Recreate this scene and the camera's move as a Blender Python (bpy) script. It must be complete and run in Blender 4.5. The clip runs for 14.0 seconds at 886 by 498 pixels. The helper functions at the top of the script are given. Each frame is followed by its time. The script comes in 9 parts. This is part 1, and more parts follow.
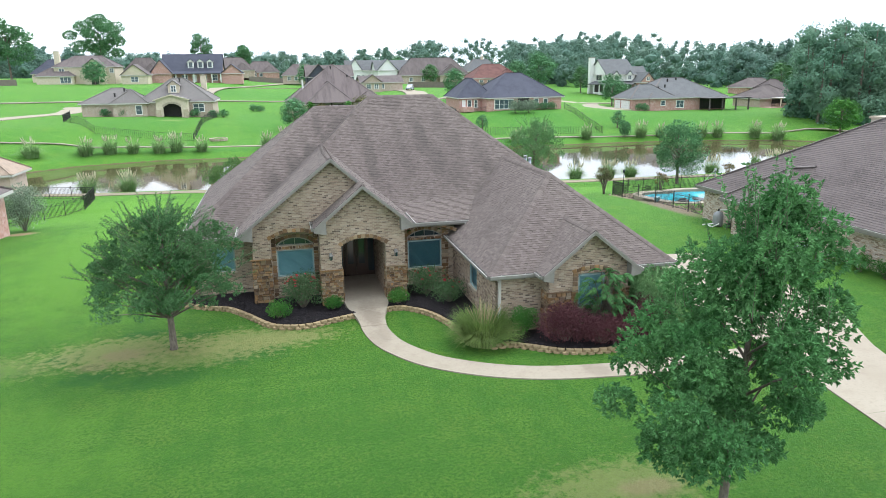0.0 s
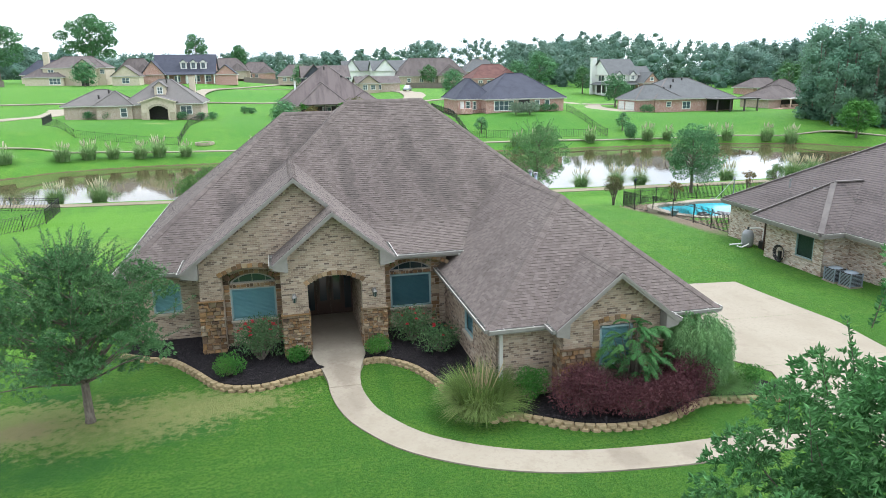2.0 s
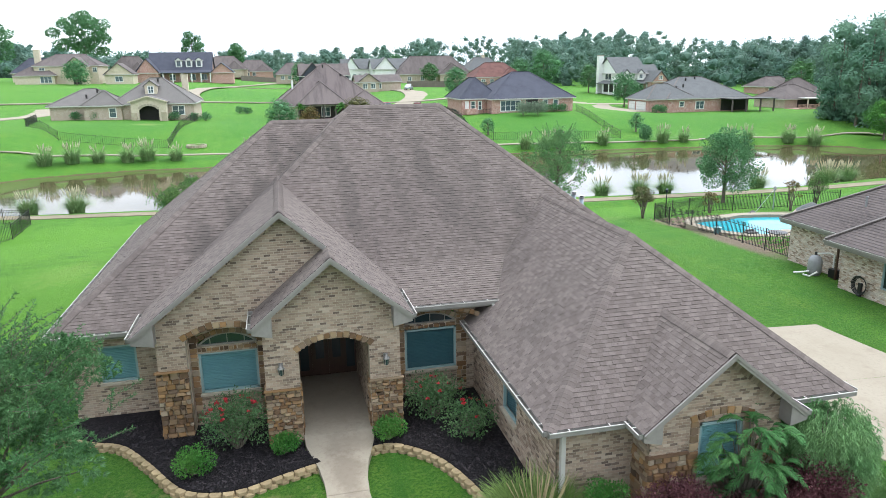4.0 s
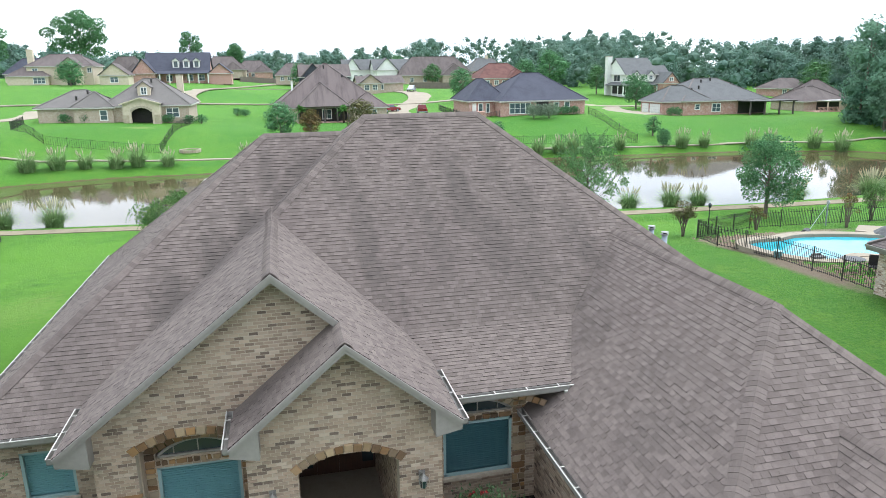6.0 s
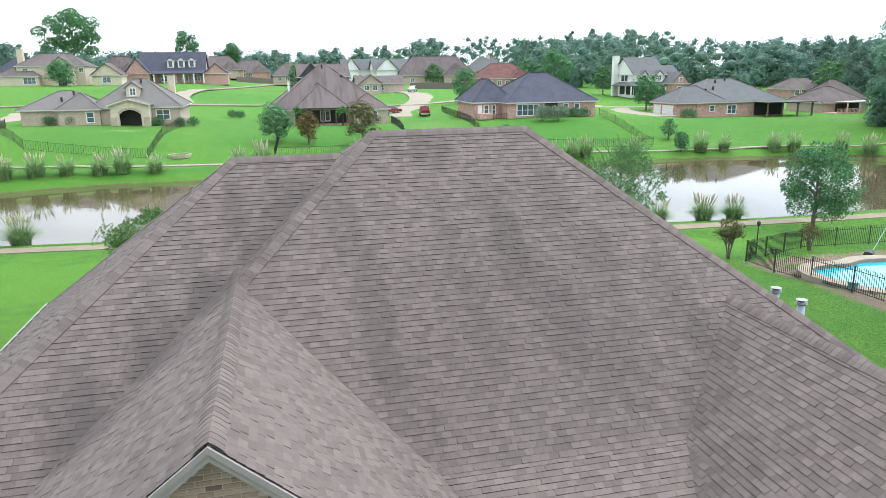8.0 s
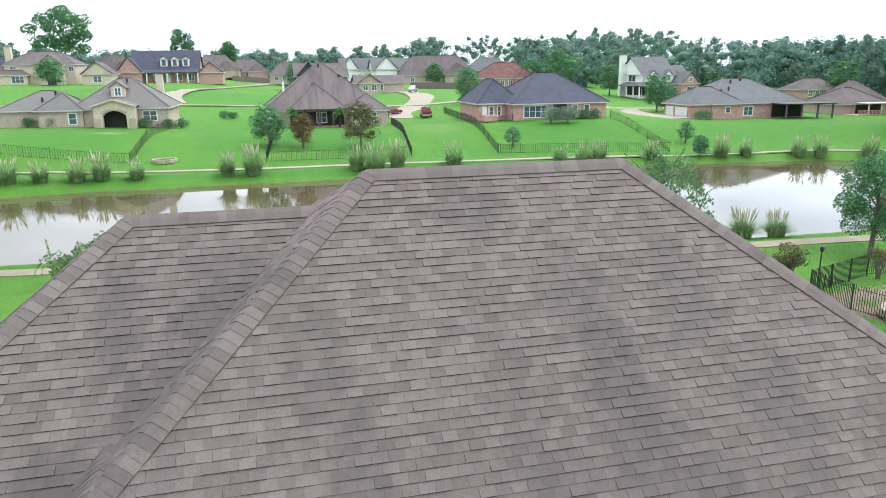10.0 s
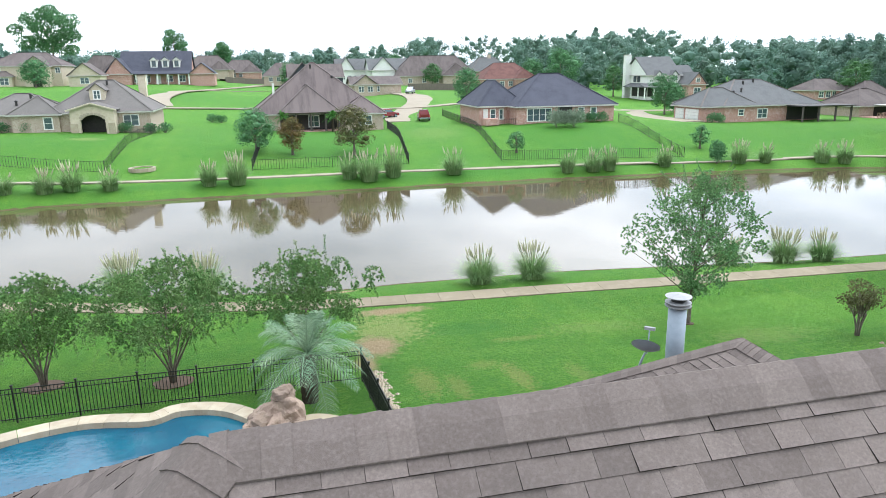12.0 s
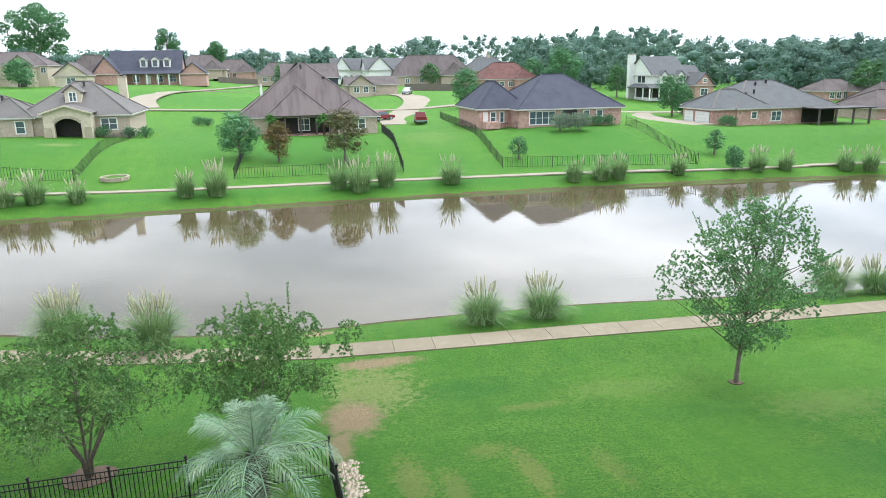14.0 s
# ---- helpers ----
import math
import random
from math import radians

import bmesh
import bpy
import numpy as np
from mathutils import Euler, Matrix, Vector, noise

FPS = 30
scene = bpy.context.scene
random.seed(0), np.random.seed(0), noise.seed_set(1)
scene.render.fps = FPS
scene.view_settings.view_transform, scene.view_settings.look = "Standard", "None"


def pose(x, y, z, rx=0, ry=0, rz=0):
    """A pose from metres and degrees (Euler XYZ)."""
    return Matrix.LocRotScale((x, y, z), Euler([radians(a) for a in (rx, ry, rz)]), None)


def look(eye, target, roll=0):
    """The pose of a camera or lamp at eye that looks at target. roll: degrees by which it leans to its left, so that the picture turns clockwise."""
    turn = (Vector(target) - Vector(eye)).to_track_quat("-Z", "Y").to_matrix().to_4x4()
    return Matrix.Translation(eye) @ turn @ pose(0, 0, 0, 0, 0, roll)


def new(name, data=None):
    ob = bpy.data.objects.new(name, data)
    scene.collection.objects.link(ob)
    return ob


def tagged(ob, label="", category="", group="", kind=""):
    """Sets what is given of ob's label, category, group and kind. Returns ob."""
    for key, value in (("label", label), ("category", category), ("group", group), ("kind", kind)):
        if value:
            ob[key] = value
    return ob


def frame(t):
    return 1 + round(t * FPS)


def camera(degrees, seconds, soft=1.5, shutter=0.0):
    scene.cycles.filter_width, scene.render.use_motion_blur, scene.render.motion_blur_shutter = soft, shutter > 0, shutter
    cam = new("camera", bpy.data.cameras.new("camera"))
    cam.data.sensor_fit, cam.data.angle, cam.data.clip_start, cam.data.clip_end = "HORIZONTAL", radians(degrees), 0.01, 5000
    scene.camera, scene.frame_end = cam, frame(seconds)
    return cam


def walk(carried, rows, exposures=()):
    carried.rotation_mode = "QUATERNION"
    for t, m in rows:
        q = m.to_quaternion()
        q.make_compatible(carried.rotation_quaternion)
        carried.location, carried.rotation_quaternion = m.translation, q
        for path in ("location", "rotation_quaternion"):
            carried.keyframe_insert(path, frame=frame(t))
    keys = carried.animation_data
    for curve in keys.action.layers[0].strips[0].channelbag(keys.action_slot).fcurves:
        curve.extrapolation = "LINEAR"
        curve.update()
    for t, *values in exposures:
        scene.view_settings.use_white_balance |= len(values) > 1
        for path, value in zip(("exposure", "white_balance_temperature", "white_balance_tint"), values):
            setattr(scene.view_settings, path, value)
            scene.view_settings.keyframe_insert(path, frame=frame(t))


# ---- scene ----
cam = camera(65.5, 14.0, soft=0.8)
PATH = [
    (0, (-3.52, -32.799, 11.398), (-3.005, -30.574, 10.806), -0.8),
    (0.5, (-3.018, -31.37, 11.375), (-2.504, -29.145, 10.784), -0.8),
    (1, (-2.523, -29.895, 11.376), (-2.008, -27.67, 10.786), -0.8),
    (1.5, (-2.048, -28.399, 11.381), (-1.534, -26.172, 10.79), -0.8),
    (2, (-1.638, -26.779, 11.368), (-1.122, -24.552, 10.777), -0.9),
    (2.5, (-1.382, -25.116, 11.391), (-0.865, -22.892, 10.798), -0.8),
    (3, (-1.169, -23.411, 11.393), (-0.651, -21.187, 10.799), -0.8),
    (3.2, (-1.121, -22.727, 11.441), (-0.604, -20.502, 10.844), -0.9),
    (5.5, (-1.061, -14.893, 11.386), (-0.539, -12.668, 10.792), -0.8),
    (6, (-0.891, -13.26, 11.382), (-0.371, -11.035, 10.789), -0.8),
    (6.5, (-0.693, -11.617, 11.36), (-0.171, -9.393, 10.766), -0.8),
    (7, (-0.558, -9.965, 11.363), (-0.037, -7.742, 10.771), -0.8),
    (7.5, (-0.422, -8.29, 11.38), (0.1, -6.066, 10.786), -0.8),
    (8, (-0.276, -6.512, 11.37), (0.247, -4.288, 10.777), -0.8),
    (8.2, (-0.206, -5.806, 11.374), (0.316, -3.582, 10.779), -0.8),
    (10.5, (1.09, 2.349, 11.321), (1.617, 4.571, 10.727), -0.7),
    (11, (1.476, 4.065, 11.342), (2.004, 6.287, 10.75), -0.8),
    (11.5, (1.881, 5.842, 11.379), (2.411, 8.064, 10.785), -0.7),
    (12, (2.276, 7.589, 11.411), (2.808, 9.811, 10.818), -0.8),
    (12.5, (2.773, 9.264, 11.471), (3.309, 11.484, 10.876), -0.7),
    (13, (3.289, 10.903, 11.578), (3.823, 13.124, 10.983), -0.7),
    (13.5, (3.754, 12.606, 11.591), (4.289, 14.827, 10.996), -0.8),
    (14, (4.105, 14.256, 11.609), (4.641, 16.475, 11.014), -0.8),
]
walk(cam, [(t, look(eye, target, roll)) for t, eye, target, roll in PATH])

# the plan below is drawn in units of 1.18 m and brought to true size at the end
UNIT = 1.18

# ---------- world and light: bright overcast ----------
SUN_EL, SUN_AZ = radians(62), radians(65)
world = bpy.data.worlds.new("sky")
scene.world = world
world.use_nodes = True
wn, wl_ = world.node_tree.nodes, world.node_tree.links
wbg = wn["Background"]
wsky = wn.new("ShaderNodeTexSky")
wsky.sky_type = "NISHITA"
wsky.sun_disc = False
wsky.sun_elevation, wsky.sun_rotation = SUN_EL, SUN_AZ
wsky.air_density, wsky.dust_density, wsky.ozone_density = 1.0, 2.5, 1.0
# thin unbroken cloud: the blue is whitened and soft grey banks drift over it
wco = wn.new("ShaderNodeTexCoord")
wmap = wn.new("ShaderNodeMapping")
wmap.inputs["Scale"].default_value = (1.2, 1.2, 5.0)
wnoise = wn.new("ShaderNodeTexNoise")
wnoise.inputs["Scale"].default_value = 2.2
wnoise.inputs["Detail"].default_value = 6
wramp = wn.new("ShaderNodeValToRGB")
wramp.color_ramp.elements[0].position, wramp.color_ramp.elements[0].color = 0.34, (5.9, 7.0, 8.5, 1)
wramp.color_ramp.elements[1].position, wramp.color_ramp.elements[1].color = 0.64, (13.0, 13.8, 15.1, 1)
wmix = wn.new("ShaderNodeMixRGB")
wmix.inputs[0].default_value = 0.88
wl_.new(wco.outputs["Generated"], wmap.inputs["Vector"])
wl_.new(wmap.outputs["Vector"], wnoise.inputs["Vector"])
wl_.new(wnoise.outputs["Fac"], wramp.inputs["Fac"])
wl_.new(wsky.outputs["Color"], wmix.inputs[1])
wl_.new(wramp.outputs["Color"], wmix.inputs[2])
wdot = wn.new("ShaderNodeVectorMath")
wdot.operation = "DOT_PRODUCT"
wdot.inputs[1].default_value = (math.sin(SUN_AZ) * math.cos(SUN_EL), math.cos(SUN_AZ) * math.cos(SUN_EL), math.sin(SUN_EL))
wglow = wn.new("ShaderNodeMapRange")
wglow.interpolation_type = "SMOOTHSTEP"
wglow.inputs[1].default_value, wglow.inputs[2].default_value = 0.2, 1.0
wglow.inputs[3].default_value, wglow.inputs[4].default_value = 1.0, 2.0
wsc = wn.new("ShaderNodeVectorMath")
wsc.operation = "SCALE"
wl_.new(wco.outputs["Generated"], wdot.inputs[0])
wl_.new(wdot.outputs["Value"], wglow.inputs[0])
wl_.new(wmix.outputs["Color"], wsc.inputs[0])
wl_.new(wglow.outputs[0], wsc.inputs["Scale"])
wl_.new(wsc.outputs[0], wbg.inputs["Color"])
wbg.inputs["Strength"].default_value = 0.13
scene.view_settings.exposure = 0.5

sun_data = bpy.data.lights.new("sun", "SUN")
sun_data.energy, sun_data.angle, sun_data.color = 1.0, radians(25), (1.0, 1.0, 0.965)
sun = new("sun", sun_data)
sun.matrix_world = look((0, 0, 0), (-math.sin(SUN_AZ) * math.cos(SUN_EL), -math.cos(SUN_AZ) * math.cos(SUN_EL), -math.sin(SUN_EL)))


# ---------- materials ----------
def mat(name, base, rough=0.8, var=(), bump=(), metal=0.0, spec=0.5, rand=0.0, hue=None, tone=0.7):
    """var: (scale, colour, low, high[, stretch]) layers mixed over the base by noise; bump: (scale, strength, distance); rand: brightness change per piece; tone: reflectance of the lightest grain of the surface."""
    base = [c * tone for c in base]
    var = [(v[0], [c * tone for c in v[1]], *v[2:]) for v in var]
    hue = hue and [(q, [c * tone for c in h]) for q, h in hue]
    m = bpy.data.materials.new(name)
    m.use_nodes = True
    nt = m.node_tree
    nd, ln = nt.nodes, nt.links
    b = nd["Principled BSDF"]
    b.inputs["Roughness"].default_value = rough
    b.inputs["Metallic"].default_value = metal
    b.inputs["Specular IOR Level"].default_value = spec
    geo = nd.new("ShaderNodeNewGeometry")
    rgb = nd.new("ShaderNodeRGB")
    rgb.outputs[0].default_value = (*base, 1)
    col = rgb.outputs[0]
    for v in var:
        sc, c, lo, hi = v[:4]
        vec = geo.outputs["Position"]
        if len(v) > 4:
            mp = nd.new("ShaderNodeMapping")
            mp.inputs["Scale"].default_value = v[4]
            ln.new(vec, mp.inputs["Vector"])
            vec = mp.outputs["Vector"]
        n = nd.new("ShaderNodeTexNoise")
        n.inputs["Scale"].default_value = sc
        n.inputs["Detail"].default_value = 5
        n.inputs["Roughness"].default_value = 0.6
        ln.new(vec, n.inputs["Vector"])
        r = nd.new("ShaderNodeMapRange")
        r.inputs[1].default_value, r.inputs[2].default_value = lo, hi
        ln.new(n.outputs["Fac"], r.inputs[0])
        mx = nd.new("ShaderNodeMixRGB")
        mx.inputs[2].default_value = (*c, 1)
        ln.new(r.outputs[0], mx.inputs[0])
        ln.new(col, mx.inputs[1])
        col = mx.outputs[0]
    if rand or hue:
        oi = nd.new("ShaderNodeObjectInfo")
        add = nd.new("ShaderNodeMath")
        add.operation = "ADD"
        ln.new(oi.outputs["Random"], add.inputs[0])
        ln.new(geo.outputs["Random Per Island"], add.inputs[1])
        fr = nd.new("ShaderNodeMath")
        fr.operation = "FRACT"
        ln.new(add.outputs[0], fr.inputs[0])
        if hue:
            cr = nd.new("ShaderNodeValToRGB")
            els = cr.color_ramp.elements
            while len(els) < len(hue):
                els.new(0.5)
            for e, (pos, c) in zip(els, hue):
                e.position, e.color = pos, (*c, 1)
            ln.new(fr.outputs[0], cr.inputs["Fac"])
            mh = nd.new("ShaderNodeMixRGB")
            mh.inputs[0].default_value = 0.75
            ln.new(col, mh.inputs[1])
            ln.new(cr.outputs["Color"], mh.inputs[2])
            col = mh.outputs[0]
        if rand:
            rr_ = nd.new("ShaderNodeMapRange")
            rr_.inputs[3].default_value, rr_.inputs[4].default_value = 1 - rand, 1 + rand
            f2 = nd.new("ShaderNodeMath")
            f2.operation = "MULTIPLY"
            f2.inputs[1].default_value = 7.31
            f3 = nd.new("ShaderNodeMath")
            f3.operation = "FRACT"
            ln.new(fr.outputs[0], f2.inputs[0])
            ln.new(f2.outputs[0], f3.inputs[0])
            ln.new(f3.outputs[0], rr_.inputs[0])
            mv = nd.new("ShaderNodeVectorMath")
            mv.operation = "SCALE"
            ln.new(col, mv.inputs[0])
            ln.new(rr_.outputs[0], mv.inputs["Scale"])
            col = mv.outputs[0]
    ln.new(col, b.inputs["Base Color"])
    prev = None
    for sc, st, dist in bump:
        n = nd.new("ShaderNodeTexNoise")
        n.inputs["Scale"].default_value = sc
        n.inputs["Detail"].default_value = 4
        ln.new(geo.outputs["Position"], n.inputs["Vector"])
        bp = nd.new("ShaderNodeBump")
        bp.inputs["Strength"].default_value, bp.inputs["Distance"].default_value = st, dist
        ln.new(n.outputs["Fac"], bp.inputs["Height"])
        if prev:
            ln.new(prev, bp.inputs["Normal"])
        prev = bp.outputs["Normal"]
    if prev:
        ln.new(prev, b.inputs["Normal"])
    return m


def leafmat(name, c, c2, trans=0.25, vary=0.35, patch=0.9):
    """Leaves: two greens by piece, some light let through."""
    m = mat(name, c, 0.65, var=[(patch, c2, 0.4, 0.65)], rand=vary, spec=0.18)
    nd, ln = m.node_tree.nodes, m.node_tree.links
    b = nd["Principled BSDF"]
    tr = nd.new("ShaderNodeBsdfTranslucent")
    src = b.inputs["Base Color"].links[0].from_socket
    ln.new(src, tr.inputs["Color"])
    mx = nd.new("ShaderNodeMixShader")
    mx.inputs[0].default_value = trans
    ln.new(b.outputs[0], mx.inputs[1])
    ln.new(tr.outputs[0], mx.inputs[2])
    ln.new(mx.outputs[0], nd["Material Output"].inputs["Surface"])
    return m


def blotch(m, spots, colour, scale=0.8, ragged=0.9):
    """Spots of wear, dry turf or painted light and shade at (x, y, rx, ry, strength), with ragged noise edges."""
    nd, ln = m.node_tree.nodes, m.node_tree.links
    b = nd["Principled BSDF"]
    col = b.inputs["Base Color"].links[0].from_socket
    geo = nd.new("ShaderNodeNewGeometry")
    nz = nd.new("ShaderNodeTexNoise")
    nz.inputs["Scale"].default_value, nz.inputs["Detail"].default_value = scale, 8
    nz.inputs["Roughness"].default_value = 0.68
    ln.new(geo.outputs["Position"], nz.inputs["Vector"])
    for x, y, rx, ry, strength in spots:
        mp = nd.new("ShaderNodeMapping")
        mp.vector_type = "TEXTURE"
        mp.inputs["Location"].default_value = (x * UNIT, y * UNIT, 0)
        mp.inputs["Scale"].default_value = (rx * UNIT, ry * UNIT, 1000)
        ln.new(geo.outputs["Position"], mp.inputs["Vector"])
        le = nd.new("ShaderNodeVectorMath")
        le.operation = "LENGTH"
        ln.new(mp.outputs["Vector"], le.inputs[0])
        ad = nd.new("ShaderNodeMath")
        ad.operation = "MULTIPLY_ADD"
        ad.inputs[1].default_value = ragged * 2.4
        ln.new(nz.outputs["Fac"], ad.inputs[0])
        ln.new(le.outputs["Value"], ad.inputs[2])
        mr = nd.new("ShaderNodeMapRange")
        mr.inputs[1].default_value, mr.inputs[2].default_value = 0.55 + ragged * 1.2, 1.15 + ragged * 1.2
        mr.inputs[3].default_value, mr.inputs[4].default_value = strength, 0.0
        ln.new(ad.outputs[0], mr.inputs[0])
        mx = nd.new("ShaderNodeMixRGB")
        mx.inputs[2].default_value = (*[c * 0.7 for c in colour], 1)
        ln.new(mr.outputs[0], mx.inputs[0])
        ln.new(col, mx.inputs[1])
        col = mx.outputs[0]
    ln.new(col, b.inputs["Base Color"])


GRASS = mat("lawn_grass", (0.109, 0.3, 0.036), 0.9,
            var=[(0.1, (0.185, 0.37, 0.045), 0.42, 0.62), (0.45, (0.072, 0.25, 0.030), 0.46, 0.66), (0.3, (0.218, 0.36, 0.051), 0.52, 0.72),
                 (0.9, (0.061, 0.23, 0.027), 0.5, 0.68, (1.0, 0.12, 1.0)), (0.8, (0.185, 0.39, 0.058), 0.52, 0.7, (0.15, 1.0, 1.0)), (1.6, (0.065, 0.23, 0.032), 0.54, 0.7), (3.6, (0.196, 0.33, 0.058), 0.54, 0.7),
                 (9, (0.050, 0.185, 0.021), 0.45, 0.59), (26, (0.174, 0.42, 0.053), 0.5, 0.7), (60, (0.049, 0.18, 0.019), 0.48, 0.62), (150, (0.251, 0.5, 0.085), 0.52, 0.75)],
            bump=[(9, 0.5, 0.09), (30, 0.8, 0.07), (120, 0.9, 0.03)], spec=0.15)
# coarser, darker tufts; the first seven spots paint the front-left tree's soft shadow
blotch(GRASS, [(-9.6, -4.85, 1.0, 0.6, 0.7), (-7.5, -5.4, 2.2, 0.8, 0.6), (-11.2, -2.85, 0.8, 0.45, 0.7), (-12.4, -3.7, 0.9, 0.45, 0.6), (-4.5, -4.0, 1.6, 0.9, 0.5), (-8.6, -1.0, 1.0, 0.4, 0.6), (-6.6, -1.6, 0.9, 0.4, 0.5), (16.5, 30.5, 2.4, 0.9, 0.3), (9.5, 34.5, 2.5, 1.0, 0.35), (19.5, 26.0, 3.0, 1.4, 0.35)], (0.04, 0.19, 0.035), 1.9)
# dry, thin turf
blotch(GRASS, [(-9.2, -2.6, 2.6, 1.5, 0.75), (-4.6, -2.7, 3.0, 1.3, 0.7), (-6.6, -3.6, 3.0, 1.2, 0.5), (-12.6, -3.2, 2.0, 1.2, 0.35), (-3.2, -2.8, 2.0, 0.6, 0.45), (4.4, -14.6, 2.2, 1.1, 0.55), (6.4, 35.6, 1.7, 2.2, 0.55), (-12.2, 20.6, 1.6, 3.0, 0.35), (15.5, 33.0, 2.5, 1.0, 0.25), (21.5, 30.0, 2.5, 1.2, 0.25), (-21.5, 103, 2.2, 1.5, 0.6), (-36, 66, 7, 4, 0.45), (3.0, 90, 6, 1.2, 0.2), (24, 104, 4, 8, 0.2)], (0.41, 0.43, 0.16), 2.8, 1.5)
blotch(GRASS, [(24.5, 17.0, 0.9, 4.4, 0.95), (25.0, 22.8, 0.9, 3.6, 0.95), (27.8, 26.2, 3.2, 0.8, 0.9), (33.0, 26.6, 3.5, 0.8, 0.8)], (0.33, 0.25, 0.185), 3.0, 0.35)
blotch(GRASS, [(6.5, 28.4, 0.5, 1.5, 0.4), (7.5, 27.6, 0.4, 1.3, 0.35), (9.8, 28.0, 0.4, 1.7, 0.42), (9.0, 29.6, 0.7, 0.5, 0.3), (12.0, 27.6, 0.4, 1.2, 0.25), (11.4, 32.4, 1.2, 0.35, 0.3)], (0.4, 0.36, 0.13), 5.5, 1.6)
# added brightness painted into the lawn's open sides as lighter, yellower green
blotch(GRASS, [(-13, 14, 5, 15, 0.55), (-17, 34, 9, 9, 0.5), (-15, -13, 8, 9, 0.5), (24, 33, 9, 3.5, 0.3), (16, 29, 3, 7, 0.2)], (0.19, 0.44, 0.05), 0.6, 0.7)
# deeper green turf of fenced yards across the water; shore strip's shade painted in
blotch(GRASS, [(8, 101, 10, 15, 0.55), (42, 95, 11, 12, 0.5), (24, 103, 5, 18, 0.3), (-26, 101, 10, 12, 0.4), (-6, 108, 7, 20, 0.3), (72, 93, 20, 12, 0.4), (-10, 175, 40, 18, 0.35), (20, 81.3, 60, 1.7, 0.5), (30, 87, 26, 3.0, 0.25)], (0.05, 0.205, 0.028), 0.35, 0.5)
# bare worn soil
blotch(GRASS, [(5.4, 33.3, 1.1, 1.5, 0.95), (6.9, 38.0, 1.9, 0.55, 0.9), (4.8, 42.7, 0.9, 0.7, 0.9), (-9.0, -3.0, 0.9, 0.6, 0.5), (-9.8, -3.9, 0.6, 0.4, 0.4), (5.0, -14.8, 0.9, 0.4, 0.5), (4.75, 31.2, 0.45, 1.2, 0.8), (-20.4, 22.4, 1.1, 1.0, 0.9)], (0.44, 0.32, 0.19), 2.2, 0.6)


def bank_soil(m, z0, z1, colour):
    """Washed-out soil along the waterline, with a ragged upper edge."""
    nd, ln = m.node_tree.nodes, m.node_tree.links
    b = nd["Principled BSDF"]
    col = b.inputs["Base Color"].links[0].from_socket
    geo = nd.new("ShaderNodeNewGeometry")
    xyz = nd.new("ShaderNodeSeparateXYZ")
    ln.new(geo.outputs["Position"], xyz.inputs[0])
    nz = nd.new("ShaderNodeTexNoise")
    nz.inputs["Scale"].default_value, nz.inputs["Detail"].default_value = 0.8, 7
    ln.new(geo.outputs["Position"], nz.inputs["Vector"])
    ad = nd.new("ShaderNodeMath")
    ad.operation = "MULTIPLY_ADD"
    ad.inputs[1].default_value = 0.3
    ln.new(nz.outputs["Fac"], ad.inputs[0])
    ln.new(xyz.outputs["Z"], ad.inputs[2])
    mr = nd.new("ShaderNodeMapRange")
    mr.inputs[1].default_value, mr.inputs[2].default_value = z0 + 0.15, z1 + 0.15
    mr.inputs[3].default_value, mr.inputs[4].default_value = 1.0, 0.0
    ln.new(ad.outputs[0], mr.inputs[0])
    mx = nd.new("ShaderNodeMixRGB")
    mx.inputs[2].default_value = (*colour, 1)
    ln.new(mr.outputs[0], mx.inputs[0])
    ln.new(col, mx.inputs[1])
    ln.new(mx.outputs[0], b.inputs["Base Color"])


bank_soil(GRASS, -2.76, -2.7, (0.1, 0.076, 0.042))
ROOF = mat("asphalt_shingle", (0.190, 0.156, 0.138), 0.95,
           var=[(0.22, (0.167, 0.134, 0.121), 0.42, 0.66), (1.0, (0.124, 0.100, 0.093), 0.58, 0.78, (1.6, 0.16, 0.16)), (9, (0.211, 0.174, 0.158), 0.5, 0.75), (60, (0.237, 0.195, 0.177), 0.45, 0.7), (240, (0.105, 0.087, 0.080), 0.5, 0.75)],
           bump=[(300, 0.4, 0.003)], rand=0.17, spec=0.2)
SHINGLE_EDGE = mat("shingle_cut_edge", (0.06, 0.05, 0.045), 0.95, var=[(40, (0.04, 0.034, 0.031), 0.45, 0.65)], spec=0.15)
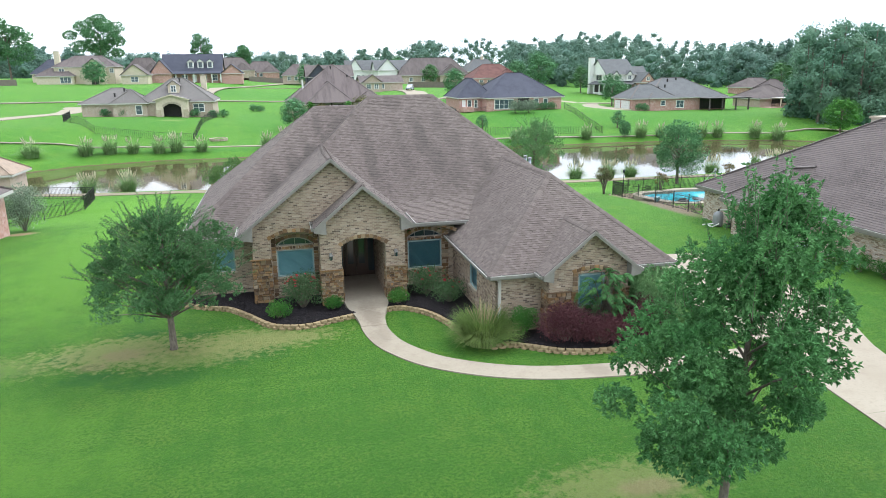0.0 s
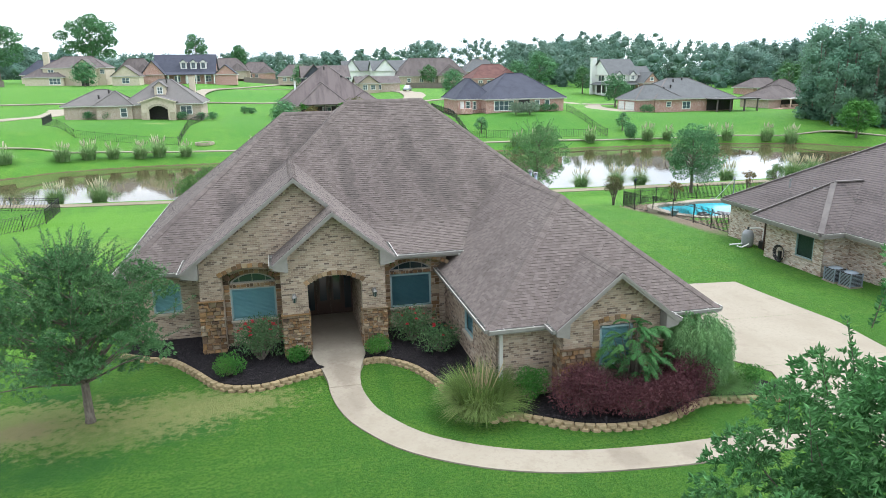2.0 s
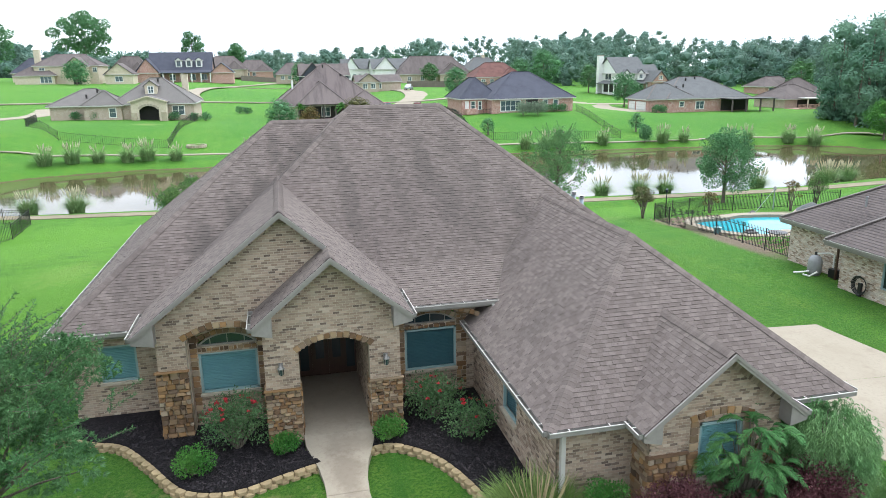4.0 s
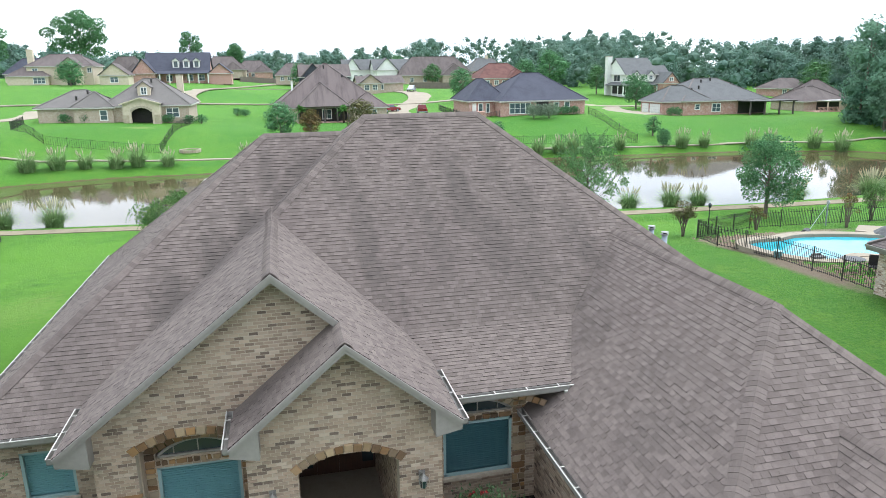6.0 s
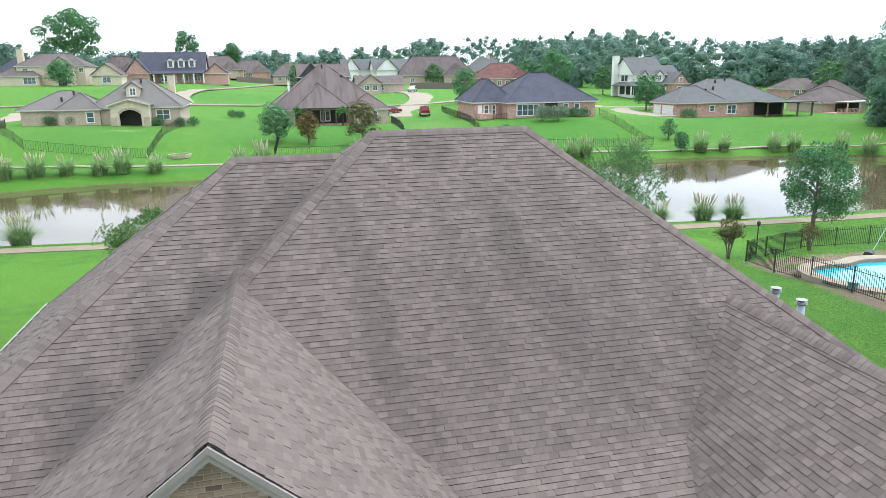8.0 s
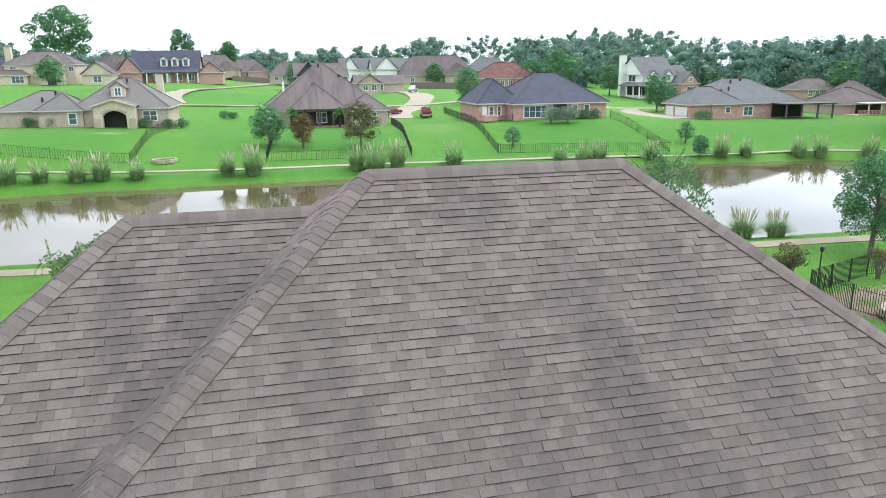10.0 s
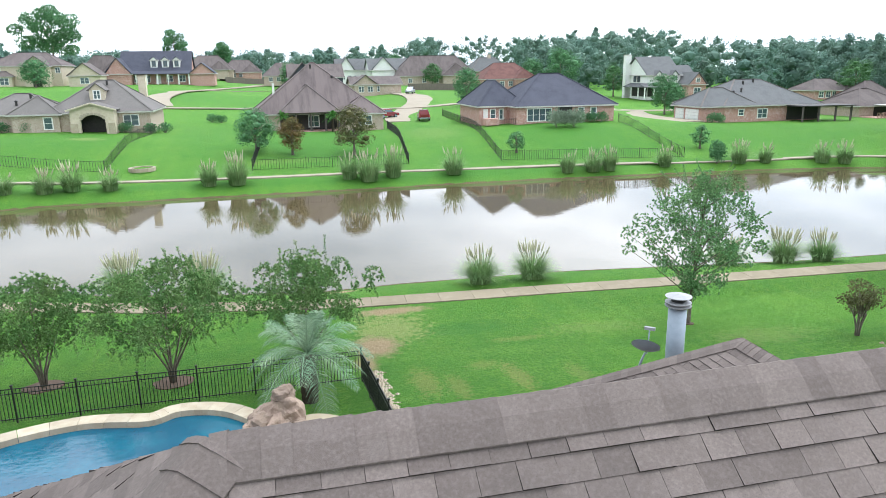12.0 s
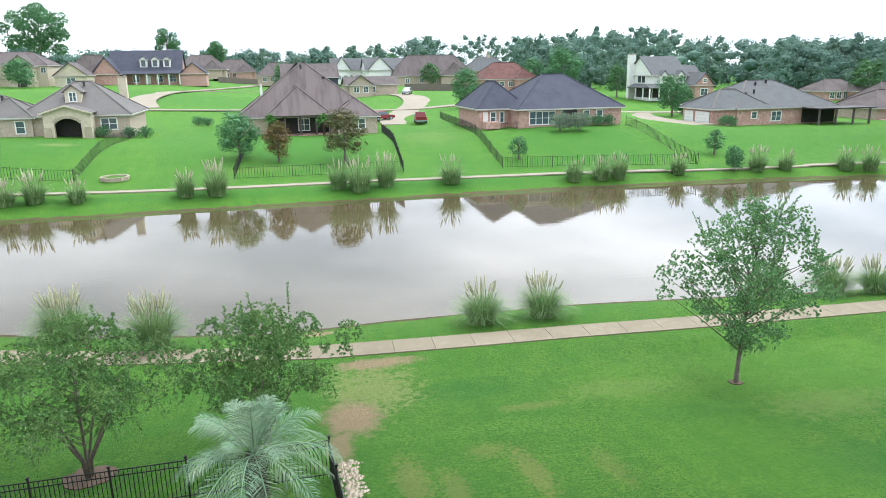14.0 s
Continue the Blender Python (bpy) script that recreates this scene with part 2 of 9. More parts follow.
# dark algae runs down the older slopes
blotch(ROOF, [(0.8, 6.8, 0.38, 0.9, 0.34), (1.15, 5.5, 0.35, 1.2, 0.40), (1.3, 4.4, 0.31, 0.8, 0.34), (2.75, 8.2, 0.5, 0.4, 0.34), (2.7, 6.6, 0.31, 1.2, 0.21), (3.7, 7.2, 0.5, 0.8, 0.34), (3.85, 6.2, 0.44, 0.9, 0.40), (4.4, 5.1, 0.5, 0.9, 0.40), (4.95, 7.2, 0.44, 0.9, 0.34), (5.5, 6.0, 0.5, 0.9, 0.34), (5.1, 4.3, 0.75, 0.8, 0.30), (6.6, 5.2, 0.5, 0.9, 0.34), (2.95, 5.0, 0.38, 0.8, 0.24),
              (0.0, 8.0, 0.7, 0.7, 0.49), (-0.7, 7.1, 0.6, 0.8, 0.50), (-1.5, 6.2, 0.6, 0.8, 0.50), (-2.3, 5.3, 0.6, 0.8, 0.50), (-3.2, 4.5, 0.6, 0.8, 0.50), (3.6, 5.0, 3.0, 2.2, 0.22), (-1.15, 8.0, 0.25, 0.8, 0.43), (-1.9, 7.0, 0.38, 0.8, 0.24), (-2.5, 5.8, 0.44, 1.1, 0.37), (-3.5, 4.9, 0.44, 1.0, 0.40), (-5.2, 3.8, 0.75, 1.3, 0.24), (-1.6, 6.2, 0.38, 0.8, 0.30),
              (6.95, 4.4, 0.44, 0.7, 0.40), (6.3, 3.6, 0.5, 0.7, 0.34), (5.8, 2.3, 0.62, 0.8, 0.30), (5.8, -0.3, 0.75, 0.5, 0.16), (5.2, -1.5, 0.62, 0.7, 0.24), (-1.4, 0.3, 0.44, 0.7, 0.27)], (0.09, 0.077, 0.07), 2.6, 0.75)
BRICK = mat("tan_brick", (0.452, 0.345, 0.260), 0.9, var=[(12, (0.373, 0.277, 0.209), 0.4, 0.7), (150, (0.542, 0.441, 0.350), 0.5, 0.8)], bump=[(120, 0.3, 0.004)], rand=0.2,
            hue=[(0.0, (0.130, 0.096, 0.081)), (0.12, (0.226, 0.164, 0.127)), (0.26, (0.429, 0.322, 0.243)), (0.5, (0.531, 0.418, 0.316)), (0.72, (0.395, 0.282, 0.209)), (1.0, (0.599, 0.497, 0.390))], spec=0.2)
MORTAR = mat("mortar", (0.588, 0.508, 0.401), 0.95, var=[(8, (0.486, 0.418, 0.328), 0.4, 0.7)], bump=[(90, 0.3, 0.004)], spec=0.1)
STONE = mat("field_stone", (0.29, 0.175, 0.095), 0.9, tone=0.72, var=[(9, (0.17, 0.11, 0.075), 0.45, 0.65), (70, (0.38, 0.26, 0.16), 0.5, 0.8)], bump=[(25, 0.5, 0.015), (140, 0.3, 0.004)], rand=0.25,
            hue=[(0.0, (0.075, 0.055, 0.045)), (0.2, (0.3, 0.165, 0.075)), (0.38, (0.5, 0.38, 0.24)), (0.52, (0.14, 0.1, 0.075)), (0.7, (0.44, 0.25, 0.105)), (0.85, (0.2, 0.125, 0.075)), (1.0, (0.58, 0.49, 0.36))], spec=0.2)
TRIM = mat("grey_trim_paint", (0.33, 0.305, 0.275), 0.6, var=[(6, (0.29, 0.265, 0.24), 0.4, 0.7)], bump=[(40, 0.1, 0.003)])
GUTTER_BODY = mat("dull_gutter_metal", (0.3, 0.285, 0.26), 0.5, var=[(5, (0.24, 0.225, 0.2), 0.45, 0.75)])
GUTTER = mat("white_gutter_metal", (0.52, 0.5, 0.46), 0.4, tone=0.85, var=[(5, (0.5, 0.47, 0.42), 0.45, 0.75)])
CONCRETE = mat("pale_concrete", (0.41, 0.355, 0.272), 0.9, var=[(0.5, (0.365, 0.312, 0.235), 0.4, 0.65), (0.22, (0.44, 0.385, 0.298), 0.45, 0.7), (1.3, (0.33, 0.275, 0.205), 0.56, 0.76), (7, (0.36, 0.305, 0.23), 0.5, 0.7), (150, (0.34, 0.295, 0.225), 0.5, 0.8)], bump=[(160, 0.3, 0.003)], spec=0.2)
# brown wear near the front door
blotch(CONCRETE, [(0.1, -1.6, 0.45, 1.0, 0.6), (0.25, -0.6, 0.7, 0.5, 0.4), (0.35, -3.4, 0.3, 0.9, 0.3), (0.0, -4.0, 0.5, 1.0, 0.3), (6.6, -8.5, 0.5, 0.6, 0.45), (8.4, -8.7, 0.4, 0.5, 0.4), (0.1, 1.2, 0.8, 1.4, 0.4)], (0.24, 0.19, 0.145), 2.0, 0.8)
PATHCON = mat("weathered_path_concrete", (0.3, 0.252, 0.172), 0.92, var=[(0.35, (0.25, 0.21, 0.14), 0.42, 0.66), (1.7, (0.335, 0.285, 0.2), 0.5, 0.7), (5, (0.24, 0.195, 0.14), 0.58, 0.75), (150, (0.28, 0.24, 0.18), 0.5, 0.8)], bump=[(160, 0.3, 0.003)], rand=0.08, spec=0.2)
MULCH = mat("dark_mulch", (0.034, 0.03, 0.033), 0.95, var=[(18, (0.07, 0.06, 0.062), 0.5, 0.66), (60, (0.015, 0.013, 0.014), 0.5, 0.68)], bump=[(30, 1.0, 0.06), (120, 0.9, 0.03)], spec=0.15)
BLACK = mat("black_iron", (0.015, 0.015, 0.016), 0.45, var=[(20, (0.03, 0.03, 0.032), 0.5, 0.7)])
BARK = mat("tree_bark", (0.25, 0.215, 0.175), 0.95, var=[(14, (0.15, 0.125, 0.1), 0.4, 0.65, (1, 1, 0.3))], bump=[(40, 0.7, 0.02)], spec=0.1)
GLASS = mat("window_glass", (0.03, 0.05, 0.06), 0.05, spec=0.9)

WATER = mat("pond_water", (0.105, 0.082, 0.042), 0.03, var=[(0.05, (0.13, 0.104, 0.058), 0.4, 0.6)], spec=0.5)
_nd, _ln = WATER.node_tree.nodes, WATER.node_tree.links
_wv = _nd.new("ShaderNodeTexNoise")
_wv.inputs["Scale"].default_value = 1.1
_wv.inputs["Detail"].default_value = 3
_wm = _nd.new("ShaderNodeMapping")
_wm.inputs["Scale"].default_value = (0.6, 2.2, 1)
_nd["Principled BSDF"].inputs["IOR"].default_value = 1.38
_wg = _nd.new("ShaderNodeNewGeometry")
_ln.new(_wg.outputs["Position"], _wm.inputs["Vector"])
_ln.new(_wm.outputs["Vector"], _wv.inputs["Vector"])
_wb = _nd.new("ShaderNodeBump")
_wb.inputs["Strength"].default_value, _wb.inputs["Distance"].default_value = 0.02, 0.1
_ln.new(_wv.outputs["Fac"], _wb.inputs["Height"])
_ln.new(_wb.outputs["Normal"], _nd["Principled BSDF"].inputs["Normal"])


# ---------- mesh helpers ----------
def mesh_ob(name, verts, faces, material, parent=None, label="", smooth=False):
    me = bpy.data.meshes.new(name)
    me.from_pydata([tuple(v) for v in verts], [], faces)
    if smooth:
        me.polygons.foreach_set("use_smooth", [True] * len(me.polygons))
    me.materials.append(material)
    ob = new(name, me)
    if parent is not None:
        ob.parent = parent
    if label:
        ob["label"] = label
    return ob


def part(name, bm, material, parent=None, label="", smooth=False):
    me = bpy.data.meshes.new(name)
    bm.to_mesh(me)
    bm.free()
    if smooth:
        me.polygons.foreach_set("use_smooth", [True] * len(me.polygons))
    me.materials.append(material)
    ob = new(name, me)
    if parent is not None:
        ob.parent = parent
    if label:
        ob["label"] = label
    return ob


def thing(name, label, category, at=(0, 0, 0), turn=0.0, group="", kind=""):
    ob = new(name)
    ob.matrix_world = pose(*at, 0, 0, turn)
    return tagged(ob, label, category, group, kind)


BOXF = [(0, 3, 2, 1), (4, 5, 6, 7), (0, 1, 5, 4), (1, 2, 6, 5), (2, 3, 7, 6), (3, 0, 4, 7)]


class Geo:
    """Collects many simple solids into lists of vertices and faces."""

    def __init__(self):
        self.v, self.f = [], []

    def add(self, v, f):
        n = len(self.v)
        self.v += [tuple(p) for p in v]
        self.f += [tuple(i + n for i in q) for q in f]
        return self

    def box(self, x0, y0, z0, x1, y1, z1):
        return self.add([(x0, y0, z0), (x1, y0, z0), (x1, y1, z0), (x0, y1, z0), (x0, y0, z1), (x1, y0, z1), (x1, y1, z1), (x0, y1, z1)], BOXF)

    def beam(self, a, b, w, h, up=(0, 0, 1)):
        """A bar from a to b, w wide and h high."""
        a, b, up = Vector(a), Vector(b), Vector(up)
        d = (b - a).normalized()
        s = d.cross(up)
        s = s.normalized() * w / 2 if s.length > 1e-6 else Vector((w / 2, 0, 0))
        u = s.cross(d).normalized() * h / 2
        return self.add([a - s - u, a + s - u, b + s - u, b - s - u, a - s + u, a + s + u, b + s + u, b - s + u], BOXF)

    def tube(self, pts, radii, n=8, cap=True):
        pts = [Vector(p) for p in pts]
        rings = []
        for i, p in enumerate(pts):
            d = (pts[min(i + 1, len(pts) - 1)] - pts[max(i - 1, 0)]).normalized()
            s = d.cross(Vector((0.31, 0.17, 0.93)))
            s = s.normalized() if s.length > 1e-3 else Vector((1, 0, 0))
            u = s.cross(d)
            rings.append([p + (s * math.cos(a) + u * math.sin(a)) * radii[i] for a in [2 * math.pi * k / n for k in range(n)]])
        v = [q for r in rings for q in r]
        f = [(i * n + k, i * n + (k + 1) % n, (i + 1) * n + (k + 1) % n, (i + 1) * n + k) for i in range(len(pts) - 1) for k in range(n)]
        if cap:
            f += [tuple(range(n))[::-1], tuple((len(pts) - 1) * n + k for k in range(n))]
        return self.add(v, f)

    def prism(self, pts, z0, z1):
        """An upright prism over a plan outline; z0, z1 numbers or functions of x, y."""
        lo = z0 if callable(z0) else (lambda x, y: z0)
        hi = z1 if callable(z1) else (lambda x, y: z1)
        n = len(pts)
        v = [(x, y, lo(x, y)) for x, y in pts] + [(x, y, hi(x, y)) for x, y in pts]
        f = [tuple(range(n))[::-1], tuple(range(n, 2 * n))] + [(k, (k + 1) % n, n + (k + 1) % n, n + k) for k in range(n)]
        return self.add(v, f)

    def slab(self, poly, thick):
        """A plate under a flat polygon in space."""
        poly = [Vector(p) for p in poly]
        nrm = (poly[1] - poly[0]).cross(poly[2] - poly[0]).normalized()
        if nrm.z < 0:
            poly, nrm = poly[::-1], -nrm
        n = len(poly)
        f = [tuple(range(n)), tuple(range(n, 2 * n))[::-1]] + [((k + 1) % n, k, n + k, n + (k + 1) % n) for k in range(n)]
        return self.add(poly + [p - nrm * thick for p in poly], f)

    def make(self, name, material, parent=None, label="", smooth=False):
        return mesh_ob(name, self.v, self.f, material, parent, label, smooth)


def lerp(rows, x):
    """Straight-line value of rows of (x, y) at x."""
    if x <= rows[0][0]:
        return rows[0][1]
    for (a, p), (b, q) in zip(rows, rows[1:]):
        if x <= b:
            return p + (q - p) * (x - a) / (b - a)
    return rows[-1][1]


def sstep(a, b, x):
    k = min(1, max(0, (x - a) / (b - a)))
    return k * k * (3 - 2 * k)


# ---------- the lie of the land ----------
WATER_Z = -2.4
NEAR = [(-60, 56), (-40, 53), (-27, 50.8), (-12, 49.4), (-7, 47.2), (3, 45), (8.5, 45.3), (18, 45.1), (24.4, 44.3), (33.4, 43.1), (40, 42.8), (50, 43.0), (66, 45.5), (78, 50), (86, 57)]
FAR = [(-60, 57), (-45, 62), (-36, 69), (-30, 74.8), (-20, 77.6), (-11, 77.6), (0, 78), (10, 77.9), (20, 78.4), (32, 78.2), (48, 77.6), (56, 77), (68, 75.4), (78, 72), (86, 60)]
FARLAND = [(-120, 3.2), (-60, 2.4), (-25, 2.0), (-5, 1.0), (20, 0.9), (40, 1.9), (56, 1.9), (72, 0.8), (150, 0.8)]


def ground(x, y):
    if y < 36:
        z = -0.25 * sstep(13, 22, x) * sstep(-8, 4, y) - 1.7 * sstep(14, 38, y) ** 1.15
        z -= 0.25 * sstep(-12, -24, x)
    else:
        z = -1.7
    n, f = lerp(NEAR, x), lerp(FAR, x)
    if -60 < x < 86 and n < f:
        if y > n - 4.5 and y < (n + f) / 2:
            z = -1.7 - 0.85 * sstep(n - 4.5, n + 0.6, y) - 1.2 * sstep(n + 0.3, n + 4, y)
        elif y >= (n + f) / 2 and y < f + 4:
            z = -3.7 + 1.2 * sstep(f - 4, f - 0.2, y) + 0.95 * sstep(f - 0.6, f + 3.5, y)
        elif y >= f + 4:
            z = -1.55
    elif y > 36:
        z = -1.55
    if y > 60:
        top = lerp(FARLAND, x)
        z = max(z, -1.55 + (top + 1.55) * sstep(f + 1, f + 26, y)) if (y > f + 3.5 or x <= -60 or x >= 86) else z
        z += (2.3 + 1.8 * sstep(20, -30, x)) * sstep(125, 190, y) + 1.6 * sstep(190, 300, y)
    return z


# ---------- ground, water, paths ----------
def axis(lo, fine0, fine1, hi, step):
    out, k = [], fine0
    while k <= fine1:
        out.append(k)
        k += step
    g, k = step, fine1
    while k < hi:
        g *= 1.3
        k += g
        out.append(k)
    g, k = step, fine0
    while k > lo:
        g *= 1.3
        k -= g
        out.insert(0, k)
    return out


# pools: plan outlines
POOL_L = [(-9.2, 21.5), (-8.6, 24.6), (-6.6, 26.3), (-4.4, 27.0), (-2.4, 26.7), (-1.5, 27.1), (-0.3, 26.8), (0.7, 25.8), (1.35, 24.6), (1.85, 23.5), (1.95, 22.2), (1.4, 20.6), (-0.6, 19.6), (-3.5, 19.2), (-7.0, 19.6)]
POOL_R = [(25.2, 22.2), (26.2, 22.9), (27.9, 22.9), (29.5, 23.3), (32.4, 22.6), (34.6, 21.2), (34.4, 18.6), (32.0, 17.6), (29.2, 18.9), (27.6, 18.2), (26.2, 18.9), (25.4, 20.4)]


def smooth_loop(pts, n=6):
    """A closed rounded outline through points."""
    out, m = [], len(pts)
    for i in range(m):
        p0, p1, p2, p3 = [Vector(pts[(i + k - 1) % m]) for k in range(4)]
        for k in range(n):
            t = k / n
            out.append(tuple(0.5 * (2 * p1 + (p2 - p0) * t + (2 * p0 - 5 * p1 + 4 * p2 - p3) * t * t + (3 * p1 - p0 - 3 * p2 + p3) * t ** 3)))
    return out


def smooth_line(pts, n=6):
    out = []
    q = [Vector(p) for p in pts]
    q = [2 * q[0] - q[1]] + q + [2 * q[-1] - q[-2]]
    for i in range(1, len(q) - 2):
        p0, p1, p2, p3 = q[i - 1 : i + 3]
        for k in range(n):
            t = k / n
            out.append(0.5 * (2 * p1 + (p2 - p0) * t + (2 * p0 - 5 * p1 + 4 * p2 - p3) * t * t + (3 * p1 - p0 - 3 * p2 + p3) * t ** 3))
    out.append(q[-2])
    return out


def inside(pts, x, y):
    hit = False
    for (ax, ay), (bx, by) in zip(pts, pts[1:] + pts[:1]):
        if (ay > y) != (by > y) and x < ax + (bx - ax) * (y - ay) / (by - ay):
            hit = not hit
    return hit


pool_l, pool_r = smooth_loop(POOL_L), smooth_loop(POOL_R)


def offset_loop(pts, d):
    """The outline moved outwards by d (d < 0: inwards)."""
    n, out = len(pts), []
    area = sum(a[0] * b[1] - b[0] * a[1] for a, b in zip(pts, pts[1:] + pts[:1]))
    s = 1 if area > 0 else -1
    for i in range(n):
        a, b = Vector(pts[i - 1]), Vector(pts[(i + 1) % n])
        t = (b - a).normalized()
        out.append((pts[i][0] + s * t.y * d, pts[i][1] - s * t.x * d))
    return out


def lawn(x, y):
    z = ground(x, y)
    if -12 < x < 4 and 17 < y < 29 and inside(offset_loop(pool_l, 0.35), x, y):
        z -= 2.5
    if 23 < x < 38 and 15 < y < 26 and inside(offset_loop(pool_r, 0.35), x, y):
        z -= 2.5
    return z


gx, gy = axis(-1800, -42, 62, 1800, 0.7), axis(-500, -34, 92, 2500, 0.7)
gv = [(x, y, lawn(x, y)) for y in gy for x in gx]
nx = len(gx)
gf = [(j * nx + i, j * nx + i + 1, (j + 1) * nx + i + 1, (j + 1) * nx + i) for j in range(len(gy) - 1) for i in range(nx - 1)]
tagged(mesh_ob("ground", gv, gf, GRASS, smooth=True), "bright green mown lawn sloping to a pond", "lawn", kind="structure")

wp = [(x, lerp(NEAR, x) - 2.2) for x in range(-60, 88, 4)] + [(x, lerp(FAR, x) + 2.2) for x in range(86, -62, -4)]
tagged(mesh_ob("water", [(x, y, WATER_Z) for x, y in wp], [tuple(range(len(wp)))], WATER), "still brown pond water mirroring the overcast sky", "pond", kind="structure")


def ribbon(name, line, width, label, category, thick=0.12, rise=0.035, joint=0.0, material=None, level=None):
    """A path of slabs laid along a line, following the ground. joint: length of one slab."""
    material = material or CONCRETE
    root = tagged(new(name), label, category, kind="structure")
    line = [Vector((p[0], p[1])) for p in line]
    dist = [0.0]
    for a, b in zip(line, line[1:]):
        dist.append(dist[-1] + (b - a).length)

    def at(s):
        s = min(max(s, 0), dist[-1])
        for k in range(len(line) - 1):
            if s <= dist[k + 1] + 1e-9:
                t = (s - dist[k]) / max(dist[k + 1] - dist[k], 1e-9)
                d = (line[k + 1] - line[k]).normalized()
                return line[k].lerp(line[k + 1], t), Vector((-d.y, d.x))
    total, s = dist[-1], 0.0
    step = joint or total
    while s < total - 0.05:
        e = min(s + step, total)
        g = Geo()
        n = max(1, round((e - s) / 0.45))
        vs = []
        for k in range(n + 1):
            q = s + 0.008 + (e - s - 0.016) * k / n
            p, nrm = at(q)
            w = width / 2
            for sd in (-1, 1):
                x, y = p + nrm * w * sd
                z = (level(x, y) if level else ground(p.x, p.y)) + rise
                vs += [(x, y, z), (x, y, z - thick)]
        f = []
        for k in range(n):
            o = 4 * k
            f += [(o, o + 4, o + 6, o + 2), (o + 1, o + 3, o + 7, o + 5), (o, o + 1, o + 5, o + 4), (o + 2, o + 6, o + 7, o + 3)]
        f += [(0, 2, 3, 1), (4 * n, 4 * n + 1, 4 * n + 3, 4 * n + 2)]
        g.add(vs, f).make("slab", material, root)
        s = e
    return root


ribbon("pavement", [(-40, 49.5), (-27, 46.4), (-20.5, 44.8), (-12, 43.9), (-4, 41.4), (4.6, 39.7), (10.4, 39.3), (16.1, 39.0), (21.4, 38.6), (28.4, 38.2), (34, 37.9), (40, 37.5), (48, 37.4), (58, 38.4), (68, 41.0), (80, 46), (92, 56)], 1.4, "pale concrete walking path along the near bank", "path", joint=1.75, rise=0.05, material=PATHCON)
ribbon("pavement", [(-75, 68), (-50, 77), (-34, 83.4), (-23.5, 84.6), (-12, 83.8), (0, 83.4), (15, 83.3), (33, 82.4), (52, 80.6), (71, 78.8), (84, 73.5), (95, 63), (110, 58)], 1.3, "concrete walking path along the far bank", "path", joint=3.0, rise=0.06)


# ---------- the house ----------
class Face:
    """A flat roof face: a convex outline in space, its up-slope and along-slope axes."""

    def __init__(self, pts, name="f"):
        self.p = [Vector(q) for q in pts]
        n = (self.p[1] - self.p[0]).cross(self.p[2] - self.p[0]).normalized()
        self.n = n if n.z > 0 else -n
        self.u = Vector((0, 0, 1)).cross(self.n).normalized()
        self.w = self.n.cross(self.u)
        self.o = self.p[0]

    def z(self, x, y):
        return self.o.z - (self.n.x * (x - self.o.x) + self.n.y * (y - self.o.y)) / self.n.z

    def over(self, x, y):
        return inside([(q.x, q.y) for q in self.p], x, y)


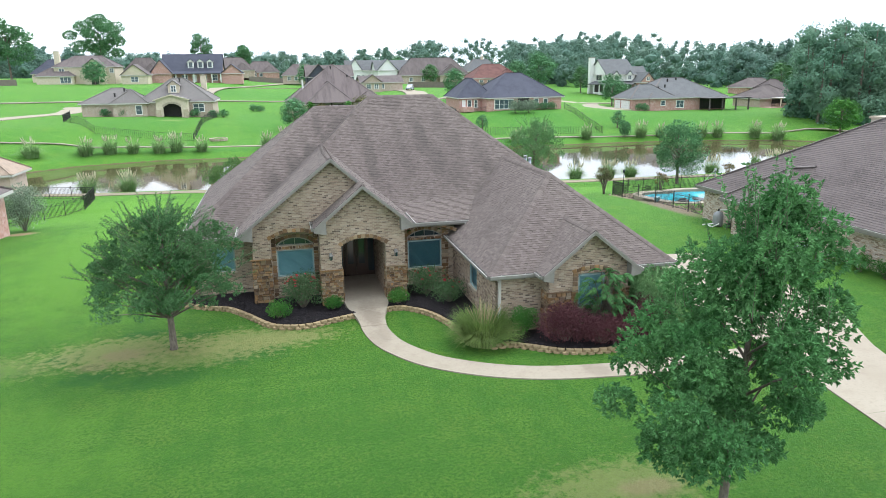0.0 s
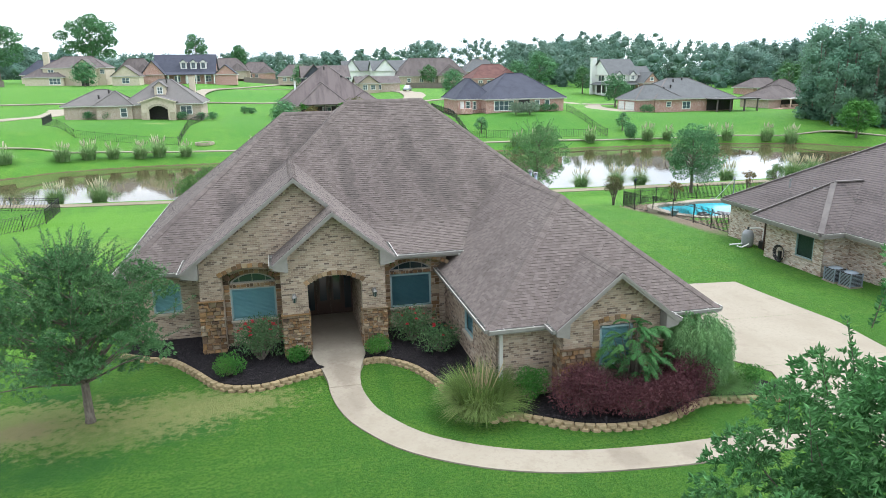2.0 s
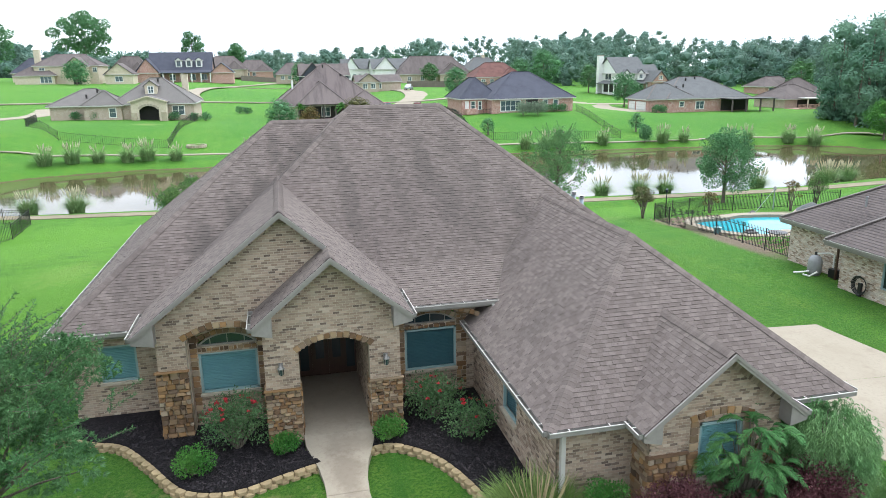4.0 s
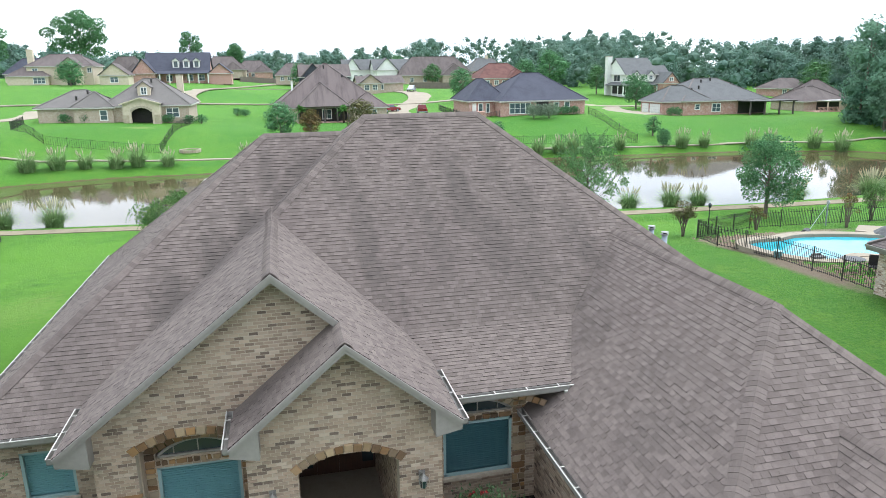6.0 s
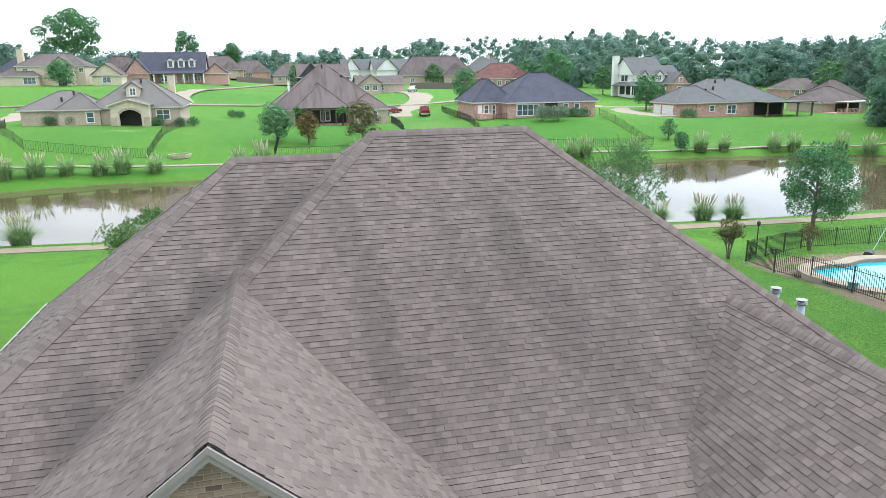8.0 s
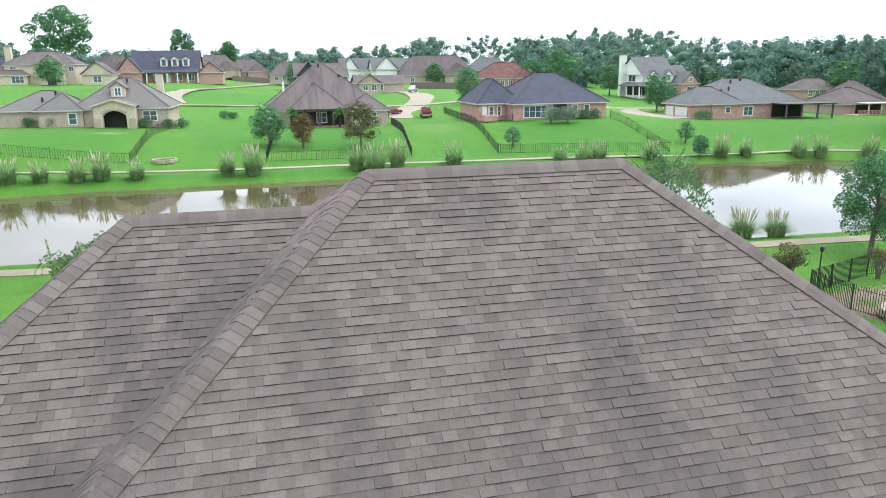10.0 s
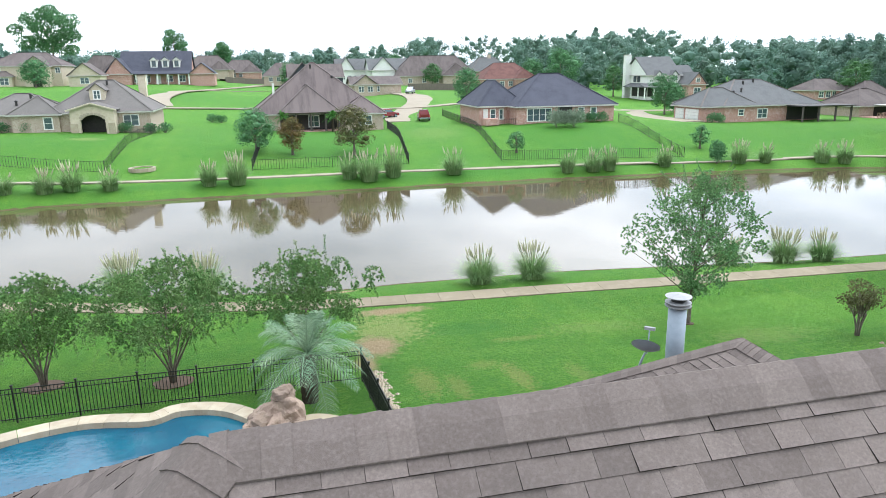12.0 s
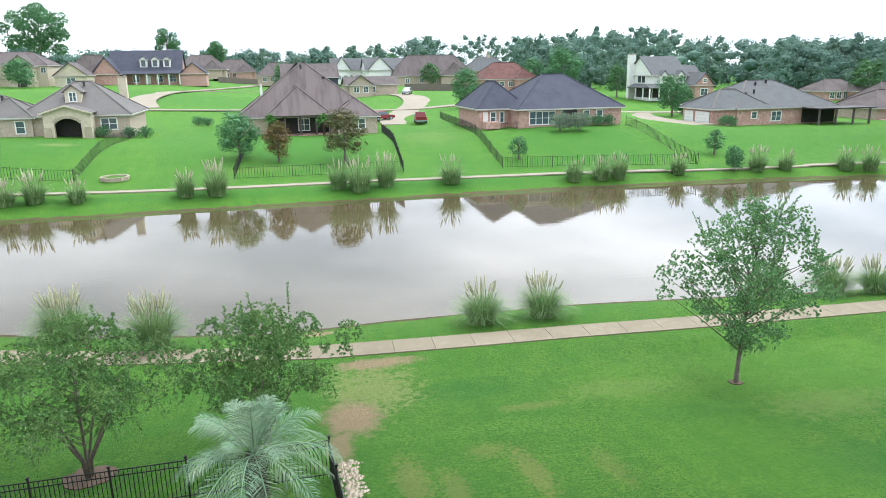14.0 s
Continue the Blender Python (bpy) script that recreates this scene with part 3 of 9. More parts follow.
RA, RB = (1.63, 8.73, 8.43), (4.99, 8.73, 8.43)
FACES = dict(
    main_front=[RA, RB, (10.53, 3.2, 3.88), (-3.91, 3.2, 3.88)],
    main_flare=[(0.2, 3.2, 3.88), (6.6, 3.2, 3.88), (6.6, 1.25, 3.2), (0.2, 1.25, 3.2)],
    main_left=[RA, (-4.71, 2.4, 3.2), (-4.71, 16.72, 3.2)],
    main_right=[RB, (10.53, 3.2, 3.88), (11.33, 16.72, 3.2)],
    main_back=[RA, RB, (11.33, 16.72, 3.2), (-4.71, 16.72, 3.2)],
    left_front=[(-1.17, 9.15, 7.95), (1.4, 9.15, 7.95), (2.2, 2.4, 2.84), (-7.42, 2.4, 2.84)],
    left_side=[(-1.17, 9.15, 7.95), (-7.42, 2.4, 2.84), (-7.42, 17.0, 2.84)],
    left_back=[(-1.17, 9.15, 7.95), (1.4, 9.15, 7.95), (3.0, 17.0, 2.84), (-7.42, 17.0, 2.84)],
    gable_left=[(-1.08, 0.66, 6.25), (-1.08, 7.2, 6.25), (-4.97, 7.2, 3.22), (-4.97, 0.66, 3.22)],
    gable_right_a=[(-1.08, 0.66, 6.25), (-1.08, 7.2, 6.25), (0.067, 7.2, 5.25), (0.067, 0.66, 5.25)],
    gable_right_b=[(0.067, -0.42, 5.25), (0.067, 5.2, 5.25), (2.1, 5.2, 3.58), (2.1, -0.42, 3.58)],
    porch_left=[(0.067, -0.42, 5.25), (0.067, 1.3, 5.25), (-1.95, 1.3, 3.58), (-1.95, -0.42, 3.58)],
    wing_front=[(7.755, -1.1, 5.5), (4.0, -5.02, 2.45), (11.45, -5.02, 2.45)],
    wing_left=[(7.755, -1.1, 5.5), (7.755, 7.5, 5.5), (4.0, 7.5, 2.45), (4.0, -5.02, 2.45)],
    wing_right=[(7.755, -1.1, 5.5), (7.755, 10.0, 5.5), (11.45, 10.0, 2.45), (11.45, -5.02, 2.45)],
    wing_gable_l=[(7.71, -5.72, 4.05), (7.71, -2.2, 4.05), (5.78, -2.2, 2.5), (5.78, -5.72, 2.5)],
    wing_gable_r=[(7.71, -5.72, 4.05), (7.71, -2.2, 4.05), (9.64, -2.2, 2.5), (9.64, -5.72, 2.5)],
    rear_left=[(8.02, 14.15, 6.0), (8.02, 8.0, 6.0), (2.78, 8.0, 2.45), (2.78, 18.8, 2.45)],
    rear_back=[(8.02, 14.15, 6.0), (2.78, 18.8, 2.45), (13.1, 18.8, 2.45)],
    rear_right=[(8.02, 14.15, 6.0), (8.02, 8.0, 6.0), (13.1, 8.0, 2.45), (13.1, 18.8, 2.45)],
)
FACES = {k: Face(v) for k, v in FACES.items()}
house = thing("house", "single-storey tan brick house with a brown shingle roof", "house")
roof_parts = {}
for key, fc in FACES.items():
    roof_parts[key] = Geo().slab([q - fc.n * 0.012 for q in fc.p], 0.075).make("roof", ROOF, house)


def buried(x, y, z, skip=None, gap=0.04):
    """True where another roof face passes above the point."""
    return any(k != skip and f.z(x, y) > z + gap and f.over(x, y) for k, f in FACES.items())


def row_span(poly, w):
    """Where a level line crosses a convex outline given in (u, w)."""
    xs = []
    for (a, p), (b, q) in zip(poly, poly[1:] + poly[:1]):
        if (p <= w) != (q <= w):
            xs.append(a + (b - a) * (w - p) / (q - p))
    return (min(xs), max(xs)) if len(xs) > 1 else None


EXPO = 0.11
rng = random.Random(11)
tab_mesh = {}


def tab_verts(w, thick):
    """One shingle tab, w wide, in its own axes: u along, w up the slope, n outwards."""
    return [(0, 0, thick), (w, 0, thick), (w, EXPO + 0.01, 0.004), (0, EXPO + 0.01, 0.004), (0, 0, -0.004), (w, 0, -0.004)], [(0, 1, 2, 3), (4, 5, 1, 0), (4, 0, 3), (5, 2, 1)]


TAB = 0.152
singles = []
for key, fc in FACES.items():
    poly = [((q - fc.o).dot(fc.u), (q - fc.o).dot(fc.w)) for q in fc.p]
    wlo, whi = min(q[1] for q in poly), max(q[1] for q in poly)
    joined = Geo()
    nrow = int((whi - wlo) / EXPO) + 1
    for r in range(nrow):
        wa = wlo + r * EXPO
        sa, sb = row_span(poly, wa + 0.002), row_span(poly, min(wa + EXPO, whi - 0.002))
        if not sa or not sb:
            continue
        u, end = min(sa[0], sb[0]), max(sa[1], sb[1])
        u = math.floor(u / TAB) * TAB - TAB * 0.5 * (r % 2) + rng.uniform(-0.012, 0.012)
        while u < end:
            wd = TAB
            th = rng.choice((0.009, 0.013, 0.017))
            c = fc.o + fc.u * (u + wd / 2) + fc.w * (wa + EXPO / 2)
            if not buried(c.x, c.y, c.z, key, 0.1):
                full = u > max(sa[0], sb[0]) and u + wd < min(sa[1], sb[1])
                if full and key == "main_front" and c.z > 7.25 and len(singles) < 300:
                    singles.append((u, wa, wd, th))
                else:
                    v, f = tab_verts(wd - 0.0015, th)
                    pts = []
                    for a, b, n in v:
                        lo, hi = (sa if b < 0.05 else sb)
                        a = min(max(u + a, lo), hi)
                        pts.append(fc.o + fc.u * a + fc.w * min(wa + b, whi) + fc.n * n)
                    if (pts[0] - pts[1]).length + (pts[2] - pts[3]).length > 0.01:
                        joined.add(pts, f)
            u += wd
    if joined.v:
        ob = tagged(joined.make("shingle", ROOF, roof_parts[key]), kind="stuff")
        ob.data.materials.append(SHINGLE_EDGE)
        ob.data.polygons.foreach_set("material_index", [0 if k % 4 == 0 else 1 for k in range(len(ob.data.polygons))])
fc = FACES["main_front"]
face_axes = Matrix((fc.u, fc.w, fc.n)).transposed().to_4x4()
for u, wa, wd, th in singles:
    if (wd, th) not in tab_mesh:
        v, f = tab_verts(wd - 0.0015, th)
        me = bpy.data.meshes.new("shingle")
        me.from_pydata(v, [], f)
        me.materials.append(ROOF)
        me.materials.append(SHINGLE_EDGE)
        for q in (1, 2, 3):
            me.polygons[q].material_index = 1
        tab_mesh[wd, th] = me
    ob = new("shingle", tab_mesh[wd, th])
    ob.parent = roof_parts["main_front"]
    ob.matrix_basis = Matrix.Translation(fc.o + fc.u * u + fc.w * wa) @ face_axes


def caps(a, b, fa, fb, keys):
    """Overlapping cap shingles along a ridge or hip between two faces."""
    a, b = Vector(a), Vector(b)
    d = (b - a).normalized()
    g = Geo()
    sides = []
    for f in (fa, fb):
        s = f.n.cross(d).normalized()
        if s.z > 0:
            s = -s
        sides.append(s)
    up = (fa.n + fb.n).normalized()
    k, total = 0.0, (b - a).length
    while k < total:
        p, q = a + d * k, a + d * min(k + EXPO + 0.02, total)
        if not any(kk not in keys and f.z(p.x, p.y) > p.z + 0.06 and f.over(p.x, p.y) for kk, f in FACES.items()):
            j = rng.uniform(-0.004, 0.004)
            lift, tail = up * (0.03 + j * 0.5), up * 0.025
            w = 0.17
            c0, c1 = p + lift, q + tail
            l0, l1 = p + sides[0] * w + fa.n * (0.026 + j * 0.5), q + sides[0] * w + fa.n * 0.02
            r0, r1 = p + sides[1] * w + fb.n * (0.026 + j * 0.5), q + sides[1] * w + fb.n * 0.02
            m0, m1 = p + sides[0] * w * 0.45 + up * (0.014 + j * 0.5) + fa.n * 0.022, q + sides[0] * w * 0.45 + up * 0.011 + fa.n * 0.019
            k0, k1 = p + sides[1] * w * 0.45 + up * (0.014 + j * 0.5) + fb.n * 0.022, q + sides[1] * w * 0.45 + up * 0.011 + fb.n * 0.019
            dn = up * 0.006
            g.add([l0, l1, m0, m1, c0, c1, k0, k1, r0, r1, l0 - dn, m0 - dn, c0 - dn, k0 - dn, r0 - dn, l1 - dn, r1 - dn],
                  [(0, 1, 3, 2), (2, 3, 5, 4), (4, 5, 7, 6), (6, 7, 9, 8), (10, 0, 2, 11), (11, 2, 4, 12), (12, 4, 6, 13), (13, 6, 8, 14), (10, 15, 1, 0), (14, 8, 9, 16)])
        k += EXPO
    if g.v:
        tagged(g.make("ridge_cap", ROOF, house), kind="stuff")


F = FACES
caps(RB, RA, F["main_front"], F["main_back"], ("main_front", "main_back", "main_left", "main_right"))
caps((-3.91, 3.2, 3.88), RA, F["main_front"], F["main_left"], ("main_front", "main_left", "main_back"))
caps((10.53, 3.2, 3.88), RB, F["main_front"], F["main_right"], ("main_front", "main_right", "main_back"))
caps((11.33, 16.72, 3.2), RB, F["main_back"], F["main_right"], ("main_front", "main_right", "main_back"))
caps((-7.42, 2.4, 2.84), (-1.17, 9.15, 7.95), F["left_front"], F["left_side"], ("left_front", "left_side", "left_back"))
caps((-7.42, 17.0, 2.84), (-1.17, 9.15, 7.95), F["left_back"], F["left_side"], ("left_front", "left_side", "left_back"))
caps((1.4, 9.15, 7.95), (-1.17, 9.15, 7.95), F["left_front"], F["left_back"], ("left_front", "left_side", "left_back"))
caps((-1.08, 0.66, 6.25), (-1.08, 7.2, 6.25), F["gable_left"], F["gable_right_a"], ("gable_left", "gable_right_a"))
caps((0.067, -0.42, 5.25), (0.067, 0.6, 5.25), F["porch_left"], F["gable_right_b"], ("porch_left", "gable_right_b", "gable_right_a"))
caps((7.755, -1.1, 5.5), (7.755, 7.0, 5.5), F["wing_left"], F["wing_right"], ("wing_left", "wing_right", "wing_front"))
caps((4.0, -5.02, 2.45), (7.755, -1.1, 5.5), F["wing_left"], F["wing_front"], ("wing_left", "wing_right", "wing_front"))
caps((11.45, -5.02, 2.45), (7.755, -1.1, 5.5), F["wing_right"], F["wing_front"], ("wing_left", "wing_right", "wing_front"))
caps((7.71, -5.72, 4.05), (7.71, -2.6, 4.05), F["wing_gable_l"], F["wing_gable_r"], ("wing_gable_l", "wing_gable_r"))
caps((8.02, 8.0, 6.0), (8.02, 14.15, 6.0), F["rear_left"], F["rear_right"], ("rear_left", "rear_right", "rear_back"))
caps((2.78, 18.8, 2.45), (8.02, 14.15, 6.0), F["rear_left"], F["rear_back"], ("rear_left", "rear_right", "rear_back"))
caps((13.1, 18.8, 2.45), (8.02, 14.15, 6.0), F["rear_right"], F["rear_back"], ("rear_left", "rear_right", "rear_back"))


# gutters with their hanger straps
def gutter(a, b, out, spout=None):
    """A white trough along an eave from a to b; out: level direction away from the house."""
    a, b, out = Vector(a), Vector(b), Vector(out)
    d = (b - a).normalized()
    g = Geo()
    dz = Vector((0, 0, 1))
    g.beam(a + out * 0.05 - dz * 0.105, b + out * 0.05 - dz * 0.105, 0.09, 0.012)
    g.beam(a + out * 0.1 - dz * 0.052, b + out * 0.1 - dz * 0.052, 0.012, 0.115)
    g.beam(a - out * 0.006 - dz * 0.055, b - out * 0.006 - dz * 0.055, 0.012, 0.11)
    for e in (a + d * 0.006, b - d * 0.006):
        g.beam(e - out * 0.01 - dz * 0.055, e + out * 0.105 - dz * 0.055, 0.012, 0.11)
    ob = g.make("gutter", GUTTER_BODY, house)
    Geo().beam(a + out * 0.108 - dz * 0.002, b + out * 0.108 - dz * 0.002, 0.02, 0.018).make("lip", GUTTER, ob, "white gutter lip")
    n = max(1, int((b - a).length / 0.62))
    for k in range(n):
        p = a + (b - a) * (k + 0.5) / n
        Geo().beam(p - out * 0.02 + dz * 0.004, p + out * 0.11 + dz * 0.004, 0.022, 0.01).make("hanger", GUTTER, ob)
    return ob


gutter((2.15, 1.22, 3.2), (4.95, 1.22, 3.2), (0, -1, 0))
gutter((-7.42, 2.38, 2.84), (-5.0, 2.38, 2.84), (0, -1, 0))
gutter((-7.42, 2.38, 2.84), (-7.42, 17.0, 2.84), (-1, 0, 0))
gutter((-4.97, 0.68, 3.22), (-4.97, 2.6, 3.22), (-1, 0, 0))
gutter((-1.95, -0.4, 3.58), (-1.95, 0.98, 3.58), (-1, 0, 0))
gutter((2.1, -0.4, 3.58), (2.1, 1.75, 3.58), (1, 0, 0))
gutter((4.0, -5.02, 2.45), (4.0, 1.75, 2.45), (-1, 0, 0))
gutter((4.0, -5.02, 2.45), (5.8, -5.02, 2.45), (0, -1, 0))
gutter((5.78, -5.7, 2.5), (5.78, -5.1, 2.5), (-1, 0, 0))
gutter((9.64, -5.7, 2.5), (9.64, -5.1, 2.5), (1, 0, 0))
gutter((9.68, -5.02, 2.45), (11.45, -5.02, 2.45), (0, -1, 0))
gutter((11.45, -5.02, 2.45), (11.45, 9.0, 2.45), (1, 0, 0))
gutter((-4.6, 16.72, 3.2), (3.45, 16.72, 3.2), (0, 1, 0))
gutter((2.78, 16.9, 2.45), (2.78, 18.8, 2.45), (-1, 0, 0))
gutter((2.78, 18.8, 2.45), (13.1, 18.8, 2.45), (0, 1, 0))
# spouts
g = Geo()
g.box(4.42, -4.78, 0.05, 4.52, -4.66, 2.2).beam((4.25, -4.95, 2.36), (4.47, -4.72, 2.12), 0.08, 0.08)
g.make("downspout", GUTTER, house)
g = Geo()
g.beam((4.75, 1.1, 3.1), (4.75, 1.12, 2.92), 0.08, 0.07).beam((4.75, 1.12, 2.93), (4.72, 1.35, 2.86), 0.08, 0.07)
g.make("downspout", GUTTER, house)


# fascia boards along gable rakes and under eaves, boxed eave ends
def rake(a, b, y, h=0.105):
    a, b = Vector((a[0], y, a[1])), Vector((b[0], y, b[1]))
    d = (b - a).normalized()
    n = Vector((-d.z, 0, d.x))
    n = n if n.z > 0 else -n
    g = Geo()
    g.beam(a - n * (h / 2 + 0.015), b - n * (h / 2 + 0.015), 0.04, h, up=n)
    g.make("fascia", TRIM, house)
    Geo().beam(a - n * 0.025 + Vector((0, -0.03, 0)), b - n * 0.025 + Vector((0, -0.03, 0)), 0.03, 0.06, up=n).make("fascia", TRIM, house)


def boxed_end(x_in, x_out, z_tip, y0, y1, slope):
    """The boxed corner where a rake meets the eave."""
    s = 1 if x_out > x_in else -1
    w = abs(x_out - x_in)
    pts = [(x_out, z_tip - 0.03), (x_out, z_tip - 0.16), (x_in, z_tip - 0.26), (x_in, z_tip + w * slope - 0.1)]
    n = len(pts)
    v = [(x, y0, z) for x, z in pts] + [(x, y1, z) for x, z in pts]
    f = [tuple(range(n)), tuple(range(n, 2 * n))[::-1]] + [(k, n + k, n + (k + 1) % n, (k + 1) % n) for k in range(n)]
    Geo().add(v, f).make("eave_box", TRIM, house)


rake((-1.08, 6.25), (-4.97, 3.22), 0.645)
rake((-1.08, 6.25), (0.1, 5.22), 0.641)
rake((0.067, 5.25), (-1.95, 3.58), -0.435)
rake((0.067, 5.25), (2.1, 3.58), -0.439)
rake((7.71, 4.05), (5.78, 2.5), -5.735)
rake((7.71, 4.05), (9.64, 2.5), -5.739)
boxed_end(-4.4, -4.96, 3.2, 0.655, 1.15, 0.78)
boxed_end(-1.45, -1.94, 3.56, -0.425, 0.95, 0.81)
boxed_end(1.6, 2.09, 3.56, -0.425, 1.3, 0.81)
boxed_end(6.2, 5.79, 2.48, -5.725, -5.0, 0.79)
boxed_end(9.22, 9.63, 2.48, -5.725, -5.0, 0.79)
for a, b in (((-7.4, 2.42, 2.74), (-5.0, 2.42, 2.74)), ((2.1, 1.26, 3.1), (5.1, 1.26, 3.1)), ((4.03, -5.0, 2.36), (4.03, 1.9, 2.36)), ((4.03, -4.98, 2.36), (11.42, -4.98, 2.36)), ((11.42, -5, 2.36), (11.42, 9, 2.36)), ((-7.39, 2.4, 2.74), (-7.39, 17, 2.74)), ((-4.95, 0.7, 3.1), (-4.95, 2.6, 3.1))):
    Geo().beam(a, b, 0.03, 0.2).make("fascia", TRIM, house)
for x0, y0, x1, y1, z in ((-7.4, 2.45, -4.5, 2.8, 2.66), (1.8, 1.28, 4.6, 1.85, 3.02), (4.05, -4.98, 4.4, 1.9, 2.28), (4.05, -4.98, 11.4, -4.6, 2.28), (11.05, -4.9, 11.4, 9, 2.28), (-4.95, 0.7, -4.4, 2.8, 3.02)):
    Geo().box(x0, y0, z - 0.02, x1, y1, z).make("soffit", TRIM, house)

# ---- walls ----
COURSE = 0.066
brick_me = {}
brick_singles = [0]


def brick_wall(o, u, n, spans, z0, z1, depth=0.22, single=None, wall_label="", mat_b=None, bl=0.172):
    """A brick wall in the plane through o along u (level), facing n. spans(z): stretches of u that are wall at that height."""
    mat_b = mat_b or BRICK
    o, u, n = Vector(o), Vector(u), Vector(n)
    back, loose = Geo(), Geo()
    rows = int(round((z1 - z0) / COURSE))
    todo = []
    for r in range(rows):
        za, zb = z0 + r * COURSE, z0 + (r + 1) * COURSE
        for s0, s1 in spans((za + zb) / 2):
            if s1 - s0 < 0.02:
                continue
            p = [o + u * s0, o + u * s1, o + u * s1 - n * depth, o + u * s0 - n * depth]
            back.add([(q.x, q.y, za) for q in p] + [(q.x, q.y, zb) for q in p], BOXF)
            k = math.floor(s0 / bl) * bl - (bl / 2 if r % 2 else 0)
            while k < s1:
                a, b = max(k + 0.006, s0), min(k + bl - 0.006, s1)
                if b - a > 0.03:
                    if single and b - a > bl - 0.017 and brick_singles[0] < 300 and single(a, za):
                        todo.append((a, za))
                        brick_singles[0] += 1
                    else:
                        pr = 0.007 + rng.random() * 0.004
                        q = [o + u * a + n * 0.0, o + u * b + n * 0.0, o + u * b + n * pr, o + u * a + n * pr]
                        lo, hi = za + 0.007, zb - 0.006
                        v = [(q[0].x, q[0].y, lo), (q[1].x, q[1].y, lo), (q[2].x, q[2].y, lo), (q[3].x, q[3].y, lo), (q[0].x, q[0].y, hi), (q[1].x, q[1].y, hi), (q[2].x, q[2].y, hi), (q[3].x, q[3].y, hi)]
                        loose.add(v, [(3, 2, 6, 7), (0, 1, 2, 3), (7, 6, 5, 4), (0, 3, 7, 4), (2, 1, 5, 6)])
                k += bl
    wall = back.make("wall", MORTAR, house, wall_label)
    if loose.v:
        tagged(loose.make("brick", mat_b, wall), kind="stuff")
    for a, za in todo:
        if "b" not in brick_me:
            me = bpy.data.meshes.new("brick")
            L, H, P = bl - 0.012, COURSE - 0.013, 0.009
            me.from_pydata([(0, 0, 0), (L, 0, 0), (L, P, 0.003), (0, P, 0.003), (0, 0, H), (L, 0, H), (L - 0.003, P, H - 0.003), (0.003, P, H - 0.003)], [], [(3, 2, 6, 7), (0, 1, 2, 3), (7, 6, 5, 4), (0, 3, 7, 4), (2, 1, 5, 6)])
            me.materials.append(mat_b)
            brick_me["b"] = me
        ob = new("brick", brick_me["b"])
        ob.parent = wall
        ax = Matrix((u, n, Vector((0, 0, 1)))).transposed().to_4x4()
        p = o + u * a
        ob.matrix_basis = Matrix.Translation((p.x, p.y, za + 0.007)) @ ax
    return wall


def stone_block(o, u, n, pts, proud, parent, material=None, name="stone"):
    """One rough stone: an outline in (u, z) swelling out of the wall."""
    cu, cz = sum(p[0] for p in pts) / len(pts), sum(p[1] for p in pts) / len(pts)
    m = len(pts)
    v = []
    for k, (sh, pr) in enumerate(((1.0, 0.0), (1.0, proud * 0.6), (0.86, proud))):
        for a, z in pts:
            p = o + u * (cu + (a - cu) * sh) + n * (pr + (rng.uniform(-0.006, 0.006) if k == 2 else 0))
            v.append((p.x, p.y, cz + (z - cz) * sh))
    f = [(k, (k + 1) % m, m + (k + 1) % m, m + k) for k in range(m)] + [(m + k, m + (k + 1) % m, 2 * m + (k + 1) % m, 2 * m + k) for k in range(m)] + [tuple(range(2 * m, 3 * m))]
    if u.cross(Vector((0, 0, 1))).dot(n) < 0:
        f = [q[::-1] for q in f]
    return mesh_ob(name, v, f, material or STONE, parent)


def stone_patch(o, u, n, u0, u1, z0, z1, parent, proud=0.05, size=0.18):
    """Irregular stones fill a rectangle of wall, with mortar joints between."""
    o, u, n = Vector(o), Vector(u), Vector(n)
    z = z0
    while z < z1 - 0.03:
        h = min(rng.uniform(0.55, 1.15) * size * 0.8, z1 - z)
        if z1 - z - h < 0.08:
            h = z1 - z
        a = u0
        while a < u1 - 0.02:
            w = rng.uniform(0.6, 1.5) * size
            if u1 - a - w < 0.1:
                w = u1 - a
            j = 0.012
            r = lambda: rng.uniform(-0.05, 0.05)
            if h > 0.2 and rng.random() < 0.35:
                zm = z + h * rng.uniform(0.4, 0.6)
                for lo, hi in ((z, zm), (zm, z + h)):
                    stone_block(o, u, n, [(a + j, lo + j), (a + w - j, lo + j + r() * 0.5), (a + w - j, hi - j), (a + j, hi - j + r() * 0.5)], proud * rng.uniform(0.7, 1.2), parent)
            else:
                stone_block(o, u, n, [(a + j, z + j), (a + w * 0.5 + r(), z + j - abs(r()) * 0.4), (a + w - j, z + j), (a + w - j + r() * 0.3, z + h - j), (a + j, z + h - j + r() * 0.3)], proud * rng.uniform(0.7, 1.2), parent)
            a += w
        z += h


def arch_z(uc, half, spring, rise):
    """Height of a flat arch over its span."""
    R = (half * half + rise * rise) / (2 * rise)
    return lambda a: spring + math.sqrt(max(R * R - (a - uc) ** 2, 0)) - (R - rise)


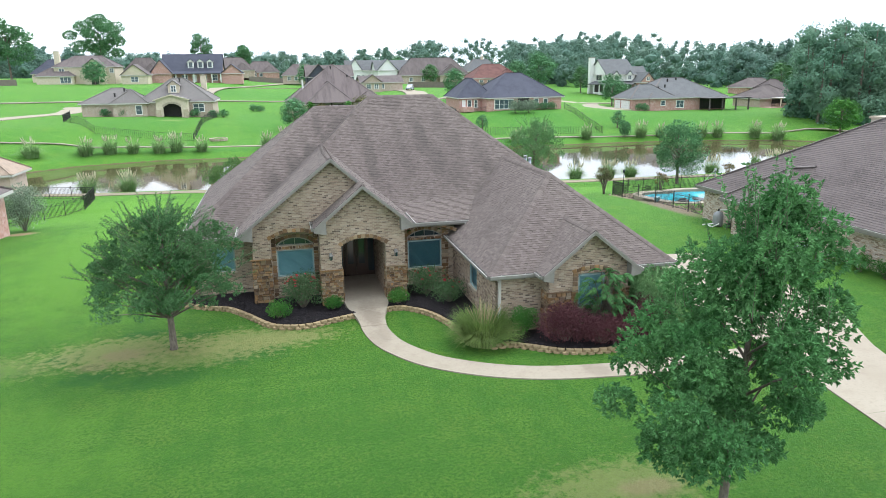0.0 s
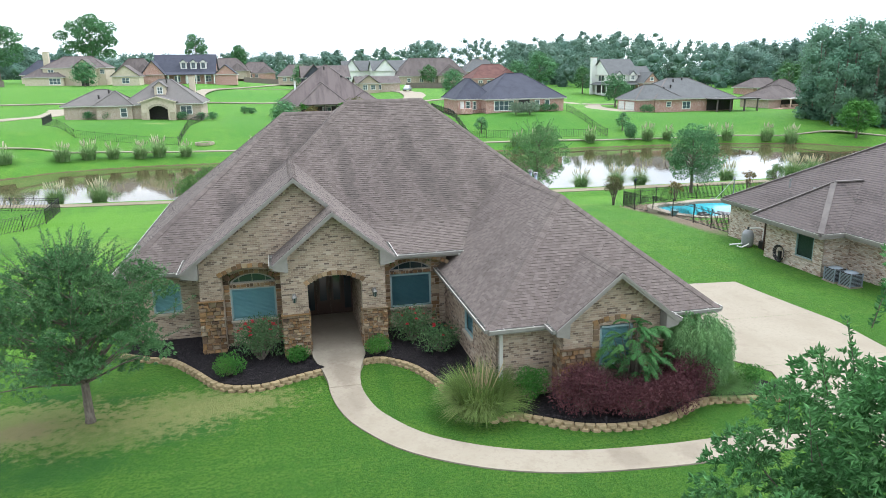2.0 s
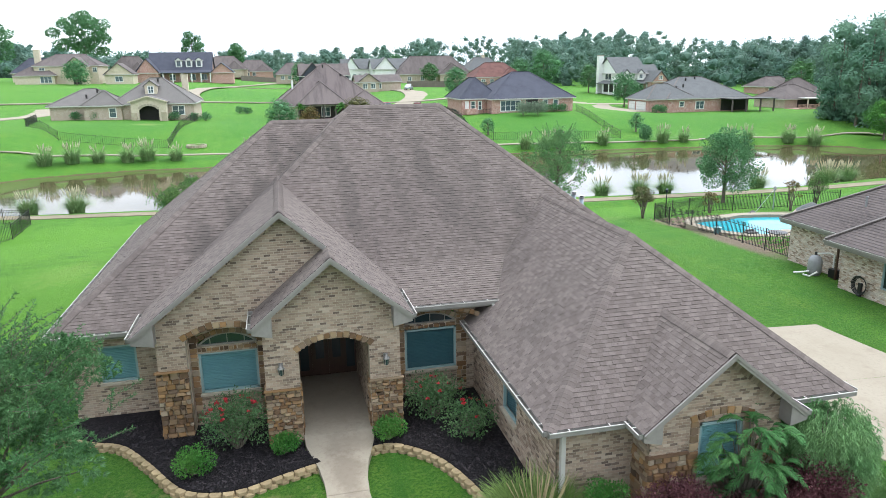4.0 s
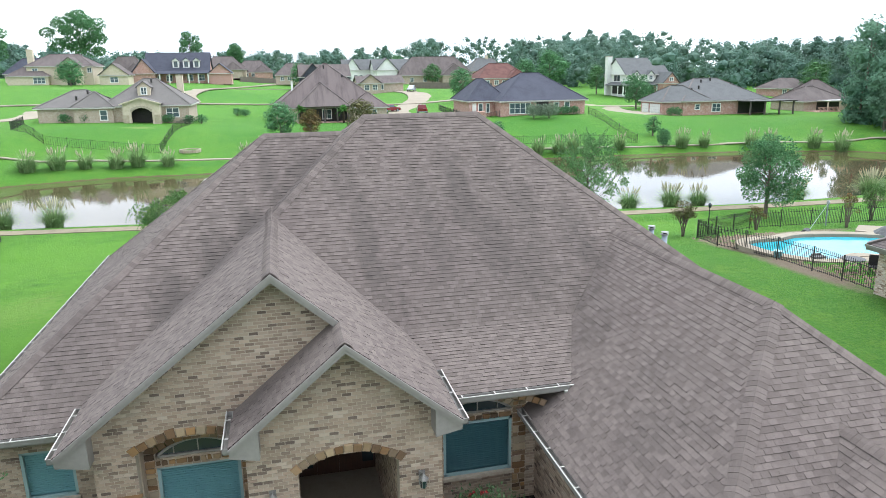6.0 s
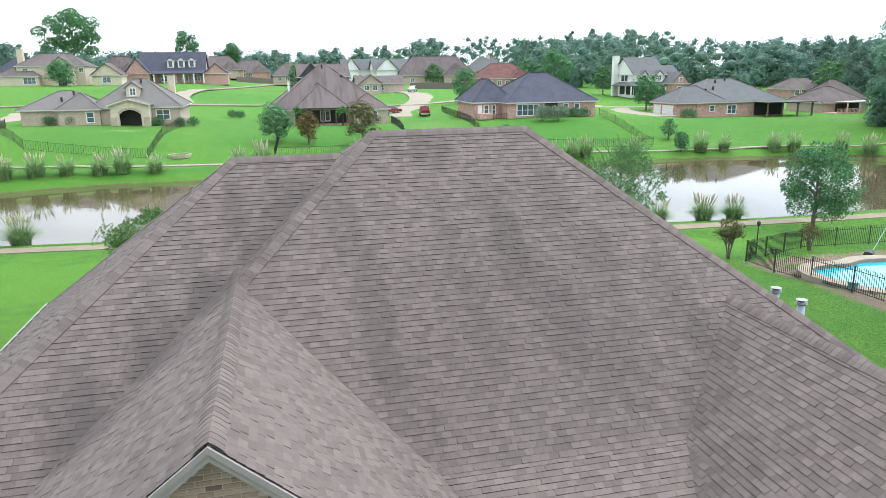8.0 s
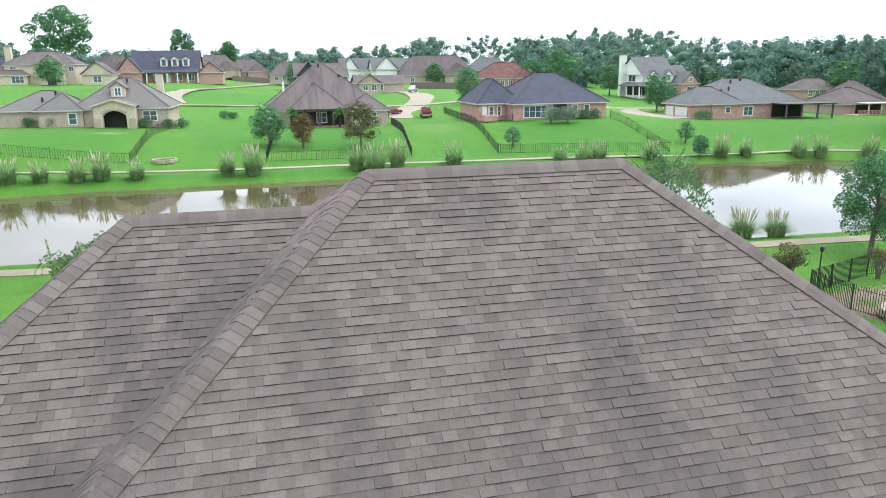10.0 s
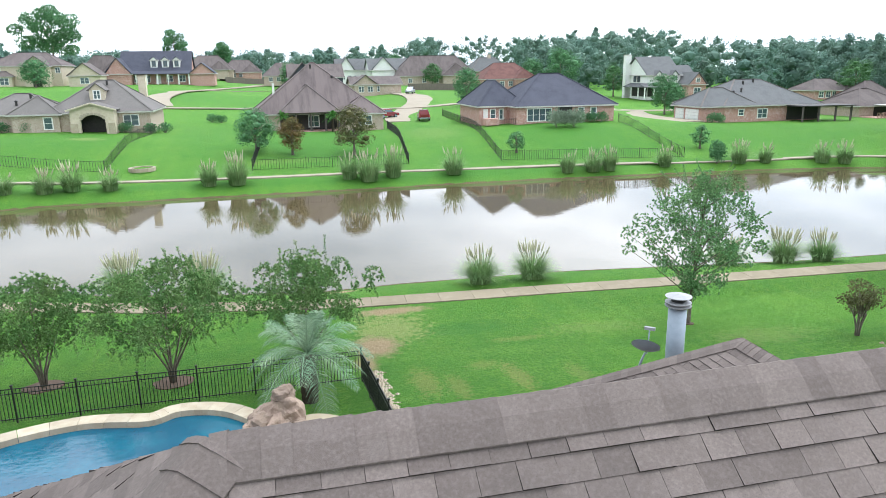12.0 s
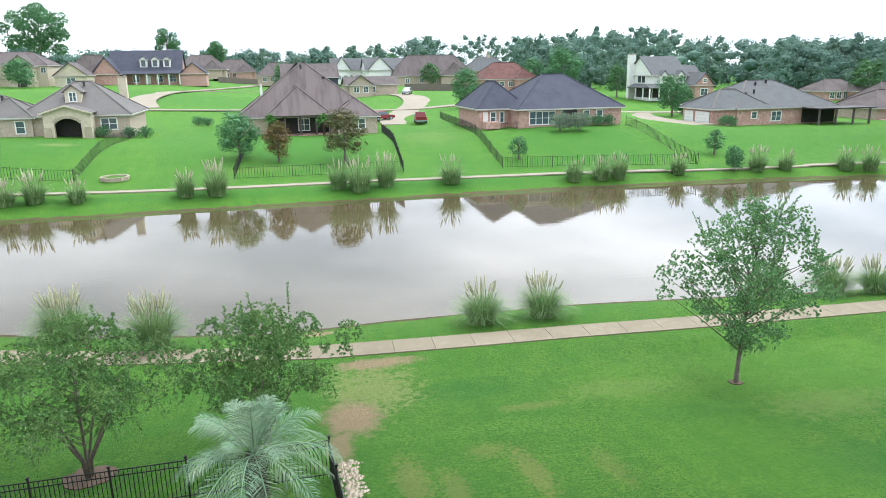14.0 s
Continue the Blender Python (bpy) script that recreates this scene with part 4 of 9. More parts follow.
def arch_stones(o, u, n, uc, half, spring, rise, depth, count, parent, proud=0.035):
    o, u, n = Vector(o), Vector(u), Vector(n)
    R = (half * half + rise * rise) / (2 * rise)
    cz = spring + rise - R
    t0 = math.asin(half / R) * 1.06
    for k in range(count):
        a, b = -t0 + 2 * t0 * (k + 0.05) / count, -t0 + 2 * t0 * (k + 0.95) / count
        d = depth * rng.uniform(0.85, 1.15)
        pts = [(uc + R * math.sin(a), cz + R * math.cos(a)), (uc + R * math.sin(b), cz + R * math.cos(b)), (uc + (R + d) * math.sin(b), cz + (R + d) * math.cos(b)), (uc + (R + d) * math.sin(a), cz + (R + d) * math.cos(a))]
        stone_block(o, u, n, pts, proud * rng.uniform(0.8, 1.3), parent)


def soldier_row(o, u, n, a, b, parent):
    """Bricks stood square to a sloping edge from a to b, both (u, z), under the edge."""
    o, u, n = Vector(o), Vector(u), Vector(n)
    d = Vector((b[0] - a[0], b[1] - a[1]))
    L = d.length
    d /= L
    q = Vector((d.y, -d.x))
    q = q if q.y < 0 else -q
    g = Geo()
    k = 0.0
    while k < L - 0.05:
        c = [Vector(a) + d * (k + 0.005), Vector(a) + d * (k + 0.068), Vector(a) + d * (k + 0.068) + q * 0.16, Vector(a) + d * (k + 0.005) + q * 0.16]
        lo = [o + u * p.x + n * 0.004 for p in c]
        hi = [o + u * p.x + n * 0.018 for p in c]
        g.add([(s.x, s.y, p.y) for s, p in zip(lo, c)] + [(s.x, s.y, p.y) for s, p in zip(hi, c)], BOXF)
        k += 0.0762
    tagged(g.make("brick", BRICK, parent), kind="stuff")


X, Y = Vector((1, 0, 0)), Vector((0, 1, 0))
gl_z = lambda x: (6.25 - 0.779 * (-1.08 - x) if x < -1.08 else 6.25 - 0.872 * (x + 1.08)) - 0.13


def span_under(f, x0, x1, z, step=0.02):
    """The stretch of x0..x1 where f(x) > z, for a single-humped f."""
    xs = [x0 + step * k for k in range(int((x1 - x0) / step) + 1)]
    xs = [x for x in xs if f(x) > z]
    return [(xs[0], xs[-1])] if xs else []


def cut(spans, a, b):
    out = []
    for s, e in spans:
        if b <= s or a >= e:
            out.append((s, e))
        else:
            if a > s:
                out.append((s, a))
            if b < e:
                out.append((b, e))
    return out


# big gable
arch1 = arch_z(-2.72, 1.0, 2.92, 0.28)


def gable_spans(z):
    s = span_under(gl_z, -4.45, 0.02, z) if z > 2.8 else [(-4.45, -1.7)]
    if z < 3.2:
        xs = [x / 50 for x in range(-186, -85) if arch1(x / 50) > z]
        if xs:
            s = cut(s, xs[0], xs[-1] if z > 2.95 else -1.7)
    return s


gable = brick_wall((0, 1.0, 0), X, -Y, gable_spans, 0, 6.1, single=lambda a, z: z > 4.3)
soldier_row((0, 1.0, 0), X, -Y, (-4.4, gl_z(-4.4) + 0.06), (-1.1, gl_z(-1.1) + 0.06), gable)
soldier_row((0, 1.0, 0), X, -Y, (-1.06, gl_z(-1.06) + 0.06), (0.0, gl_z(0.0) + 0.06), gable)
arch_stones((0, 1.0, 0), X, -Y, -2.72, 1.0, 2.92, 0.28, 0.17, 13, gable)
stone_patch((0, 1.0, 0), X, -Y, -4.52, -3.7, 0.1, 2.08, gable, 0.09)
stone_patch((-4.45, 0, 0), Y, -X, 0.94, 2.6, 0.1, 2.08, gable, 0.07)
Geo().box(-4.56, 0.88, 2.08, -3.68, 1.02, 2.11).make("ledge", STONE, gable, "thin pale stone ledge")
# recess behind the arch
Geo().box(-3.9, 1.22, 0, -3.7, 1.5, 3.3).make("wall", BRICK, house)
w1 = lambda z: cut([(-3.72, -1.7)], -3.49, -1.94) if 1.12 < z < 2.34 or 2.5 < z < 2.86 else [(-3.72, -1.7)]
rec = brick_wall((0, 1.5, 0), X, -Y, w1, 0, 3.35)
stone_patch((0, 1.5, 0), X, -Y, -3.7, -3.5, 0.3, 2.9, rec, 0.03, 0.2)
stone_patch((0, 1.5, 0), X, -Y, -1.93, -1.73, 0.3, 2.9, rec, 0.03, 0.2)
stone_patch((0, 1.5, 0), X, -Y, -3.5, -1.93, 2.36, 2.48, rec, 0.03, 0.15)
arch_stones((0, 1.5, 0), X, -Y, -2.72, 0.78, 2.62, 0.24, 0.14, 11, rec, 0.02)

# entrance gable
pz = lambda x: 5.25 - 0.825 * abs(x - 0.067) - 0.13
arch2 = arch_z(0.065, 0.915, 2.7, 0.3)


def porch_spans(z):
    s = span_under(pz, -1.72, 1.8, z) if z > 3.2 else [(-1.72, 1.8)]
    if z < 3.02:
        xs = [x / 50 for x in range(-43, 50) if arch2(x / 50) > z]
        if xs:
            s = cut(s, xs[0], xs[-1])
    return s


entry = brick_wall((0, 0.0, 0), X, -Y, porch_spans, 0, 5.05, depth=0.3, single=lambda a, z: z > 3.75)
soldier_row((0, 0, 0), X, -Y, (-1.7, pz(-1.7) + 0.06), (0.05, pz(0.05) + 0.06), entry)
soldier_row((0, 0, 0), X, -Y, (0.085, pz(0.085) + 0.06), (1.78, pz(1.78) + 0.06), entry)
arch_stones((0, 0, 0), X, -Y, 0.065, 0.915, 2.7, 0.3, 0.16, 13, entry)
for a, b in ((-1.76, -0.85), (0.98, 1.84)):
    stone_patch((0, 0, 0), X, -Y, a, b, 0.1, 1.68, entry, 0.08, 0.165)
    Geo().box(a - 0.03, -0.11, 1.68, b + 0.03, 0.02, 1.71).make("ledge", STONE, entry, "thin pale stone ledge")
stone_patch((-0.85, 0, 0), Y, X, 0.02, 0.6, 0.1, 1.68, entry, 0.04)
stone_patch((0.98, 0, 0), Y, -X, 0.02, 0.6, 0.1, 1.68, entry, 0.04)
stone_patch((1.8, 0, 0), Y, X, 0.0, 1.8, 0.1, 1.68, entry, 0.05)
stone_patch((-1.72, 0, 0), Y, -X, 0.0, 1.0, 0.1, 1.68, entry, 0.05)
brick_wall((1.8, 0, 0), Y, X, lambda z: [(0.3, 1.85)], 0, 3.5, depth=0.25)
brick_wall((-1.72, 0, 0), Y, -X, lambda z: [(0.3, 1.5)], 0, 3.5, depth=0.25)
brick_wall((-0.85, 0, 0), Y, X, lambda z: [(0.3, 3.9)], 0, 3.1, depth=0.3)
brick_wall((0.98, 0, 0), Y, -X, lambda z: [(0.3, 3.9)], 0, 3.1, depth=0.3)
Geo().box(-1.2, 0.3, 3.1, 1.3, 4.0, 3.16).make("soffit", TRIM, house)

# wall beside the entrance
arch3 = arch_z(3.02, 0.8, 2.62, 0.3)
w2 = lambda z: cut([(1.8, 4.4)], 2.24, 3.79) if 0.96 < z < 2.28 or 2.42 < z < 2.76 else [(1.8, 4.4)]
nook = brick_wall((0, 1.8, 0), X, -Y, w2, 0, 3.05)
stone_patch((0, 1.8, 0), X, -Y, 1.82, 2.23, 0.3, 2.95, nook, 0.03, 0.2)
stone_patch((0, 1.8, 0), X, -Y, 3.8, 4.12, 0.3, 2.95, nook, 0.03, 0.2)
stone_patch((0, 1.8, 0), X, -Y, 2.25, 3.78, 2.29, 2.41, nook, 0.03, 0.14)
arch_stones((0, 1.8, 0), X, -Y, 3.02, 0.78, 2.5, 0.26, 0.15, 12, nook, 0.025)
arch_stones((0, 1.3, 0), X, -Y, 3.02, 1.25, 2.72, 0.3, 0.15, 17, nook, 0.03)

# far left wall, side walls and back
w3 = lambda z: cut([(-7.05, -4.4)], -6.29, -5.3) if 1.2 < z < 2.34 else [(-7.05, -4.4)]
brick_wall((0, 2.75, 0), X, -Y, w3, 0, 2.66)
brick_wall((-7.05, 0, 0), Y, -X, lambda z: [(2.75, 16.4)], -0.6, 2.66)
w4 = lambda z: cut([(-4.65, 1.9)], -2.12, -1.05) if 0.95 < z < 2.0 else [(-4.65, 1.9)]
brick_wall((4.35, 0, 0), Y, -X, w4, 0, 2.28)
brick_wall((0, -4.65, 0), X, -Y, lambda z: [(4.35, 6.15), (9.3, 11.1)], 0, 2.28)
brick_wall((11.1, 0, 0), Y, X, lambda z: [(-4.65, 9.0)], -0.4, 2.28)
gz = lambda x: 4.05 - 0.803 * abs(x - 7.71) - 0.13
w5 = lambda z: cut(span_under(gz, 6.15, 9.3, z) if z > 2.2 else [(6.15, 9.3)], 7.3, 8.35) if 1.08 < z < 2.36 else (span_under(gz, 6.15, 9.3, z) if z > 2.2 else [(6.15, 9.3)])
wg = brick_wall((0, -5.35, 0), X, -Y, w5, 0, 3.8)
soldier_row((0, -5.35, 0), X, -Y, (6.2, gz(6.2) + 0.06), (7.69, gz(7.69) + 0.06), wg)
soldier_row((0, -5.35, 0), X, -Y, (7.73, gz(7.73) + 0.06), (9.25, gz(9.25) + 0.06), wg)
for a, b in ((6.1, 7.28), (8.37, 9.35)):
    stone_patch((0, -5.35, 0), X, -Y, a, b, 0.1, 1.72, wg, 0.08, 0.175)
    Geo().box(a - 0.03, -5.46, 1.72, b + (0.03 if b > 9 else -0.24), -5.33, 1.75).make("ledge", STONE, wg, "thin pale stone ledge")
stone_patch((0, -5.35, 0), X, -Y, 7.06, 7.28, 1.74, 2.42, wg, 0.04, 0.2)
stone_patch((0, -5.35, 0), X, -Y, 8.37, 8.59, 1.74, 2.42, wg, 0.04, 0.2)
arch_stones((0, -5.35, 0), X, -Y, 7.825, 0.7, 2.4, 0.12, 0.15, 9, wg, 0.035)
stone_patch((6.15, 0, 0), Y, -X, -5.4, -4.7, 0.1, 1.72, wg, 0.06)
brick_wall((6.15, 0, 0), Y, -X, lambda z: [(-5.35, -4.65)], 0, 2.3)
brick_wall((9.3, 0, 0), Y, X, lambda z: [(-5.35, -4.65)], 0, 2.3)
Geo().box(-7.0, 16.1, -0.8, 11.5, 16.4, 2.7).make("wall", BRICK, house)
Geo().box(3.2, 18.2, -0.8, 12.7, 18.4, 2.4).make("wall", BRICK, house)

# ---- windows and door ----
TEAL = mat("teal_blind", (0.19, 0.41, 0.44), 0.35, var=[(1.5, (0.16, 0.36, 0.4), 0.4, 0.65)], spec=0.6)
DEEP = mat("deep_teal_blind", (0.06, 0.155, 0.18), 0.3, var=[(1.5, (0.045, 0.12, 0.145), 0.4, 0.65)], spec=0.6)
FRAME = mat("window_frame_paint", (0.33, 0.47, 0.47), 0.5)
DOOR = mat("stained_door", (0.07, 0.028, 0.016), 0.4, var=[(7, (0.045, 0.018, 0.011), 0.4, 0.65, (3, 3, 0.4))])


def window(o, u, n, u0, u1, z0, z1, blind, pitch=0.05, sill=True):
    """A framed window with closed slatted blinds behind thin bars."""
    o, u, n = Vector(o), Vector(u), Vector(n)
    P = lambda a, z, d=0.0: tuple(Vector((0, 0, z)) + o + u * a + n * d)
    root = Geo()
    for a in (u0 + 0.03, u1 - 0.03):
        root.beam(P(a, z0, -0.04), P(a, z1, -0.04), 0.06, 0.07, up=n)
    for z in (z0 + 0.03, z1 - 0.03):
        root.beam(P(u0, z, -0.04), P(u1, z, -0.04), 0.07, 0.06)
    win = root.make("window", FRAME, house)
    z, first = z0 + 0.07, None
    while z < z1 - 0.06:
        if first is None:
            first = Geo().beam(P(u0 + 0.05, z + pitch / 2, -0.1), P(u1 - 0.05, z + pitch / 2, -0.1), 0.012, pitch * 0.9, up=(Vector((0, 0, 1)) + n * 0.25)).make("slat", blind, win)
            start = z
        else:
            ob = new("slat", first.data)
            ob.parent = win
            ob.matrix_basis = Matrix.Translation((0, 0, z - start))
        z += pitch
    Geo().beam(P(u0, (z0 + z1) / 2, -0.135), P(u1, (z0 + z1) / 2, -0.135), 0.01, z1 - z0 - 0.02).make("backing", blind, win)
    if sill:
        Geo().beam(P(u0 - 0.04, z0 - 0.03, 0.03), P(u1 + 0.04, z0 - 0.03, 0.03), 0.12, 0.07).make("sill", MORTAR, win)
    return win


def transom(o, u0, u1, z0, rise):
    """A low arched light with a pale rim."""
    uc, half = (u0 + u1) / 2, (u1 - u0) / 2
    f = arch_z(uc, half, z0 + 0.02, rise)
    n = 20
    top = [(u0 + (u1 - u0) * k / n, f(u0 + (u1 - u0) * k / n)) for k in range(n + 1)]
    y = o[1] + 0.06
    rim = Geo()
    for (a, b), (c, d) in zip(top, top[1:]):
        rim.beam((a, y, b), (c, y, d), 0.06, 0.05)
    rim.beam((u0, y, z0), (u1, y, z0), 0.06, 0.06)
    for k in (0.2, 0.5, 0.8):
        a = u0 + (u1 - u0) * k
        rim.beam((a, y, z0), (a, y, f(a)), 0.02, 0.03, up=(0, 1, 0))
    win = rim.make("window", TRIM, house)
    mesh_ob("pane", [(a, y + 0.01, z0) for a, b in top] + [(a, y + 0.01, b) for a, b in top], [(k, k + 1, n + 2 + k, n + 1 + k) for k in range(n)], GLASS, win)


window((0, 1.5, 0), X, -Y, -3.49, -1.94, 1.14, 2.33, TEAL)
transom((0, 1.5), -3.46, -1.96, 2.52, 0.3)
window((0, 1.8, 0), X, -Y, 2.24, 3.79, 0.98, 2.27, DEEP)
transom((0, 1.8), 2.27, 3.77, 2.44, 0.28)
window((0, 2.75, 0), X, -Y, -6.29, -5.3, 1.22, 2.32, TEAL)
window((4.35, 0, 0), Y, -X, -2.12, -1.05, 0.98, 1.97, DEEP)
window((0, -5.35, 0), X, -Y, 7.3, 8.35, 1.1, 2.34, TEAL)

# the front door, deep in the porch
door = Geo().box(-0.85, 3.72, 0.3, 0.98, 3.9, 3.1).make("wall", DOOR, house, "dark timber entrance screen")
for a in (-0.42, 0.1):
    leafd = Geo().box(a, 3.64, 0.34, a + 0.5, 3.72, 2.45).make("door", DOOR, house, "dark stained door with a tall glass light")
    Geo().box(a + 0.12, 3.625, 0.9, a + 0.38, 3.642, 2.3).make("pane", GLASS, leafd)
    Geo().tube([(a + (0.46 if a < 0 else 0.04), 3.6, 1.25), (a + (0.46 if a < 0 else 0.04), 3.6, 1.45)], [0.012, 0.012], 6).make("handle", BLACK, leafd)
for a in (-0.78, 0.66):
    Geo().box(a, 3.7, 0.5, a + 0.26, 3.716, 2.4).make("pane", GLASS, door)


PEWTER = mat("weathered_pewter", (0.3, 0.285, 0.26), 0.5, var=[(20, (0.2, 0.19, 0.175), 0.45, 0.65)], metal=0.3)


def wall_lantern(x, z):
    root = thing("wall_lantern", "weathered grey metal lantern with glass panes beside the entrance", "lantern", (x, -0.09, z), group="entrance lanterns")
    Geo().box(-0.06, 0.05, -0.14, 0.06, 0.09, 0.14).make("backplate", PEWTER, root)
    Geo().tube([(0, 0.07, 0.08), (0, -0.02, 0.16), (0, -0.08, 0.14)], [0.012, 0.012, 0.012], 6).make("arm", PEWTER, root)
    Geo().tube([(0, -0.08, -0.14), (0, -0.08, -0.12), (0, -0.08, 0.05)], [0.03, 0.055, 0.075], 6).make("glass", GLASS, root)
    Geo().tube([(0, -0.08, 0.05), (0, -0.08, 0.07), (0, -0.08, 0.15)], [0.1, 0.09, 0.02], 6).make("cap", PEWTER, root)
    for k in range(6):
        a = math.pi * 2 * k / 6
        Geo().beam((0.056 * math.cos(a), -0.08 + 0.056 * math.sin(a), -0.12), (0.077 * math.cos(a), -0.08 + 0.077 * math.sin(a), 0.05), 0.01, 0.01).make("rib", PEWTER, root)


wall_lantern(-1.31, 2.3)
wall_lantern(1.4, 2.28)

# porch floor
tagged(Geo().prism([(-0.85, 3.9), (-0.85, -0.05), (0.98, -0.05), (0.98, 3.9)], -0.1, 0.3).make("floor", CONCRETE), "worn pale concrete porch floor", "floor", kind="structure")
tagged(Geo().prism([(-0.85, -0.055), (-0.82, -0.5), (-0.7, -0.95), (-0.56, -1.45), (-0.47, -2.0), (-0.44, -2.5), (0.56, -2.5), (0.58, -2.0), (0.67, -1.45), (0.82, -0.95), (0.95, -0.5), (0.98, -0.055)], -0.1, lambda x, y: 0.3 - 0.25 * min(1, max(0, (-0.055 - y) / 2.445))).make("floor", CONCRETE), "sloping stained concrete walk before the porch", "ramp", kind="structure")

WALK = [(0.07, 0.2), (0.07, -1.1), (0.06, -2.8), (0.3, -4.2), (0.75, -5.2), (1.5, -6.3), (2.6, -7.2), (3.9, -7.9), (5.4, -8.35), (7.2, -8.6), (8.6, -8.7), (10.4, -8.7), (12.4, -8.6)]
ribbon("pavement", smooth_line(WALK, 5), 1.0, "curved pale concrete garden path to the front door", "path", joint=60, rise=0.04)
DRIVE = [(16.6, 5.0), (18.9, 4.4), (19.3, -1.5), (18.5, -6), (17, -9), (16.3, -11), (16, -16), (15.8, -34), (12.2, -34), (12.3, -16), (12.9, -11.3), (13.5, -8.5), (13.0, -6.6), (13.6, -5.0), (11.2, -1.0), (11.2, 5.2)]
drive = tagged(new("road"), "wide pale concrete driveway beside the house", "driveway", kind="structure")


def drive_span(y):
    xs = sorted(ax + (bx - ax) * (y - ay) / (by - ay) for (ax, ay), (bx, by) in zip(DRIVE, DRIVE[1:] + DRIVE[:1]) if (ay > y) != (by > y))
    return xs[0], xs[-1]


for lo, hi in ((-33.9, -24), (-24, -18), (-18, -13.2), (-13.2, -8.6), (-8.6, -4.6), (-4.6, -0.4), (-0.4, 4.3)):
    g, n = Geo(), max(2, round((hi - lo) / 0.4))
    vs = []
    for k in range(n + 1):
        y = lo + 0.004 + (hi - lo - 0.008) * k / n
        a, b = drive_span(y)
        for q in range(13):
            x = a + (b - a) * q / 12
            vs.append((x, y, ground(x, y) + 0.035))
        vs.append((b, y, ground(b, y) - 0.1))
        vs.append((a, y, ground(a, y) - 0.1))
    fs = []
    for k in range(n):
        o, p = k * 15, (k + 1) * 15
        fs += [(o + q, o + q + 1, p + q + 1, p + q) for q in range(13)] + [(o + 14, o, p, p + 14)]
    g.add(vs, fs).make("slab", CONCRETE, drive)


# ---------- trees ----------
_bm = bmesh.new()
bmesh.ops.create_icosphere(_bm, subdivisions=1, radius=1.0)
ICO_V, ICO_F = [v.co.copy() for v in _bm.verts], [tuple(v.index for v in f.verts) for f in _bm.faces]
_bm.free()


def leaf_mass(geo, p0, r, rng, flat=0.8):
    """The dense inner foliage of a far clump: a lumpy closed mass."""
    off = Vector((rng.uniform(0, 50), rng.uniform(0, 50), rng.uniform(0, 50)))
    geo.add([p0 + Vector((v.x, v.y, v.z * flat)) * r * (0.86 + 0.42 * noise.noise(v * 1.9 + off)) for v in ICO_V], ICO_F)


def leaf_cloud(geo, centre, radii, count, size, rng, droop=0.0, shell=0.55, aspect=0.55):
    """Leaves scattered through a rounded clump, thicker towards its skin."""
    cx, cy, cz = centre
    for _ in range(count):
        d = Vector((rng.gauss(0, 1), rng.gauss(0, 1), rng.gauss(0, 1))).normalized()
        r = shell + (1 - shell) * rng.random() ** 0.6 if rng.random() < 0.8 else rng.random()
        p = Vector((cx + d.x * radii[0] * r, cy + d.y * radii[1] * r, cz + d.z * radii[2] * r))
        a = (d + Vector((rng.uniform(-1, 1), rng.uniform(-1, 1), rng.uniform(-1, 1) - droop)) * 0.9).normalized()
        b = a.cross(Vector((rng.uniform(-1, 1), rng.uniform(-1, 1), rng.uniform(-1, 1)))).normalized()
        s = size * rng.uniform(0.6, 1.3)
        n = a.cross(b) * s * 0.12
        geo.add([p, p + a * s * 0.5 + b * s * aspect * 0.5 + n, p + a * s, p + a * s * 0.5 - b * s * aspect * 0.5 + n], [(0, 1, 2, 3)])


def make_tree(name, label, at, height, spread, trunk_r, clumps, leaves, leaf, mat_leaf, seed, base=0.35, flat=1.0, droop=0.2, category="tree", clump_r=0.3, shape=1.0, lean=(0, 0), core=False):
    """A tapered trunk, limbs to each clump, and a crown of leaf clumps."""
    rng = random.Random(seed)
    root = thing(name, label, category, at)
    wood, crown = Geo(), Geo()
    z0 = height * base
    mid = Vector((lean[0] * 0.5, lean[1] * 0.5, z0))
    top = Vector((lean[0], lean[1], height * 0.8))
    wood.tube([(0, 0, -0.15), (0, 0, 0.1), mid * 0.6, mid, mid.lerp(top, 0.5), top], [trunk_r * 1.5, trunk_r * 1.1, trunk_r * 0.95, trunk_r * 0.8, trunk_r * 0.45, trunk_r * 0.12], 9)
    for k in range(clumps):
        a = k * 2.39996 + rng.uniform(-0.5, 0.5)
        h = (k + 0.5) / clumps
        prof = math.sin(math.pi * min(0.97, (0.16 + 0.8 * h)) ** shape) ** 0.75
        rad = spread * prof * rng.uniform(0.45, 0.95)
        c = Vector((math.cos(a) * rad + lean[0] * h, math.sin(a) * rad + lean[1] * h, z0 * 0.92 + (height - z0 * 0.92) * (0.05 + 0.88 * h) + rng.uniform(-0.06, 0.06) * height))
        r = spread * clump_r * rng.uniform(0.75, 1.3)
        if k % 2 == 0:
            st = mid.lerp(top, max(0.0, h * 0.8 - 0.1))
            wood.tube([st, st.lerp(c, 0.5) + Vector((0, 0, 0.05 * height)), c], [trunk_r * 0.4, trunk_r * 0.22, trunk_r * 0.08], 5, cap=False)
        if core:
            leaf_mass(crown, c, r * 0.52, rng, 0.72 * flat)
        leaf_cloud(crown, c, (r, r, r * 0.72 * flat), leaves // clumps, leaf, rng, droop)
    wood.make("trunk", BARK, root, smooth=True)
    crown.make("crown", mat_leaf, root)
    return root


